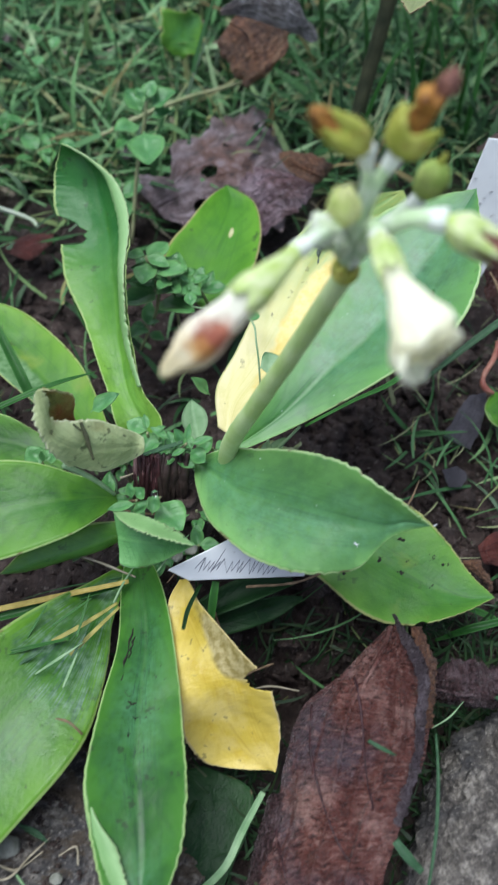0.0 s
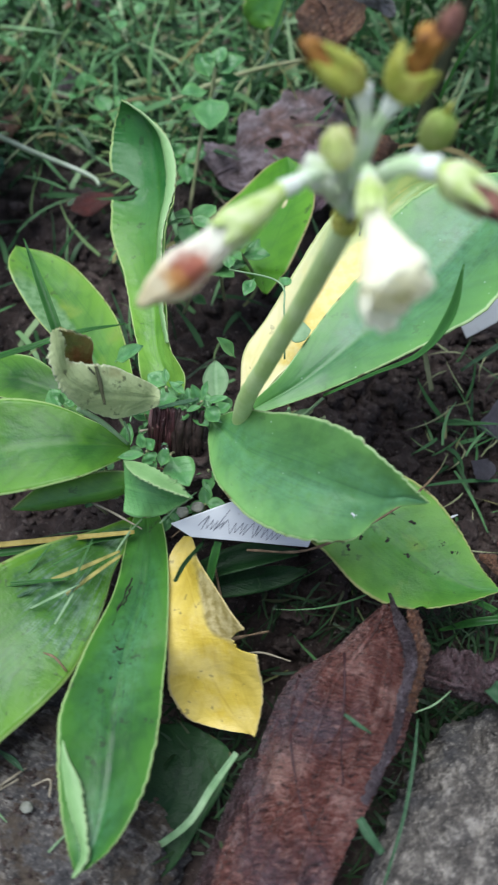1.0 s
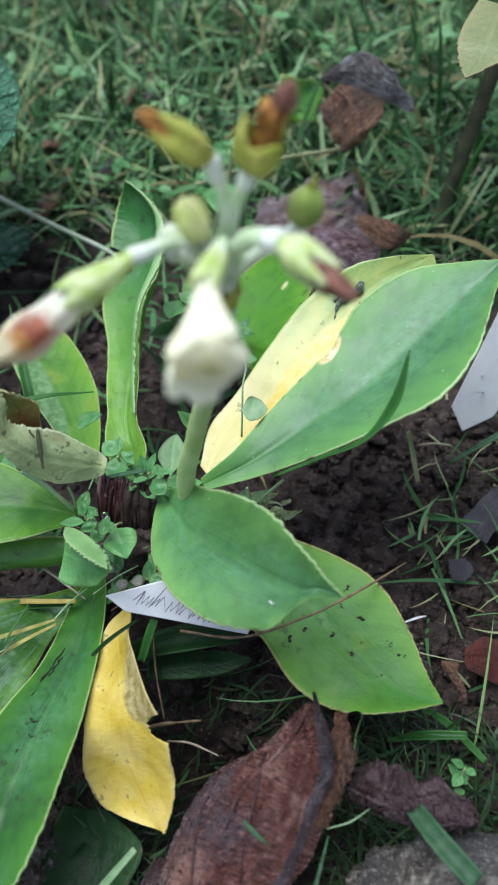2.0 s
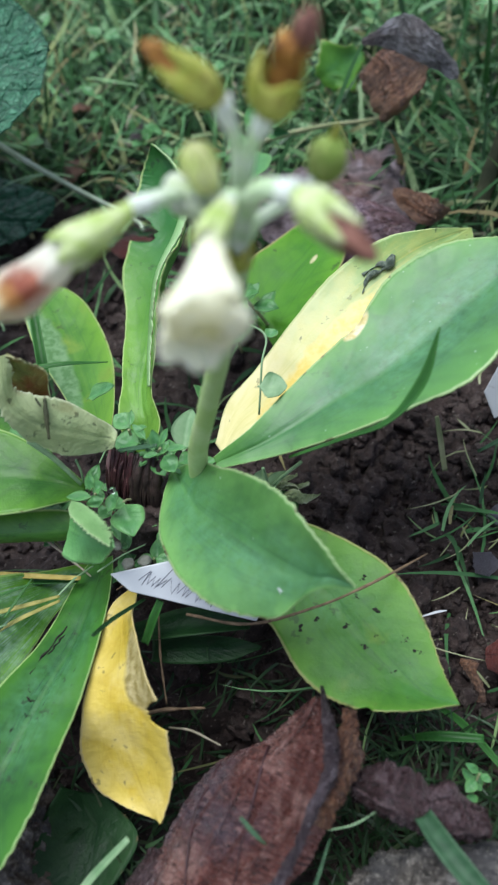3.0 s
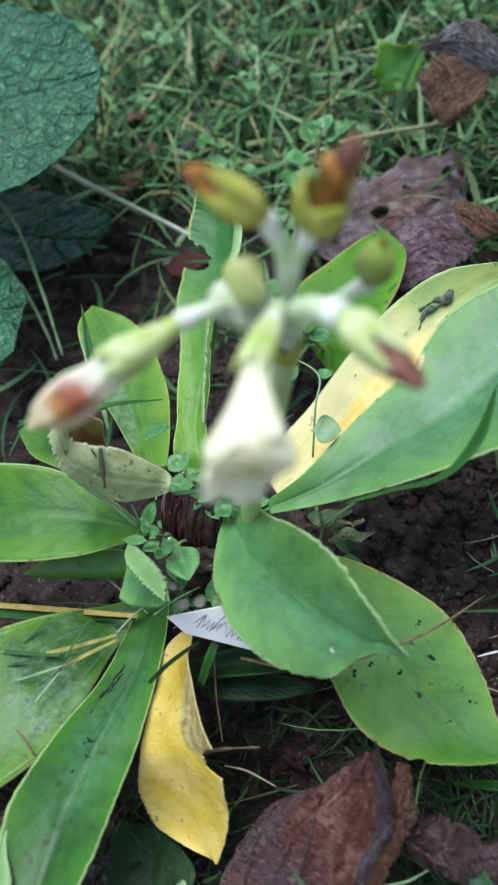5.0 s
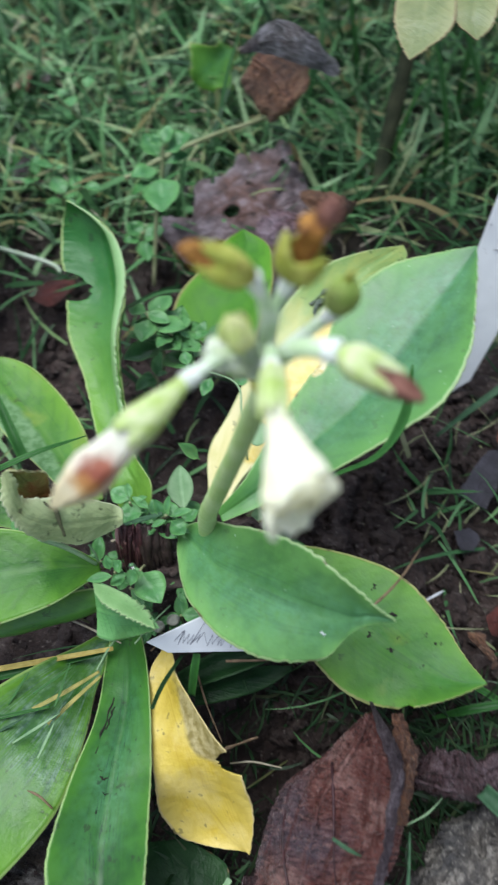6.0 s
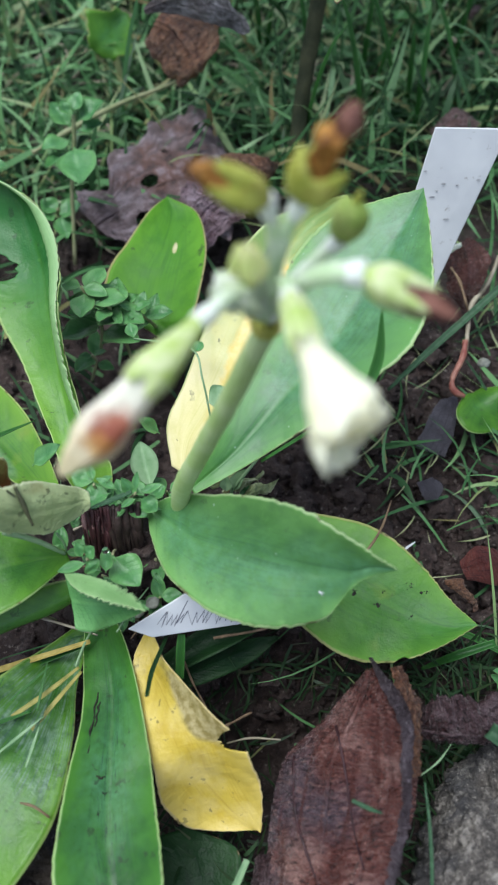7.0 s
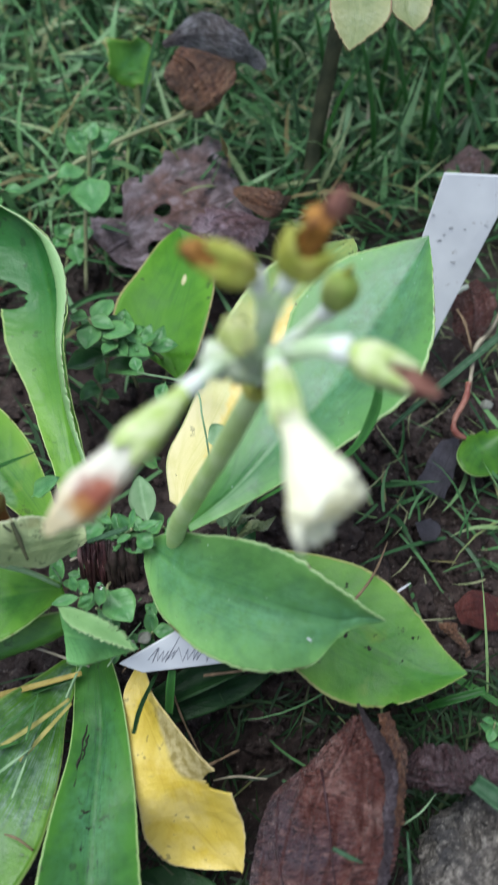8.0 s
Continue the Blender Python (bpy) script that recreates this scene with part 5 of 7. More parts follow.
for k in range(30):
    x, y, z, a = rng.uniform(0.0, 0.17), rng.uniform(0.30, 0.38), rng.uniform(0.125, 0.175), rng.uniform(150, 260)
    w, n = rng.uniform(8, 11), 11
    dx, dy = math.cos(radians(a)), math.sin(radians(a))
    lamina("leaf", [(x * 1000 + dx * n * q, y * 1000 + dy * n * q, z * 1000 - q * 2, w * h, a - 90, 0) for q, h in ((0, 0.3), (0.8, 0.9), (1.6, 1.0), (2.4, 0.7), (3.1, 0.03))], ROSE_LEAF, shrub, "pale toothed leaf with a pinkish rim", cup=0.15, serrate=0.8, seed=70 + k, nu=36, nv=10)
    tube("leaf_stalk", [(0.061, 0.312, min(z, 0.128)), ((x + 0.061) / 2, (y + 0.312) / 2, z + 0.002), (x, y, z)], [0.0010, 0.0008, 0.0006], PINK_STEM, shrub, sides=6, steps=8)
tube("leaf_stalk", [(0.060, 0.309, 0.120), (0.060, 0.285, 0.121), (0.055, 0.258, 0.1125)], [0.0012, 0.0009, 0.0007], PINK_STEM, shrub, sides=8)
tube("leaf_stalk", [(0.061, 0.309, 0.122), (0.068, 0.285, 0.121), (0.070, 0.256, 0.1125)], [0.0012, 0.0009, 0.0007], PINK_STEM, shrub, sides=8)
tube("leaf_stalk", [(-0.235, 0.19, 0.0), (-0.233, 0.194, 0.03), (-0.231, 0.197, 0.048)], [0.003, 0.0026, 0.0022], WEED_GREY, crinkled, sides=8)
tube("leaf_stalk", [(-0.225, 0.182, 0.0), (-0.19, 0.168, 0.03), (-0.152, 0.16, 0.040)], [0.003, 0.0026, 0.002], WEED_GREY, crinkled, sides=8)
tube("leaf_stalk", [(-0.1376, 0.2227, 0.0620), (-0.1341, 0.2314, 0.0460), (-0.1156, 0.2380, 0.0270), (-0.0895, 0.2345, 0.0185), (-0.0836, 0.2306, 0.0165)], [0.0011, 0.0011, 0.0010, 0.0009, 0.0008], PALE_STALK, crinkled, "pale bent stalk", sides=8)


# ---- small weeds ----
def ovate(name, base, tip, width, material, parent, up=(0, 0, 1), cup=0.25, droop=0.12, label="", seed=1.0, thick=0.00022):
    """A small egg-shaped leaf."""
    a, b = Vector(base), Vector(tip)
    d = b - a
    n = (Vector(up) - d.normalized() * d.normalized().dot(Vector(up))).normalized()
    s = d.cross(n).normalized()
    nu, nv, verts, uvs = 12, 8, [], []
    for i in range(nu + 1):
        u = i / nu
        w = width / 2 * max(0.05, math.sin(math.pi * min(1, max(0, (u - 0.12) / 0.88) ** 0.8)) ** 0.8)
        for j in range(nv + 1):
            v = 2 * j / nv - 1
            p = a + d * u + s * w * v + n * (cup * w * abs(v) ** 1.3 - droop * d.length * u * u - 0.10 * w * math.exp(-(v / 0.16) ** 2) + 0.10 * w * math.sin(9 * u + seed + 2 * v))
            verts.append(p + n * 0.0003 * noise3(p, 400, seed))
            uvs.append((u, (v + 1) / 2))
    c = nv + 1
    top = [(i * c + j, i * c + j + 1, (i + 1) * c + j + 1, (i + 1) * c + j) for i in range(nu) for j in range(nv)]
    k = len(verts)
    rim = [j for j in range(c)] + [i * c + nv for i in range(1, nu + 1)] + [nu * c + j for j in range(nv - 1, -1, -1)] + [i * c for i in range(nu - 1, 0, -1)]
    faces = top + [tuple(x + k for x in f[::-1]) for f in top] + [(p, q, q + k, p + k) for p, q in zip(rim, rim[1:] + rim[:1])]
    data = bpy.data.meshes.new(name)
    data.from_pydata([tuple(v) for v in verts] + [tuple(v - n * thick) for v in verts], [], faces)
    layer = data.uv_layers.new(name="UVMap")
    both = uvs + uvs
    layer.data.foreach_set("uv", [q for l in data.loops for q in both[l.vertex_index]])
    ob = mesh_object(name, data, material, parent, label)
    return home(ob) if parent else ob


def weed(stem, pairs, size, seed, label, material=WEED, spread=1.0, r=0.0006):
    """A creeping weed: a thin stem through points, with opposite leaves along it and a tuft at its end."""
    rng = random.Random(seed)
    w = tagged(thing("weed", stem[0]), label, "weed", "chickweed sprigs round the crown" if label == CHICK else "weeds in the lawn" if "lawn" in label else "")
    tube("stem", stem, [r] * len(stem), WEED_STEM, w, sides=6, steps=12)
    for k in range(pairs):
        s = 1 - 0.75 * (k / max(1, pairs)) ** 1.1
        p = spline(stem, s)
        turn = k * 1.4 + rng.uniform(-0.3, 0.3)
        for side in (0, math.pi):
            ang = turn + side + rng.uniform(-0.35, 0.35)
            ln = size * rng.uniform(0.45, 1.25) * (0.65 + 0.35 * min(1, k / 2)) * spread
            tip = p + np.array([math.cos(ang), math.sin(ang), rng.uniform(-0.15, 0.8)]) * ln
            ovate("leaf", p, tip, ln * rng.uniform(0.55, 0.78), material, w, cup=rng.uniform(0.1, 0.4), seed=seed + k)
    return w


CHICK = "small bright green chickweed sprig with egg-shaped leaves"
def sprig_of(label, stem, leaves, material=WEED, r=0.0004, group="chickweed sprigs round the crown"):
    """A weed with its leaves given one by one: base, tip and width."""
    w = tagged(thing("weed", stem[0]), label, "weed", group)
    tube("stem", stem, [r] * len(stem), WEED_STEM, w, sides=6, steps=10)
    for k, (base, tip, width) in enumerate(leaves):
        ovate("leaf", base, tip, width, material, w, cup=0.18 + 0.07 * (k % 4), droop=0.08, seed=k * 1.7)
    return w


sprig_of(CHICK, [(-0.0240, 0.1060, 0.0500), (-0.0190, 0.1070, 0.0560), (-0.0170, 0.1070, 0.0590)], [((-0.0240, 0.1090, 0.0560), (-0.0320, 0.1080, 0.0560), 0.0076), ((-0.0220, 0.1090, 0.0580), (-0.0270, 0.1120, 0.0600), 0.0024), ((-0.0180, 0.1070, 0.0580), (-0.0200, 0.1100, 0.0620), 0.0032), ((-0.0190, 0.1060, 0.0560), (-0.0260, 0.1030, 0.0530), 0.0030), ((-0.0160, 0.1070, 0.0590), (-0.0100, 0.1080, 0.0610), 0.0025), ((-0.0160, 0.1060, 0.0580), (-0.0120, 0.1030, 0.0560), 0.0052), ((-0.0170, 0.1070, 0.0600), (-0.0160, 0.1110, 0.0630), 0.0020), ((-0.0170, 0.1060, 0.0580), (-0.0210, 0.1040, 0.0580), 0.0020)], WEED)
sprig_of(CHICK, [(-0.0280, 0.1120, 0.0500), (-0.0280, 0.1110, 0.0560), (-0.0280, 0.1110, 0.0580)], [((-0.0280, 0.1120, 0.0570), (-0.0340, 0.1150, 0.0580), 0.0060), ((-0.0280, 0.1120, 0.0580), (-0.0290, 0.1160, 0.0600), 0.0022), ((-0.0270, 0.1110, 0.0580), (-0.0230, 0.1120, 0.0600), 0.0020)], WEED_PALE)
sprig_of(CHICK, [(-0.0300, 0.0940, 0.0450), (-0.0300, 0.0920, 0.0520), (-0.0300, 0.0920, 0.0550)], [((-0.0300, 0.0910, 0.0550), (-0.0380, 0.0900, 0.0540), 0.0030), ((-0.0310, 0.0920, 0.0560), (-0.0320, 0.0950, 0.0590), 0.0026), ((-0.0300, 0.0910, 0.0560), (-0.0280, 0.0890, 0.0540), 0.0048), ((-0.0300, 0.0920, 0.0560), (-0.0280, 0.0940, 0.0580), 0.0044), ((-0.0260, 0.0890, 0.0520), (-0.0250, 0.0940, 0.0550), 0.0036)], WEED)
sprig_of(CHICK, [(-0.0570, 0.1040, 0.0480), (-0.0570, 0.1040, 0.0520), (-0.0570, 0.1040, 0.0540)], [((-0.0570, 0.1030, 0.0540), (-0.0610, 0.1080, 0.0560), 0.0060), ((-0.0560, 0.1040, 0.0550), (-0.0530, 0.1060, 0.0560), 0.0052), ((-0.0560, 0.1030, 0.0540), (-0.0520, 0.1000, 0.0530), 0.0030), ((-0.0570, 0.1030, 0.0540), (-0.0600, 0.1000, 0.0530), 0.0052), ((-0.0560, 0.1030, 0.0560), (-0.0560, 0.1040, 0.0600), 0.0020)], WEED_PALE)
sprig_of("round-leaved weed seedling beside the crown", [(-0.0240, 0.1010, 0.0400), (-0.0250, 0.0970, 0.0460), (-0.0250, 0.0950, 0.0480)], [((-0.0250, 0.0950, 0.0480), (-0.0180, 0.0860, 0.0500), 0.0092), ((-0.0250, 0.0960, 0.0470), (-0.0280, 0.0930, 0.0480), 0.0044)], WEED_PALE)
sprig_of("round-leaved weed seedling beside the crown", [(-0.0280, 0.0930, 0.0350), (-0.0280, 0.0920, 0.0400), (-0.0290, 0.0920, 0.0420)], [((-0.0290, 0.0920, 0.0420), (-0.0240, 0.0870, 0.0420), 0.0024), ((-0.0290, 0.0930, 0.0420), (-0.0330, 0.0940, 0.0440), 0.0052)], WEED)
weed([(-0.0346, 0.1788, 0.0200), (-0.0305, 0.1770, 0.0400), (-0.0335, 0.1800, 0.0540)], 7, 0.0125, 7, "leafy clump of chickweed growing between primula leaves", material=WEED_PALE, spread=1.05)
weed([(-0.0253, 0.1814, 0.0120), (-0.0255, 0.1775, 0.0380), (-0.0262, 0.1750, 0.0500)], 6, 0.0115, 8, "leafy clump of chickweed growing between primula leaves", material=WEED_PALE, spread=1.05)
weed([(-0.0398, 0.1752, 0.0100), (-0.0362, 0.1752, 0.0200), (-0.0366, 0.1759, 0.0240)], 3, 0.013, 9, CHICK)
weed([(-0.0129, 0.1894, 0.0120), (-0.0160, 0.1780, 0.0380), (-0.0190, 0.1740, 0.0480)], 4, 0.009, 13, CHICK)
sprig_of("upright weed with paired broad leaves on a pale stem", [(-0.0480, 0.2320, 0.0060), (-0.0460, 0.2410, 0.0180), (-0.0440, 0.2490, 0.0300), (-0.0410, 0.2580, 0.0400), (-0.0390, 0.2620, 0.0500)], [((-0.0400, 0.2530, 0.0440), (-0.0370, 0.2340, 0.0460), 0.0144), ((-0.0420, 0.2590, 0.0420), (-0.0510, 0.2520, 0.0460), 0.0092), ((-0.0410, 0.2610, 0.0460), (-0.0470, 0.2680, 0.0520), 0.0089), ((-0.0380, 0.2610, 0.0480), (-0.0280, 0.2640, 0.0540), 0.0107), ((-0.0390, 0.2610, 0.0520), (-0.0360, 0.2670, 0.0560), 0.0068), ((-0.0400, 0.2600, 0.0520), (-0.0420, 0.2630, 0.0560), 0.0048), ((-0.0440, 0.2550, 0.0400), (-0.0500, 0.2450, 0.0440), 0.0060), ((-0.0380, 0.2580, 0.0460), (-0.0290, 0.2600, 0.0480), 0.0068)], WEED, 0.0008, "")
sprig_of("low leafy weed at the foot of a taller weed", [(-0.0530, 0.2530, 0.0060), (-0.0530, 0.2500, 0.0140), (-0.0520, 0.2480, 0.0200)], [((-0.0520, 0.2480, 0.0180), (-0.0580, 0.2520, 0.0220), 0.0080), ((-0.0520, 0.2470, 0.0180), (-0.0430, 0.2480, 0.0220), 0.0108), ((-0.0530, 0.2470, 0.0180), (-0.0590, 0.2440, 0.0200), 0.0076), ((-0.0510, 0.2470, 0.0180), (-0.0490, 0.2370, 0.0160), 0.0080)], WEED, 0.0006, "")
sprig = tagged(thing("weed", (0.0010, 0.1317, 0.0480)), "thin weed sprig with a round leaf over the yellow leaf", "weed")
tube("stem", [(0.0034, 0.1256, 0.0560), (0.0022, 0.1345, 0.0660), (-0.0007, 0.1452, 0.0660), (-0.0175, 0.1581, 0.0550)], [0.0003] * 4, WEED_GREY, sprig, sides=6)
ovate("leaf", (0.0027, 0.1287, 0.0640), (0.0101, 0.1310, 0.0640), 0.0088, WEED_GREY, sprig, cup=0.1, droop=0.05)
ovate("leaf", (-0.0002, 0.1438, 0.0660), (0.0027, 0.1472, 0.0660), 0.004, WEED, sprig)
ovate("leaf", (-0.0086, 0.1509, 0.0600), (-0.0109, 0.1447, 0.0600), 0.004, WEED, sprig)
ovate("leaf", (-0.0175, 0.1581, 0.0550), (-0.0189, 0.1635, 0.0560), 0.004, WEED, sprig)
grey = tagged(thing("weed", (-0.0151, 0.1163, 0.0450)), "small crumpled grey-green leaf beside the flower stalk", "weed")
ovate("leaf", (-0.0143, 0.1115, 0.0500), (-0.0169, 0.1258, 0.0530), 0.0075, WEED_GREY, grey, cup=0.7)
ovate("leaf", (-0.0115, 0.1288, 0.0500), (-0.0156, 0.1297, 0.0580), 0.0042, WEED, grey)
ovate("leaf", (-0.0449, 0.1191, 0.0560), (-0.0371, 0.1218, 0.0620), 0.0055, WEED, tagged(thing("weed", (-0.0463, 0.1229, 0.0500)), "single pointed green weed leaf", "weed"))
broad = tagged(thing("weed", (0.09, 0.15, 0.0)), "low weed with broad green leaves in the soil", "weed")
lamina("leaf", [(88.0, 153.1, 16.0, 3.0, 15, -0), (88.0, 146.3, 20.0, 9.6, 27, 0), (93.3, 141.8, 18.0, 9.9, 33, -0), (101.3, 141.1, 14.0, 0.0, 33, -0)], GREEN, broad, "", wave=0.8, seed=41, nu=24, nv=10)
tuft = tagged(thing("weed", (-0.03, 0.335, 0.0)), "low broad-leaved weed in the grass", "weed")
lamina("leaf", [(-37.2, 329.7, 27.0, 3.9, -1, -50), (-31.4, 333.1, 30.0, 9.1, -35, -41), (-25.5, 343.9, 31.0, 6.4, -9, -51), (-22.9, 352.6, 28.0, 0.0, -9, -51)], GREEN_SPECK, tuft, "", wave=1.6, lobes=0.7, serrate=0.8, seed=42, nu=24, nv=10)

rng = random.Random(11)
for k in range(26):
    x, y = rng.uniform(-0.22, 0.2), rng.uniform(0.27, 0.5)
    z = relief(x, y)
    weed([(x, y, z), (x + rng.uniform(-0.01, 0.01), y, z + 0.014), (x + rng.uniform(-0.012, 0.012), y - 0.004, z + rng.uniform(0.022, 0.034))], rng.randint(2, 4), rng.uniform(0.009, 0.017), 50 + k, "small green weed growing in the lawn")


# ---- single grass blades, straws and twigs ----
def blade(points, widths, label, material=BLADE, twist=(0, 0), category="grass blade", name="grass_blade"):
    """A grass blade along points (metres), half widths in mm, lying across its own heading."""
    ribs = []
    pts = [Vector(p) for p in points]
    for k, p in enumerate(pts):
        d = (pts[min(k + 1, len(pts) - 1)] - pts[max(k - 1, 0)])
        hd = math.degrees(math.atan2(d.x, -d.y))
        if ribs:
            while hd - ribs[-1][4] > 180:
                hd -= 360
            while hd - ribs[-1][4] < -180:
                hd += 360
        s = k / (len(pts) - 1)
        ribs.append((p.x * 1000, p.y * 1000, p.z * 1000, widths[k], hd, twist[0] * (1 - s) + twist[1] * s))
    ob = lamina(name, ribs, material, None, label, cup=0.5, groove=0.15, wave=0.15, thick=0.25, nu=26, nv=6)
    return tagged(ob, label, category, "straws on the leaves" if material == STRAW else "upright lawn grass blades" if "lawn" in label else "grass clippings on the wet leaf" if "clipping" in label else "")


DRY_STRAW = "yellow dry straw lying across the leaves"
blade([(0.0154, 0.1133, 0.0580), (0.0278, 0.1161, 0.0660), (0.0389, 0.1170, 0.0760), (0.0448, 0.1236, 0.0840), (0.0463, 0.1321, 0.0930)], [0.4, 0.5, 0.8, 1.3, 0.25], "single dark green grass blade bending over the largest leaf", twist=(0, 0))
blade([(-0.0640, 0.1273, 0.0520), (-0.0667, 0.1321, 0.0550), (-0.0726, 0.1425, 0.0600), (-0.0791, 0.1539, 0.0660)], [1.5, 1.6, 1.3, 0.1], "dark green grass blade leaning over a primula leaf", twist=(10, 10))
blade([(-0.0839, 0.1144, 0.0560), (-0.0693, 0.1184, 0.0600), (-0.0557, 0.1250, 0.0610), (-0.0447, 0.1331, 0.0560)], [1.0, 1.0, 0.8, 0.1], "thin blue-green grass blade across the leaves")
blade([(-0.0603, 0.1766, 0.0440), (-0.0559, 0.1674, 0.0420), (-0.0511, 0.1589, 0.0380), (-0.0481, 0.1533, 0.0300)], [0.1, 0.8, 1.0, 1.0], "thin upright grass blade")
blade([(-0.0158, -0.0011, 0.0140), (-0.0064, 0.0061, 0.0240), (-0.0015, 0.0146, 0.0280), (0.0035, 0.0228, 0.0310)], [0.8, 0.9, 0.9, 0.7], "pale torn grass stem at the front", WEED_GREY)
blade([(0.0340, 0.0115, 0.0400), (0.0363, 0.0085, 0.0400), (0.0398, 0.0051, 0.0390)], [0.9, 1.1, 0.7], "short clipped grass blade on the stone", DULL_BLADE, twist=(10, 10))
blade([(0.0409, -0.0010, 0.0340), (0.0444, 0.0129, 0.0360), (0.0460, 0.0251, 0.0380), (0.0467, 0.0355, 0.0380)], [0.3, 0.4, 0.4, 0.2], "thin grass blade beside the stone", DULL_BLADE)
blade([(0.0642, 0.0457, 0.0380), (0.0701, 0.0400, 0.0410), (0.0785, 0.0339, 0.0420)], [2.0, 2.3, 2.2], "wide blue-green cut grass blade on the stone", DULL_BLADE, twist=(15, 10))
blade([(0.0285, 0.0326, 0.0460), (0.0321, 0.0306, 0.0460), (0.0351, 0.0294, 0.0450)], [0.4, 0.5, 0.15], "scrap of green grass on the dead leaf", DULL_BLADE)
blade([(0.0608, 0.1578, 0.0140), (0.0761, 0.1674, 0.0220), (0.0966, 0.1805, 0.0300), (0.1139, 0.1932, 0.0340)], [0.5, 1.2, 1.3, 0.6], "long grass blade slanting over the soil", DULL_BLADE)
blade([(0.0558, 0.0670, 0.0100), (0.0642, 0.0680, 0.0180), (0.0755, 0.0702, 0.0200)], [0.4, 1.2, 1.0], "grass blade beside the stone")
blade([(0.0611, 0.0790, 0.0080), (0.0700, 0.0750, 0.0120), (0.0810, 0.0661, 0.0160)], [0.4, 1.0, 0.8], "grass blade beside the stone")
rng = random.Random(3)
for k in range(16):
    x, y, dx, dy = rng.uniform(0.03, 0.13), rng.uniform(0.275, 0.36), rng.uniform(-0.022, 0.022), rng.uniform(-0.006, 0.03)
    h = rng.uniform(0.03, 0.062)
    blade([(x, y, 0.003), (x + dx * 0.2, y + dy * 0.2, h * 0.5), (x + dx * 0.6, y + dy * 0.6, h * 0.85), (x + dx, y + dy, h)], [1.0, 1.2, 0.9, 0.1], "taller upright lawn grass blade", twist=(rng.uniform(-30, 30), rng.uniform(-30, 30)))
blade([(-0.1043, 0.0632, 0.0270), (-0.0790, 0.0681, 0.0300), (-0.0539, 0.0731, 0.0320), (-0.0339, 0.0772, 0.0330)], [0.7, 0.8, 0.8, 0.6], DRY_STRAW, STRAW)
blade([(-0.1046, 0.0611, 0.0250), (-0.0792, 0.0661, 0.0280), (-0.0542, 0.0720, 0.0300), (-0.0351, 0.0770, 0.0310)], [0.8, 1.1, 1.1, 0.4], "green grass stem lying under a straw")
blade([(-0.0524, 0.0590, 0.0370), (-0.0442, 0.0639, 0.0370), (-0.0362, 0.0703, 0.0350)], [0.5, 0.6, 0.35], "olive-yellow dry straw lying on a wet leaf", STRAW_OLIVE)
blade([(-0.0469, 0.0552, 0.0380), (-0.0415, 0.0613, 0.0380), (-0.0355, 0.0692, 0.0350)], [0.45, 0.55, 0.35], "olive-yellow dry straw lying on a wet leaf", STRAW_OLIVE)
blade([(-0.0675, 0.0540, 0.0400), (-0.0590, 0.0562, 0.0400), (-0.0475, 0.0600, 0.0370)], [0.6, 0.6, 0.3], "thin green grass stem on a leaf")
blade([(-0.0165, 0.0586, 0.0500), (-0.0159, 0.0658, 0.0440), (-0.0133, 0.0755, 0.0360)], [0.5, 0.6, 0.4], "short dark green stem by the plant label", SHADE_TONED_WEED)
blade([(-0.0108, 0.0660, 0.0300), (-0.0099, 0.0720, 0.0340), (-0.0092, 0.0761, 0.0360)], [1.1, 1.2, 1.0], "short green stem by the plant label")
blade([(-0.0181, 0.0701, 0.0220), (-0.0018, 0.0764, 0.0260), (0.0130, 0.0798, 0.0260)], [2.5, 4.0, 1.0], "green leaf under the plant label, shade put into its colour", SHADE_TONED_WEED, name="weed_leaf", category="weed")
shade_leaf = tagged(thing("weed", (0.0, 0.02, 0.0)), "broad green leaves of a low weed, darkened to stand for shade", "weed")
lamina("leaf", [(-18.5, 31.0, 10.0, 5.6, 10, 0), (-11.5, 23.5, 12.5, 11.8, 12, -2), (-11.0, 14.0, 13.5, 11.5, 15, -7), (-13.5, 3.5, 13.0, 8.9, 16, -6), (-15.5, -5.5, 11.5, 5.7, 15, -5), (-15.5, -11.5, 10.0, 0.7, 45, 0)], SHADE_TONED_WEED, shade_leaf, "", cup=0.2, wave=1.2, seed=61, nu=50, nv=16)
lamina("leaf", [(-12.5, 68.5, 17.0, 2.7, -79, -21), (-4.0, 71.0, 18.0, 3.7, -72, -32), (6.5, 74.5, 18.0, 3.5, -59, -34), (16.0, 77.5, 18.0, 0.5, -90, 0)], SHADE_TONED_WEED, shade_leaf, "", cup=0.2, wave=1.0, seed=62, nu=40, nv=12)


def twig(points, r, label, material=TWIG, name="twig"):
    ob = tube(name, points, [r * 0.8, *([r] * (len(points) - 2)), r * 0.7], material, None, label, sides=7, rough=r * 0.5)
    return tagged(ob, label, "twig")


twig([(-0.0008, 0.0738, 0.0380), (0.0149, 0.0760, 0.0370), (0.0304, 0.0834, 0.0410), (0.0398, 0.0907, 0.0420), (0.0465, 0.0993, 0.0380), (0.0530, 0.1126, 0.0260)], 0.00035, "thin reddish dry stem lying over a leaf", TWIG)
twig([(-0.0060, 0.0500, 0.0260), (-0.0010, 0.0540, 0.0220), (0.0070, 0.0580, 0.0180)], 0.0005, "orange-brown dry twig on the soil", TWIG)
twig([(-0.0110, 0.0750, 0.0280), (-0.0080, 0.0660, 0.0220), (-0.0030, 0.0560, 0.0180)], 0.0003, "thin upright brown dry stem in the shade", TWIG)
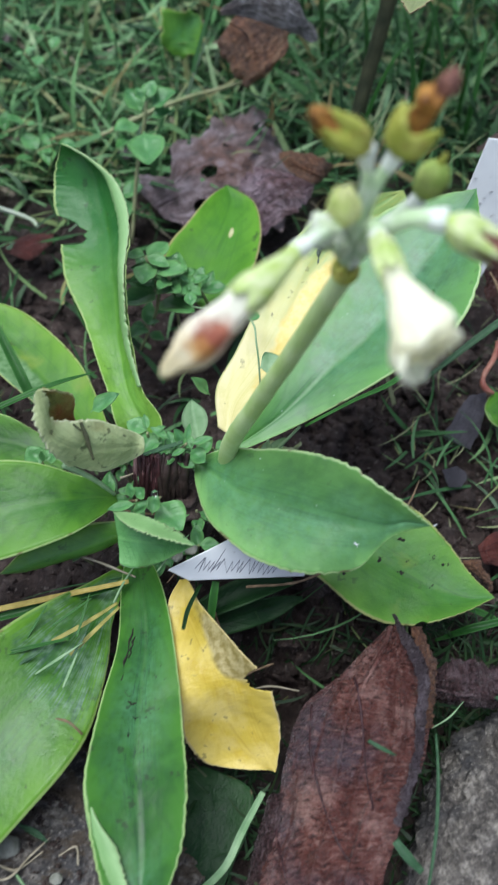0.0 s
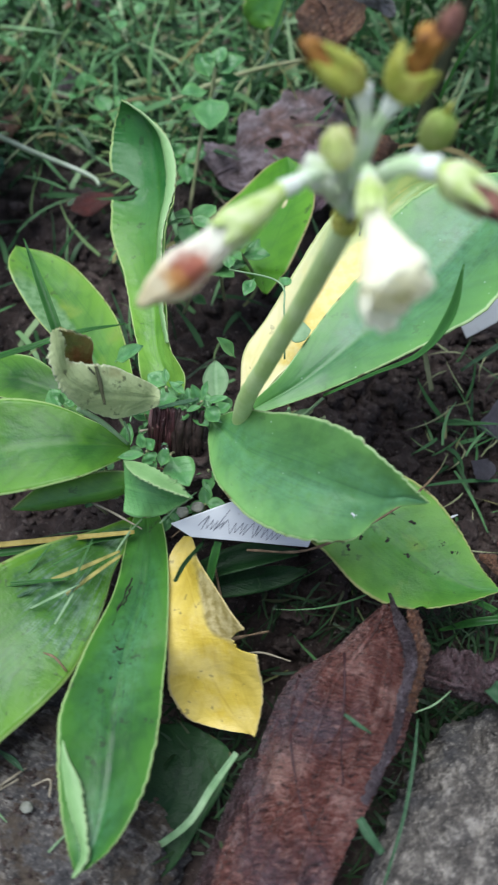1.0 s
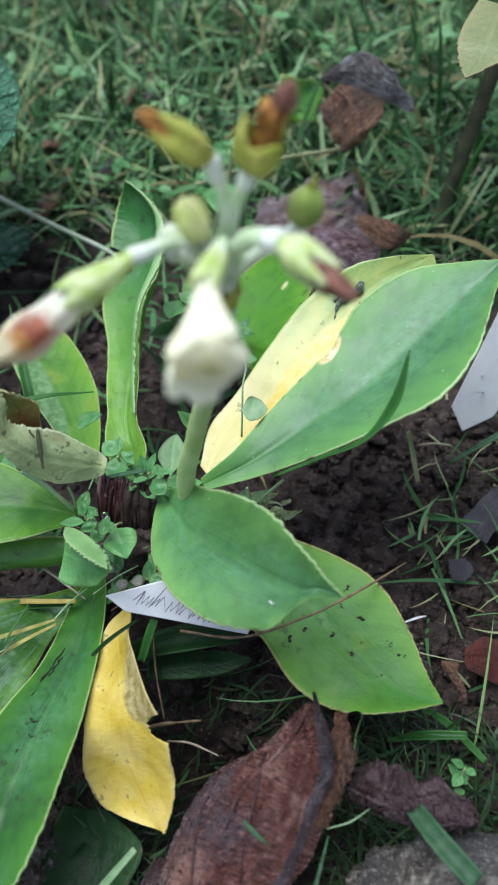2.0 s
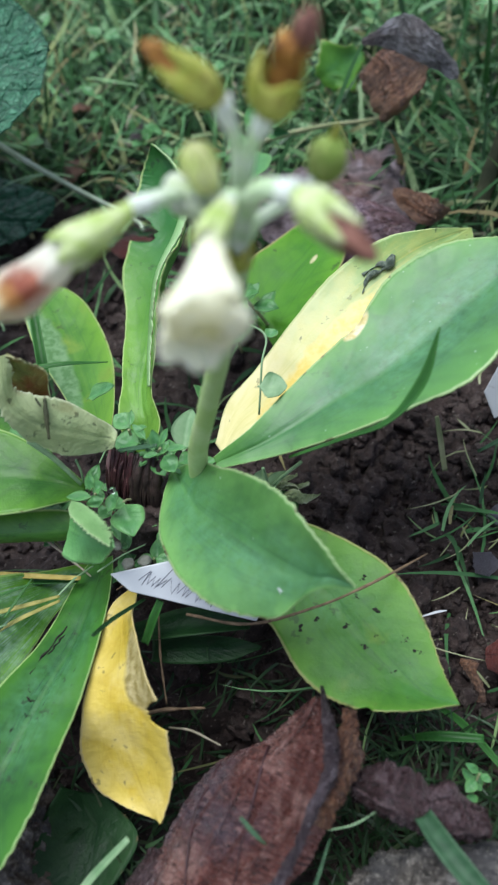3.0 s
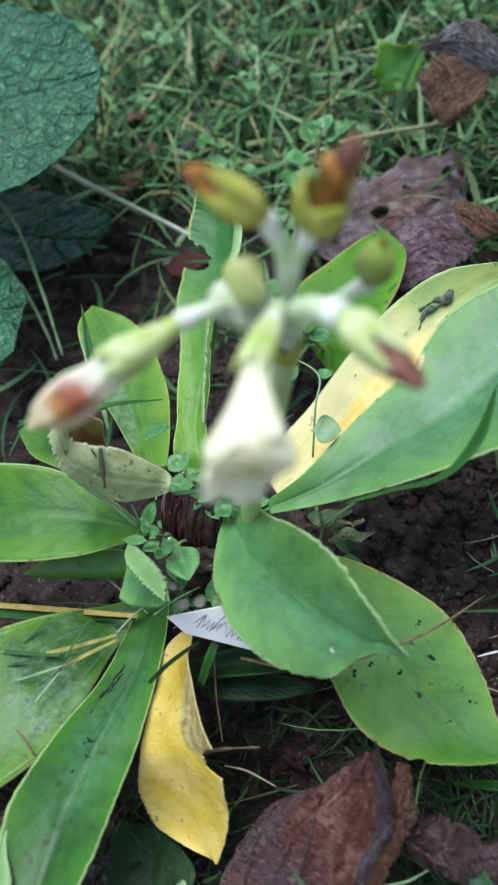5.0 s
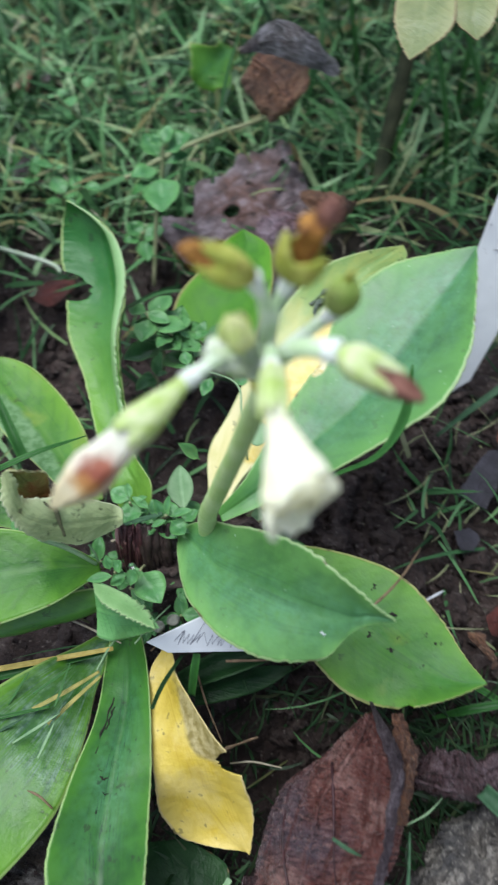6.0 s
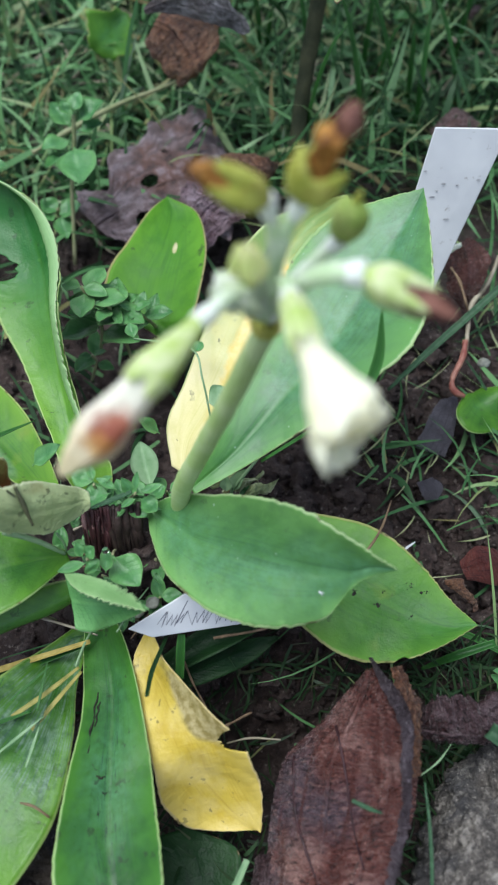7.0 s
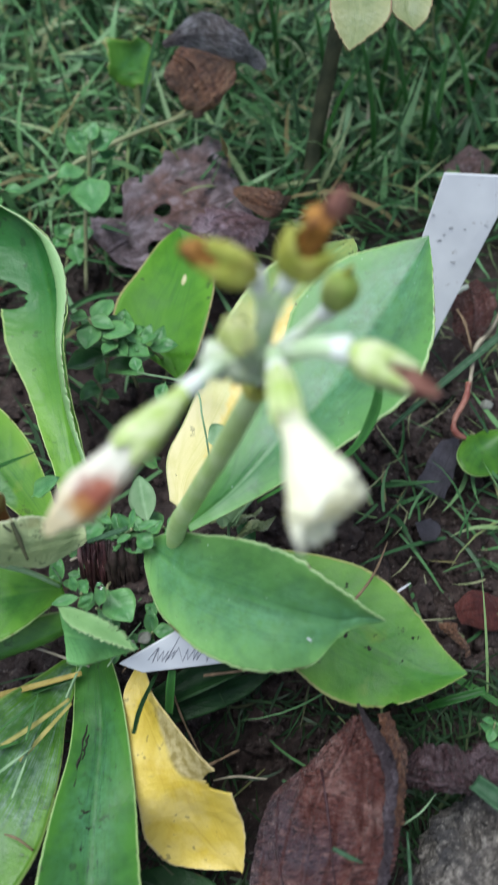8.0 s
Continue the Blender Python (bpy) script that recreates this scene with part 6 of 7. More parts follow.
twig([(-0.0002, 0.0507, 0.0180), (0.0062, 0.0512, 0.0200), (0.0141, 0.0504, 0.0180)], 0.0003, "pale dry stalk on the soil", STRAW_PALE)
twig([(0.1020, 0.1940, 0.0340), (0.0970, 0.1860, 0.0300), (0.0910, 0.1800, 0.0270), (0.0890, 0.1740, 0.0250), (0.0870, 0.1650, 0.0230)], 0.0008, "tan upper part of a bent leaf stalk lying on the soil", STRAW_PALE, "leaf_stalk")
twig([(0.0870, 0.1680, 0.0240), (0.0850, 0.1620, 0.0230), (0.0810, 0.1560, 0.0220), (0.0800, 0.1530, 0.0210), (0.0810, 0.1510, 0.0200), (0.0840, 0.1500, 0.0190)], 0.0011, "bent pink leaf stalk lying on the soil", PINK_STEM, "leaf_stalk")
twig([(0.0850, 0.1910, 0.0340), (0.0870, 0.1860, 0.0330), (0.0880, 0.1790, 0.0310), (0.0890, 0.1770, 0.0280)], 0.0005, "thin pale stalk along a brown dead leaf", TWIG)
twig([(0.0830, 0.2010, 0.0200), (0.0850, 0.2010, 0.0260), (0.0880, 0.2010, 0.0310), (0.0910, 0.2010, 0.0330)], 0.0012, "pale bent stalk at the foot of the label", MEALY, "leaf_stalk")
twig([(-0.1617, 0.2136, 0.0550), (-0.1438, 0.2034, 0.0450), (-0.1287, 0.1868, 0.0320), (-0.1093, 0.1629, 0.0220)], 0.0007, "thin pale plant stalk", WEED_GREY, "leaf_stalk")
twig([(-0.1516, 0.1912, 0.0400), (-0.1346, 0.1832, 0.0340), (-0.1220, 0.1725, 0.0240), (-0.1135, 0.1629, 0.0180)], 0.0007, "thin pale plant stalk", WEED_GREY, "leaf_stalk")
twig([(-0.0604, 0.2706, 0.0280), (-0.0333, 0.2875, 0.0300), (-0.0002, 0.3059, 0.0280)], 0.0011, "pale dry grass stem on the lawn", WEED_STEM)

# ---- chips, scraps and crumbs on the soil ----
SCRAP = "dark scrap of dead leaf on the soil"
fallen("bark_chip", [(80.0, 152.5, 14.5, 3.1, 9, 9), (78.0, 147.0, 14.0, 4.1, -14, 0), (74.0, 140.0, 13.0, 5.1, -11, 0), (71.5, 135.0, 10.5, 4.9, -24, -6)], SLATE, "dark purple-grey bark chip lying on the soil", cup=-0.05, thick=1.2, wave=0.8, seed=51, nu=60, nv=30, crepe=0.25, lobes=0.12, wrinkle=0.3)
fallen("bark_chip", [(67.5, 125.5, 10.5, 2.6, 11, 11), (69.5, 122.0, 10.5, 3.7, 16, 8), (69.0, 119.0, 9.0, 2.0, 0, 0)], SLATE, "small dark bark chip on the soil", thick=0.9, seed=52, nu=40, nv=20, crepe=0.25, lobes=0.2)
fallen("dead_leaf", [(90.0, 202.0, 32.0, 4.9, 27, 24), (90.5, 191.0, 34.0, 8.4, -20, 46), (90.5, 186.5, 30.0, 7.6, -18, 52), (91.5, 184.5, 24.0, 4.5, -45, 62), (92.0, 184.0, 18.5, 0.5, 0, 90)], BROWN, "brown folded dead leaf at the foot of the plant label", cup=-0.08, wave=1.0, wrinkle=0.08, lobes=0.15, ridges=(0.2,), seed=53, nu=90, nv=40)
fallen("dead_leaf", [(*[c * 1000 for c in (-0.0959, 0.2218, 0.0140)], 2, -80, 0), (*[c * 1000 for c in (-0.0857, 0.2194, 0.0180)], 6, -80, -15), (*[c * 1000 for c in (-0.0771, 0.2259, 0.0160)], 2, -75, 0)], REDDISH, "dark red scrap of dead leaf", cup=-0.4, wave=1.6, wrinkle=0.7, seed=54)
fallen("dead_leaf", [(*[c * 1000 for c in (0.0736, 0.0947, 0.0100)], 3, -80, 0), (*[c * 1000 for c in (0.0794, 0.0945, 0.0140)], 6, -80, -10), (*[c * 1000 for c in (0.0888, 0.0935, 0.0120)], 5, -80, 0)], REDDISH, "red dead leaf on the soil", cup=-0.2, wave=1.0, wrinkle=0.4, seed=55)
fallen("dead_leaf", [(*[c * 1000 for c in (0.0682, 0.0901, 0.0120)], 2, -60, 10), (*[c * 1000 for c in (0.0721, 0.0851, 0.0160)], 4, -70, -20), (*[c * 1000 for c in (0.0749, 0.0827, 0.0120)], 1, -70, 0)], RUSSET, "small russet scrap of dead leaf", cup=-0.5, wave=1.4, wrinkle=0.6, seed=56)
rng = random.Random(5)
for k in range(26):
    x, y = rng.uniform(-0.2, 0.2), rng.uniform(0.26, 0.46)
    h, sz, z = rng.uniform(0, 360), rng.uniform(3, 8), relief(x, y) * 1000 + rng.uniform(6, 16)
    dx, dy = math.cos(radians(h + 90)) * sz * 1.6, math.sin(radians(h + 90)) * sz * 1.6
    fallen("dead_leaf", [(x * 1000 - dx, y * 1000 - dy, z, sz * 0.3, h, 0), (x * 1000, y * 1000, z + 3, sz, h, rng.uniform(-25, 25)), (x * 1000 + dx, y * 1000 + dy, z, sz * 0.2, h, 0)], rng.choice([MAUVE, BROWN_GREY, RUSSET, BROWN_GREY]), SCRAP.replace("soil", "lawn"), cup=-0.3, wave=1.5, wrinkle=0.5, seed=60 + k, nu=20, nv=12, lobes=0.3)["group"] = "dead leaf scraps on the lawn"


def crumbs(name, count, area, size, material, label, seed, flat=0.7, detail=3):
    """Loose clods, all in one mesh."""
    rng = np.random.default_rng(seed)
    ball = bmesh.new()
    bmesh.ops.create_icosphere(ball, subdivisions=detail, radius=1)
    unit = [v.co.copy() for v in ball.verts]
    tris = [tuple(v.index for v in f.verts) for f in ball.faces]
    ball.free()
    verts, faces = [], []
    for k in range(count):
        x, y = rng.uniform(area[0], area[1]), rng.uniform(area[2], area[3])
        s = size[0] + (size[1] - size[0]) * rng.random() ** 3
        z, base = relief(x, y) + s * 0.3, len(verts)
        sx, sy = rng.uniform(0.7, 1.4), rng.uniform(0.7, 1.4)
        for u in unit:
            q = s * (1 + 0.7 * noise3(u, 1.5, k * 0.37) + 0.45 * noise3(u, 3.4, k * 0.37) + 0.2 * noise3(u, 7.0, k * 0.37))
            verts.append((x + u.x * q * sx, y + u.y * q * sy, z + u.z * q * flat))
        faces += [tuple(i + base for i in t) for t in tris]
    data = bpy.data.meshes.new(name)
    data.from_pydata(verts, [], faces)
    return tagged(mesh_object(name, data, material), label, "soil", kind="stuff")


crumbs("soil_clods", 1300, (0.005, 0.16, 0.06, 0.19), (0.0005, 0.0046), SOIL, "crumbly dark brown soil clods", 1)
crumbs("soil_clods", 900, (-0.18, 0.01, 0.07, 0.26), (0.0005, 0.0036), SOIL, "crumbly dark brown soil clods", 2)
crumbs("soil_clods", 300, (-0.06, 0.12, 0.02, 0.09), (0.0007, 0.004), SOIL, "crumbly dark brown soil clods", 3)
crumbs("soil_crumbs", 4600, (0.015, 0.14, 0.055, 0.19), (0.0003, 0.0016), SOIL, "fine loose crumbs of soil", 6, 0.8, 2)
crumbs("soil_crumbs", 1600, (-0.16, 0.01, 0.09, 0.26), (0.0003, 0.0014), SOIL, "fine loose crumbs of soil", 7, 0.8, 2)
blade([(0.0547, 0.1016, 0.0090), (0.0586, 0.1037, 0.0100), (0.0613, 0.1055, 0.0090)], [0.15, 0.35, 0.15], "small white fleck lying on the soil", TAG, (0, 0), "debris", "white_fleck")
blade([(0.0466, 0.1621, 0.0220), (0.0491, 0.1592, 0.0140), (0.0523, 0.1535, 0.0060)], [0.7, 0.9, 0.8], "short withered grass stem standing in the soil", WEED_STEM)
twig([(-0.0482, 0.0388, 0.0400), (-0.0445, 0.0376, 0.0415), (-0.0414, 0.0352, 0.0390)], 0.0003, "thin dark wisp of dry stem on a leaf")
twig([(0.0460, 0.0370, 0.0370), (0.0508, 0.0397, 0.0370), (0.0546, 0.0433, 0.0380)], 0.0002, "thin pale dry stalk between dead leaf and stone", WEED_GREY)
twig([(-0.0417, 0.1022, 0.0780), (-0.0403, 0.0988, 0.0760), (-0.0389, 0.0949, 0.0720)], 0.0005, "short dark stick lying on the dying leaf", BARK)
husk = tagged(thing("weed", (0.0071, 0.1198, 0.0300)), "small withered weed with dry husks beside the leaves", "weed")
tube("stem", [(0.0056, 0.1130, 0.0240), (0.0065, 0.1175, 0.0320), (0.0056, 0.1181, 0.0420)], [0.0005] * 3, WEED_GREY, husk, sides=6)
tube("stem", [(0.0065, 0.1175, 0.0320), (0.0111, 0.1200, 0.0380), (0.0153, 0.1228, 0.0420)], [0.0005] * 3, WEED_GREY, husk, sides=6)
ovate("leaf", (0.0065, 0.1175, 0.0320), (0.0107, 0.1212, 0.0380), 0.004, WEED_GREY, husk, cup=0.6)
ovate("leaf", (0.0083, 0.1224, 0.0260), (0.0142, 0.1170, 0.0200), 0.006, WEED, husk, cup=0.4)
ovate("leaf", (0.0113, 0.1131, 0.0200), (0.0188, 0.1158, 0.0180), 0.006, WEED, husk, cup=0.2)
ovate("leaf", (0.0056, 0.1181, 0.0420), (0.0052, 0.1147, 0.0380), 0.0035, WEED_GREY, husk, cup=0.6)


# ---- lawn: many short blades, one object ----
def lawn(name, count, area, length, label, seed, lean=(0.4, 1.4), width=(0.0005, 0.0014), gap=0.25, material=GRASS):
    rng = np.random.default_rng(seed)
    verts, faces = [], []
    x0, x1, y0, y1 = area
    for _ in range(count):
        x, y = rng.uniform(x0, x1), rng.uniform(y0, y1)
        if noise.noise(Vector((x * 26, y * 26, seed))) < rng.uniform(-0.7, gap):
            continue
        ln, w = rng.uniform(*length), rng.uniform(*width)
        az, tilt, bend = rng.uniform(0, 2 * math.pi), rng.uniform(*lean), rng.uniform(-0.3, 1.1)
        tw = rng.uniform(-0.9, 0.9)
        p = np.array([x, y, relief(x, y) + rng.uniform(-0.002, 0.012)])
        base = len(verts)
        curl = rng.uniform(-1.0, 1.0)
        for k in range(6):
            s = k / 5
            t, a = tilt + bend * s, az + curl * s
            d = (math.cos(a), math.sin(a))
            side = np.array([-d[1] * math.cos(tw), d[0] * math.cos(tw), math.sin(tw)]) * w * (1 - s ** 2.2) * (0.65 + 0.35 * min(1, 4 * s))
            verts += [tuple(p - side), tuple(p + side)]
            p = p + np.array([d[0] * math.sin(t), d[1] * math.sin(t), math.cos(t)]) * ln / 5
            p[2] = max(p[2], relief(p[0], p[1]) + 0.0015)
        faces += [(base + 2 * k, base + 2 * k + 1, base + 2 * k + 3, base + 2 * k + 2) for k in range(5)]
    data = bpy.data.meshes.new(name)
    data.from_pydata(verts, [], faces)
    return tagged(mesh_object(name, data, material), label, "grass", kind="stuff")


# clippings stuck to the wet leaf at the front
rng = random.Random(8)
for k in range(7):
    px, py, a = rng.uniform(-50, -38), rng.uniform(50, 67), rng.uniform(0.5, 1.7)
    px -= 8 * (k % 2)
    ln = rng.uniform(0.003, 0.0075)
    dx, dy = math.cos(a) * ln, math.sin(a) * ln
    p = Vector((px * MM, py * MM, 0.0395))
    blade([p - Vector((dx, dy, 0.0004)), p, p + Vector((dx, dy, 0.0004))], [0.2, 0.36, 0.1], "grass clipping stuck to a wet leaf", rng.choice((BLADE, DULL_BLADE, WEED_GREY)))

lawn("lawn_grass", 10500, (-0.36, 0.36, 0.262, 0.72), (0.012, 0.040), "tangled short green lawn grass with dry bits", 1, (0.3, 1.4), (0.0006, 0.0021))
lawn("lawn_grass", 1000, (-0.30, 0.30, 0.25, 0.60), (0.03, 0.065), "longer loose lawn grass blades", 5, (0.2, 1.3), (0.0008, 0.0019))
lawn("sparse_grass", 380, (0.06, 0.26, 0.078, 0.27), (0.012, 0.04), "thin grass and dry stalks over the soil", 2, (0.8, 1.5), (0.0002, 0.0007))
lawn("sparse_grass", 420, (-0.26, 0.02, 0.14, 0.26), (0.012, 0.035), "thin grass among the weeds", 3, (0.8, 1.5))
lawn("sparse_grass", 60, (-0.05, 0.12, 0.03, 0.085), (0.015, 0.04), "a few thin grass blades in the shade of the leaves", 4, (0.9, 1.5), (0.0002, 0.0006))

lawn("sparse_grass", 280, (0.082, 0.20, 0.10, 0.27), (0.012, 0.036), "loose green grass blades along the edge of the soil", 14, (0.7, 1.5), (0.0004, 0.0011), 0.1)
lawn("dry_stalks", 150, (0.055, 0.16, 0.085, 0.21), (0.006, 0.022), "thin pale dry stalks scattered over the soil", 17, (1.2, 1.55), (0.0002, 0.0005), -0.3, WEED_STEM)
lawn("shade_toned_grass", 1100, (0.05, 0.15, 0.02, 0.078), (0.006, 0.020), "tangled short grass beside the stone, darkened to stand for shade", 6, (0.5, 1.5), (0.0002, 0.0006), -0.2, SHADE_TONED_GRASS)
lawn("shade_toned_grass", 900, (-0.03, 0.06, 0.00, 0.080), (0.006, 0.015), "tangled short grass under the leaves, darkened to stand for shade", 7, (0.5, 1.5), (0.0002, 0.0006), -0.2, SHADE_TONED_GRASS)


# ---- specks of dirt stuck to the leaves ----
def specks(leaf, spots, size, label, seed, material=DIRT, stretch=1.0, name="dirt_specks", flat=0.3, loose=1.8):
    """Small clusters of crumbs lying on a leaf, all in one mesh."""
    rng = random.Random(seed)
    tree = BVHTree.FromPolygons([leaf.matrix_world @ v.co if leaf.parent is None else v.co for v in leaf.data.vertices], [tuple(q.vertices) for q in leaf.data.polygons])
    bm = bmesh.new()
    for s in spots:
        for k in range(rng.randint(3, 7)):
            spread = size * (0.0 if k == 0 else loose)
            at = Vector((s[0] + rng.uniform(-spread, spread), s[1] + rng.uniform(-spread, spread) * stretch, 0.2))
            hit = tree.ray_cast(at, Vector((0, 0, -1)))[0]
            if hit is None:
                continue
            r = size * rng.choice((0.3, 0.4, 0.5, 0.9))
            lump = bmesh.ops.create_icosphere(bm, subdivisions=2, radius=1)["verts"]
            for v in lump:
                q = r * (1 + 0.9 * noise3(v.co, 1.6, seed + k))
                v.co = hit + Vector((v.co.x * q, v.co.y * q * stretch, v.co.z * q * flat))
    return tagged(part(name, bm, material, None, label), label, "dirt", kind="stuff")


specks(speckled, [(0.0306, 0.0844, 0.0340), (0.0267, 0.0807, 0.0340), (0.0380, 0.0842, 0.0340), (0.0443, 0.0897, 0.0340), (0.0453, 0.0838, 0.0340), (0.0433, 0.0806, 0.0340), (0.0525, 0.0844, 0.0340), (0.0518, 0.0765, 0.0340), (0.0561, 0.0825, 0.0340), (0.0622, 0.0808, 0.0340), (0.0383, 0.0922, 0.0340), (0.0391, 0.0972, 0.0340)], 0.00048, "black specks of dirt stuck to a leaf", 1)
tree = BVHTree.FromPolygons([v.co for v in dirty.data.vertices], [tuple(q.vertices) for q in dirty.data.polygons])
for k, line in enumerate(([(-0.0318, 0.0640), (-0.0322, 0.0608), (-0.0324, 0.0583), (-0.0328, 0.0545), (-0.0330, 0.0520), (-0.0329, 0.0488)], [(-0.0312, 0.0615), (-0.0316, 0.0585), (-0.0319, 0.0552)], [(-0.0318, 0.0462), (-0.0312, 0.0450), (-0.0300, 0.0446)], [(-0.0308, 0.0436), (-0.0300, 0.0428), (-0.0290, 0.0432)], [(-0.0296, 0.0400), (-0.0290, 0.0392), (-0.0282, 0.0396)])):
    rows = []
    for i in range(9):
        q = spline(line, i / 8)
        hit = tree.ray_cast(Vector((q[0] + 0.0002 * math.sin(i * 2.1 + k), q[1], 0.2)), Vector((0, 0, -1)))[0]
        if hit is not None:
            rows.append(tuple(hit))
    if len(rows) > 3:
        streak = tube("dirt_streak", rows, [0.00005] + [0.00010 + 0.00012 * (i % 3 == 1) for i in range(len(rows) - 2)] + [0.00004], DIRT, None, "", sides=6, steps=40, rough=0.0003)
        tagged(streak, "streak of wet dirt along a leaf", "dirt", kind="stuff")
specks(dirty, [(-0.0257, 0.0170, 0.0380), (-0.0300, 0.0350, 0.0380)], 0.0003, "black specks of wet dirt on a leaf", 2)
specks(toothed, [(0.0260, 0.0740, 0.0660)], 0.00035, "tiny white flecks on a leaf", 3, TAG, 1.0, "white_flecks")
lawn("grass_tuft", 20, (0.052, 0.066, 0.126, 0.142), (0.009, 0.020), "small tuft of fresh grass in the soil", 8, (0.9, 1.5), (0.0004, 0.0009), -0.7)
lawn("grass_tuft", 36, (0.086, 0.118, 0.118, 0.150), (0.010, 0.024), "small tuft of fresh grass by the bark chips", 9, (0.9, 1.5), (0.0004, 0.0010), -0.7)
rng = random.Random(31)
specks(low_stone, [(rng.uniform(-0.10, -0.015), rng.uniform(-0.03, 0.03), 0.0) for k in range(220)], 0.0007, "crumbs of soil scattered over the low stone", 4, SOIL, 1.0, "soil_crumbs", 0.8)
# shrivelled wisp of debris on the pale leaf
wisp = tagged(thing("debris_wisp", (0.0206, 0.1761, 0.0660)), "grey-green shrivelled wisp of debris on the pale leaf", "debris")
tree = BVHTree.FromPolygons([v.co for v in pale.data.vertices], [tuple(q.vertices) for q in pale.data.polygons])
for line, r in (([(0.0209, 0.1676, 0.0720), (0.0215, 0.1707, 0.0720), (0.0226, 0.1731, 0.0720), (0.0246, 0.1738, 0.0720), (0.0267, 0.1759, 0.0720), (0.0273, 0.1779, 0.0720)], 0.0006), ([(0.0199, 0.1721, 0.0720), (0.0218, 0.1739, 0.0720), (0.0239, 0.1751, 0.0720), (0.0266, 0.1750, 0.0720)], 0.0006)):
    rows = []
    for q in line:
        hit = tree.ray_cast(Vector((q[0], q[1], 0.2)), Vector((0, 0, -1)))[0]
        if hit is not None:
            rows.append(tuple(hit + Vector((0, 0, 0.0004))))
    if len(rows) > 2:
        tube("curled_strand", rows, [r * 0.5] + [r * (0.7 + 0.8 * (k % 2)) for k in range(len(rows) - 2)] + [r * 1.2], GREY_DIRT, wisp, sides=12, steps=60, rough=0.0016)

# raised veins of the wet dead leaf
tree = BVHTree.FromPolygons([v.co for v in wet_blade.data.vertices], [tuple(q.vertices) for q in wet_blade.data.polygons])
for line in ([(0.0170, 0.0451, 0.0340), (0.0159, 0.0335, 0.0330), (0.0175, 0.0234, 0.0330), (0.0219, 0.0109, 0.0350), (0.0283, 0.0021, 0.0370)],
             [(0.0070, 0.0152, 0.0270), (0.0080, 0.0088, 0.0270), (0.0099, 0.0013, 0.0270), (0.0137, -0.0071, 0.0270)],
             [(0.0280, 0.0505, 0.0400), (0.0286, 0.0390, 0.0400), (0.0288, 0.0285, 0.0390), (0.0301, 0.0187, 0.0380)]):
    rows = []
    for k in range(13):
        q = spline(line, k / 12)
        hit = tree.ray_cast(Vector((q[0], q[1], 0.2)), Vector((0, 0, -1)))[0]
        if hit is not None:
            rows.append(tuple(hit + Vector((0, 0, 0.0001))))
    if len(rows) > 4:
        tube("vein", rows, [0.0004 - 0.0002 * k / len(rows) for k in range(len(rows))], VEIN, big_dead, "dark red vein", sides=6, steps=50, rough=0.0002)
weed([(0.0765, 0.0544, 0.0140), (0.0749, 0.0579, 0.0200), (0.0754, 0.0610, 0.0240)], 4, 0.0045, 90, "tiny green weed sprig beside the stone", r=0.0003)
blade([(-0.0300, 0.1050, 0.0560), (-0.0240, 0.1060, 0.0580), (-0.0180, 0.1070, 0.0600)], [0.3, 0.7, 0.5], "short blue-green grass blade by the crown", DULL_BLADE)

# ---- dry litter on the low stone, pebbles and a drop of water ----
LITTER = "pale dry stalk lying on the low stone"
twig([(-0.0770, 0.0030, 0.0240), (-0.0690, -0.0020, 0.0240), (-0.0590, -0.0080, 0.0240)], 0.0010, "thick pale stick lying on the low stone", STRAW_PALE)
twig([(-0.0330, 0.0020, 0.0240), (-0.0360, -0.0010, 0.0250), (-0.0390, -0.0050, 0.0250)], 0.0004, LITTER, WEED_GREY)
twig([(-0.0570, 0.0050, 0.0250), (-0.0540, 0.0020, 0.0250), (-0.0510, -0.0000, 0.0250)], 0.0003, LITTER, WEED_GREY)
twig([(-0.0680, 0.0060, 0.0250), (-0.0620, 0.0070, 0.0260), (-0.0570, 0.0060, 0.0250), (-0.0510, 0.0100, 0.0250)], 0.0003, LITTER, STRAW_PALE)
twig([(-0.0670, 0.0050, 0.0250), (-0.0590, 0.0040, 0.0260), (-0.0540, 0.0090, 0.0250), (-0.0500, 0.0130, 0.0240)], 0.0003, LITTER, STRAW_PALE)
twig([(-0.0470, 0.0090, 0.0250), (-0.0430, 0.0110, 0.0250), (-0.0420, 0.0070, 0.0250)], 0.0003, LITTER, STRAW_PALE)
twig([(-0.0640, 0.0010, 0.0250), (-0.0640, -0.0040, 0.0250), (-0.0650, -0.0090, 0.0250)], 0.0004, LITTER, STRAW_PALE)
blade([(-0.0580, 0.0160, 0.0260), (-0.0530, 0.0140, 0.0270), (-0.0500, 0.0120, 0.0260)], [0.3, 0.8, 0.2], "limp grass blade on the low stone", DULL_BLADE)


def pebble(at, r, seed, label):
    bm = bmesh.new()
    bmesh.ops.create_icosphere(bm, subdivisions=3, radius=1)
    for v in bm.verts:
        k = r * (1 + 0.25 * noise3(v.co, 1.4, seed) + 0.06 * noise3(v.co, 4.0, seed))
        v.co = Vector((v.co.x * k * 1.15, v.co.y * k, v.co.z * k * 0.7))
    ob = part("pebble", bm, PEBBLE, None, label)
    ob.location = at
    return tagged(ob, label, "pebble", "pale pebbles")


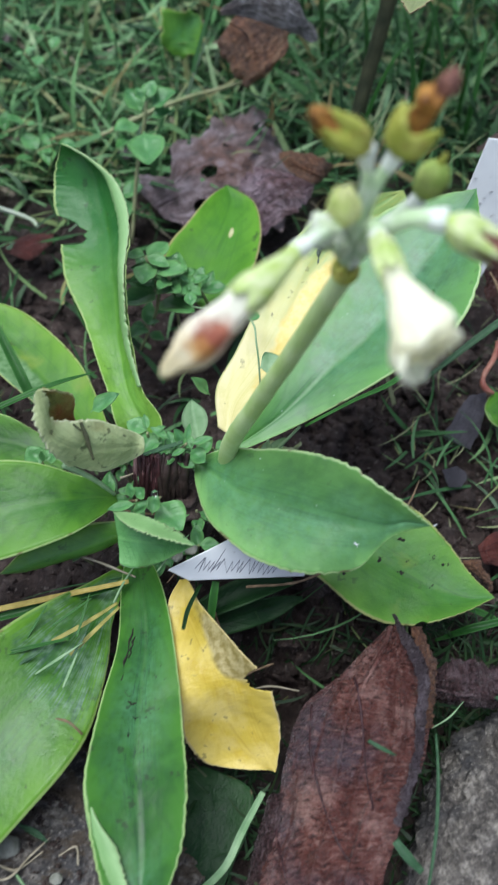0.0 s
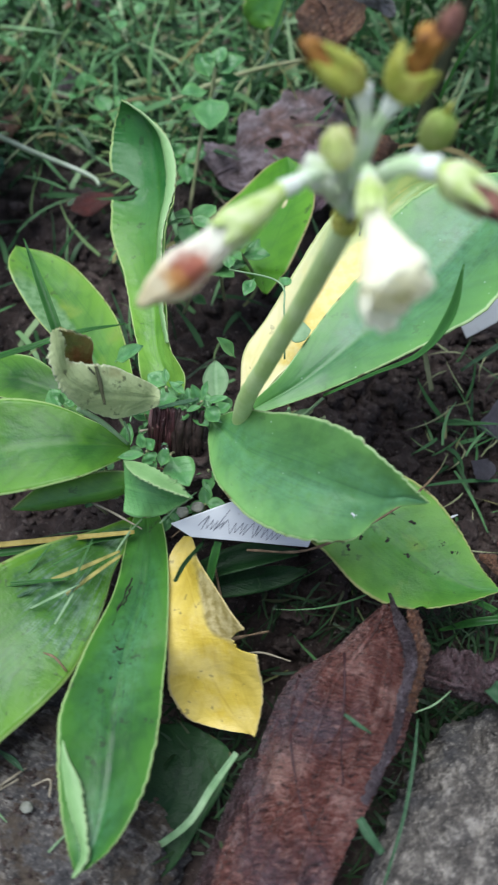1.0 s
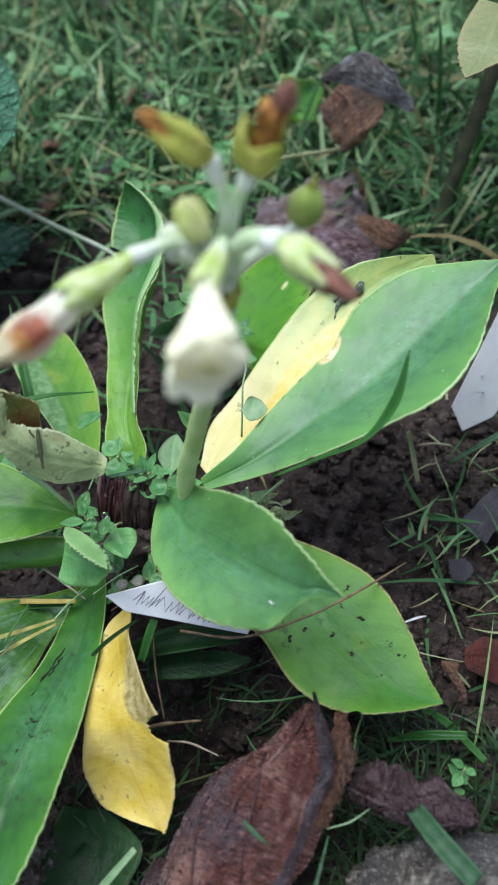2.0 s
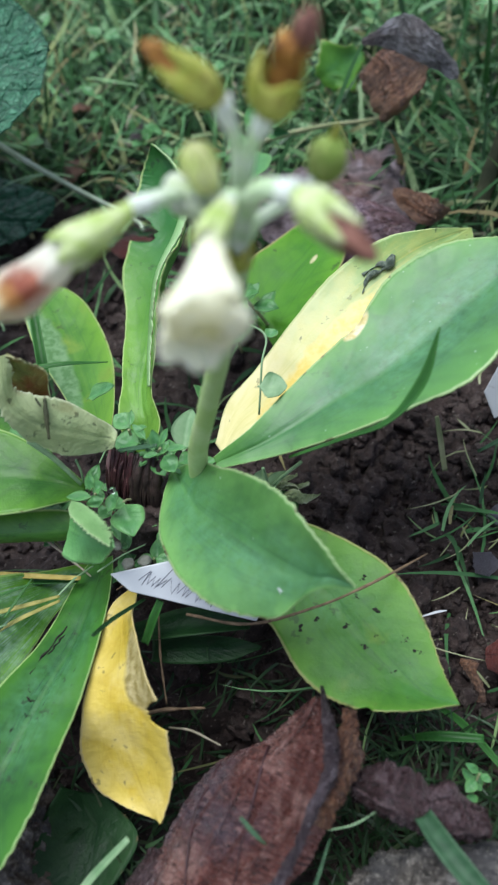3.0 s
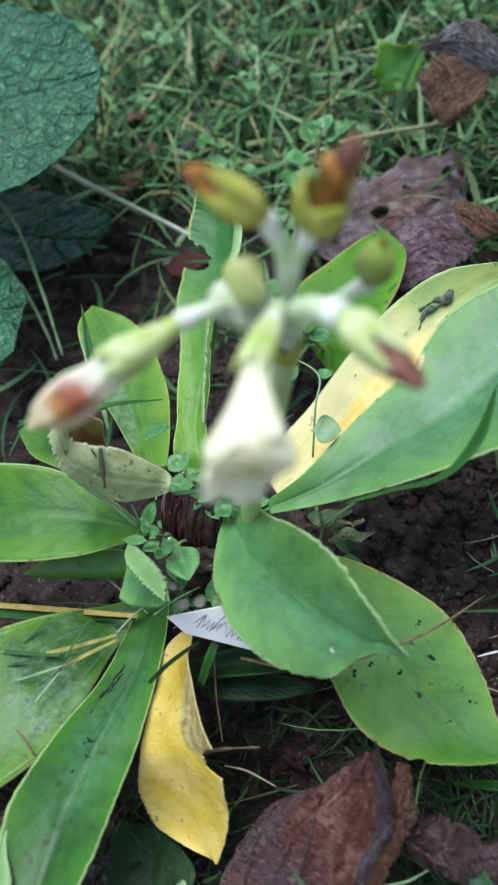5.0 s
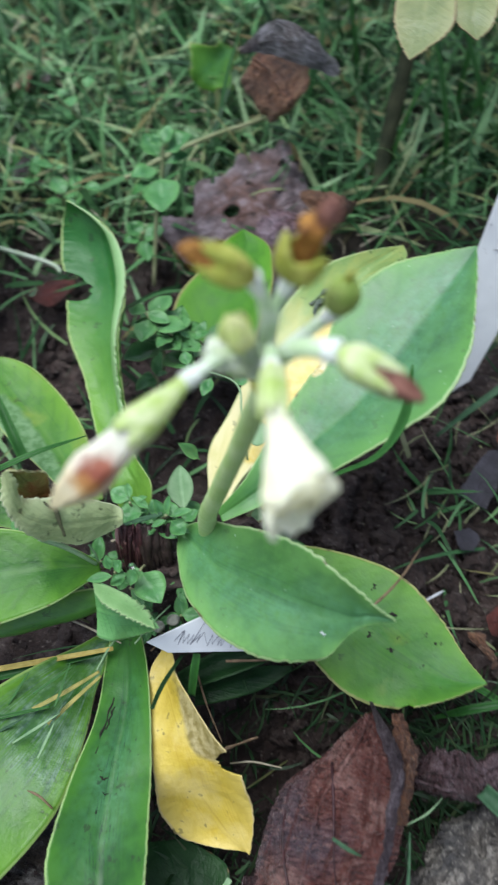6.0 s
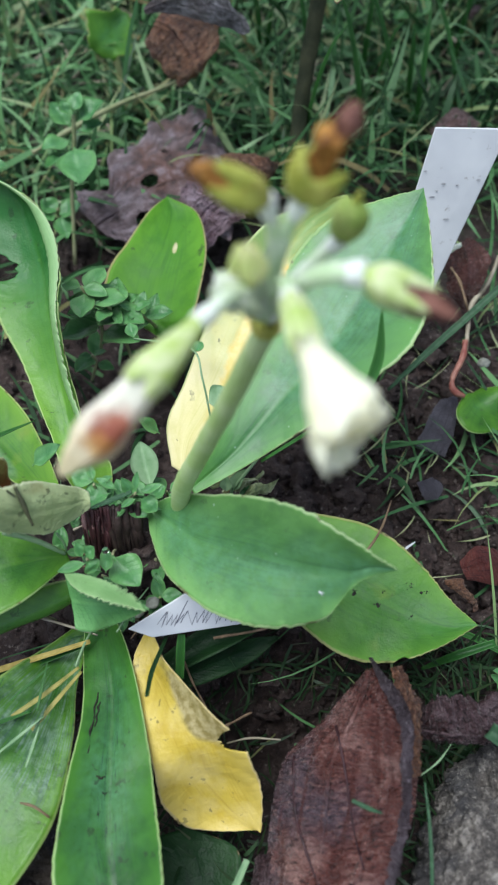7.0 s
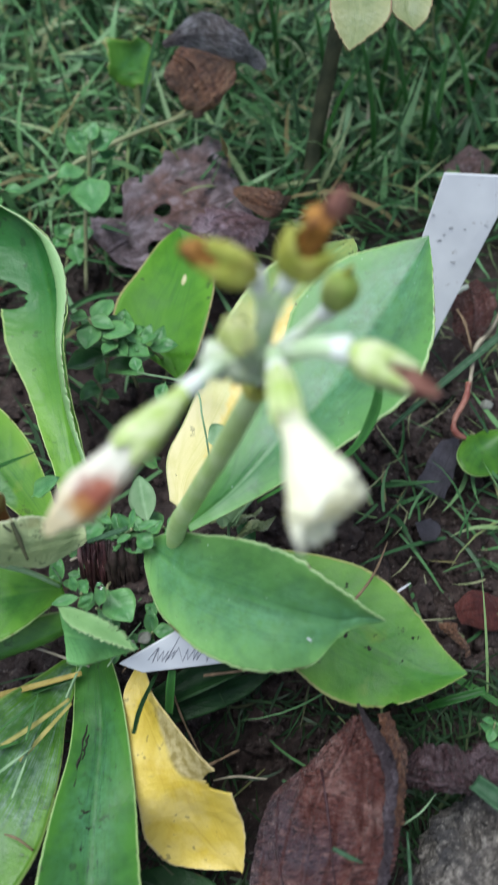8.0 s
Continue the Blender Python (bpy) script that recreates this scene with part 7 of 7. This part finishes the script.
pebble((-0.06, 0.011, 0.024), 0.0026, 1, "smooth grey pebble on the low stone")
pebble((-0.047, 0.004, 0.025), 0.0014, 2, "smooth grey pebble on the low stone")
pebble((-0.016, 0.084, 0.04), 0.0017, 3, "pale greenish pebble beside the plant label")
pebble((-0.02, 0.082, 0.04), 0.0015, 4, "pale greenish pebble beside the plant label")
pebble((-0.025, 0.086, 0.04), 0.0012, 5, "pale greenish pebble beside the plant label")
pebble((0.094, 0.164, 0.016), 0.0018, 6, "small white pebble in the grass")
water = Mat("water", 0.02, 0.5)
water.b.inputs["Transmission Weight"].default_value = 1.0
water.b.inputs["IOR"].default_value = 1.33
bm = bmesh.new()
bmesh.ops.create_uvsphere(bm, u_segments=20, v_segments=12, radius=0.0009)
drop = part("water_drop", bm, water.done((0.95, 0.97, 0.97)), None, "clear round water drop resting on a weed leaf")
drop.location = (-0.025, 0.093, 0.057)
tagged(drop, "clear round water drop resting on a weed leaf", "water drop")

# more of the lawn: fine tangled blades, dry bits
lawn("lawn_grass", 9000, (-0.30, 0.30, 0.25, 0.60), (0.008, 0.030), "fine tangled lawn grass close to the soil", 21, (0.7, 1.5), (0.0003, 0.0010), 0.1)
lawn("dry_stalks", 700, (-0.28, 0.28, 0.25, 0.52), (0.010, 0.035), "dry straw-coloured bits in the lawn", 22, (1.1, 1.55), (0.0003, 0.0010), 0.1, STRAW_PALE)

# dry debris caught on the dying leaf, fillers round the crown
twig([(-0.0432, 0.1010, 0.0790), (-0.0424, 0.1002, 0.0792), (-0.0412, 0.0994, 0.0786)], 0.0003, "ragged dark dry stem lying on the dying leaf", BARK)
rng = random.Random(61)
for cx, cy, cz, n in ((-0.0205, 0.1075, 0.0535, 8), (-0.0155, 0.1085, 0.0510, 7), (-0.0265, 0.1085, 0.0530, 7), (-0.0150, 0.0960, 0.0400, 6), (-0.0105, 0.1120, 0.0480, 6)):
    leaves = []
    for k in range(n):
        g, ln = 2.4 * k + rng.uniform(-0.4, 0.4), rng.uniform(0.0035, 0.0065)
        base = (cx + 0.0007 * math.cos(g), cy + 0.0007 * math.sin(g), cz - 0.0035 + 0.0007 * k)
        leaves.append((base, (base[0] + ln * math.cos(g), base[1] + ln * math.sin(g), base[2] + rng.uniform(-0.001, 0.002)), ln * rng.uniform(0.55, 0.75)))
    sprig_of(CHICK, [(cx, cy + 0.001, cz - 0.02), (cx, cy, cz - 0.008), (cx, cy, cz)], leaves, rng.choice((WEED, WEED, WEED_PALE)))
for dx, dy, g in ((0.0, 0.0, 20), (0.004, -0.003, 110), (-0.004, 0.002, -35)):
    x, y = 9.5 + dx * 1000, 120.4 + dy * 1000
    fallen("dead_leaf", [(x - 5, y - 2, 29, 0.6, g, 0), (x, y, 32, 1.8, g, 40), (x + 4, y + 1, 31, 1.3, g, -20), (x + 7, y + 4, 29, 0.1, g, 0)], FADED, "shrivelled pale scrap of dead leaf near the flower stalk", cup=-0.8, groove=0, wave=1.5, wrinkle=0.8, seed=70 + g, nu=50, nv=14, crepe=0.4)
rng = random.Random(44)
for k in range(14):
    x, y, z = rng.uniform(-0.050, -0.006), rng.uniform(0.084, 0.118), rng.uniform(0.026, 0.040)
    weed([(x, y, z - 0.014), (x + rng.uniform(-0.003, 0.003), y, z - 0.005), (x + rng.uniform(-0.004, 0.004), y, z)], 2, rng.uniform(0.006, 0.009), 120 + k, CHICK, rng.choice((WEED, WEED_PALE, WEED)), r=0.0004)
for k in range(10):
    x, y = rng.uniform(-0.046, 0.004), rng.uniform(0.070, 0.122)
    a, ln, z = rng.uniform(0, 6.28), rng.uniform(0.006, 0.013), rng.uniform(0.030, 0.044)
    d = Vector((math.cos(a) * ln, math.sin(a) * ln, rng.uniform(-0.004, 0.004)))
    p = Vector((x, y, z))
    twig([tuple(p - d), tuple(p + Vector((0, 0, 0.001))), tuple(p + d)], rng.uniform(0.0002, 0.0005), "thin dry stalk tangled round the crown", rng.choice((TWIG, STRAW_PALE, WEED_GREY)))
right, up = Vector((0.9879, -0.1548, 0.0000)), Vector((0.0711, 0.4539, 0.8882))
for k, p in enumerate([(0.0745, 0.2049, 0.0637), (0.0801, 0.2023, 0.0604), (0.0768, 0.2009, 0.0567), (0.0843, 0.2015, 0.0601), (0.0906, 0.2013, 0.0617), (0.0816, 0.1969, 0.0506), (0.0782, 0.2016, 0.0585)]):
    p, a, b = Vector(p), right * (0.0005 + 0.0002 * (k % 3)), up * 0.00022
    home(slab("smudge", [p - a - b, p + a - b * 0.6, p + a * 0.8 + b, p - a * 0.7 + b * 0.8], 0.0001, SMUDGE, back_tag))
# pale blades; their lighter colour also brightens the lawn clear of the shrub
lawn("lawn_grass", 1500, (-0.26, 0.07, 0.265, 0.50), (0.022, 0.055), "pale flattened grass blades lying over the lawn", 31, (0.9, 1.5), (0.0006, 0.0017), 0.1, PALE_GRASS)
lawn("lawn_grass", 260, (0.02, 0.20, 0.265, 0.42), (0.022, 0.050), "pale grass blades standing in the lawn", 32, (0.2, 1.2), (0.0007, 0.0016), 0.0, PALE_GRASS)
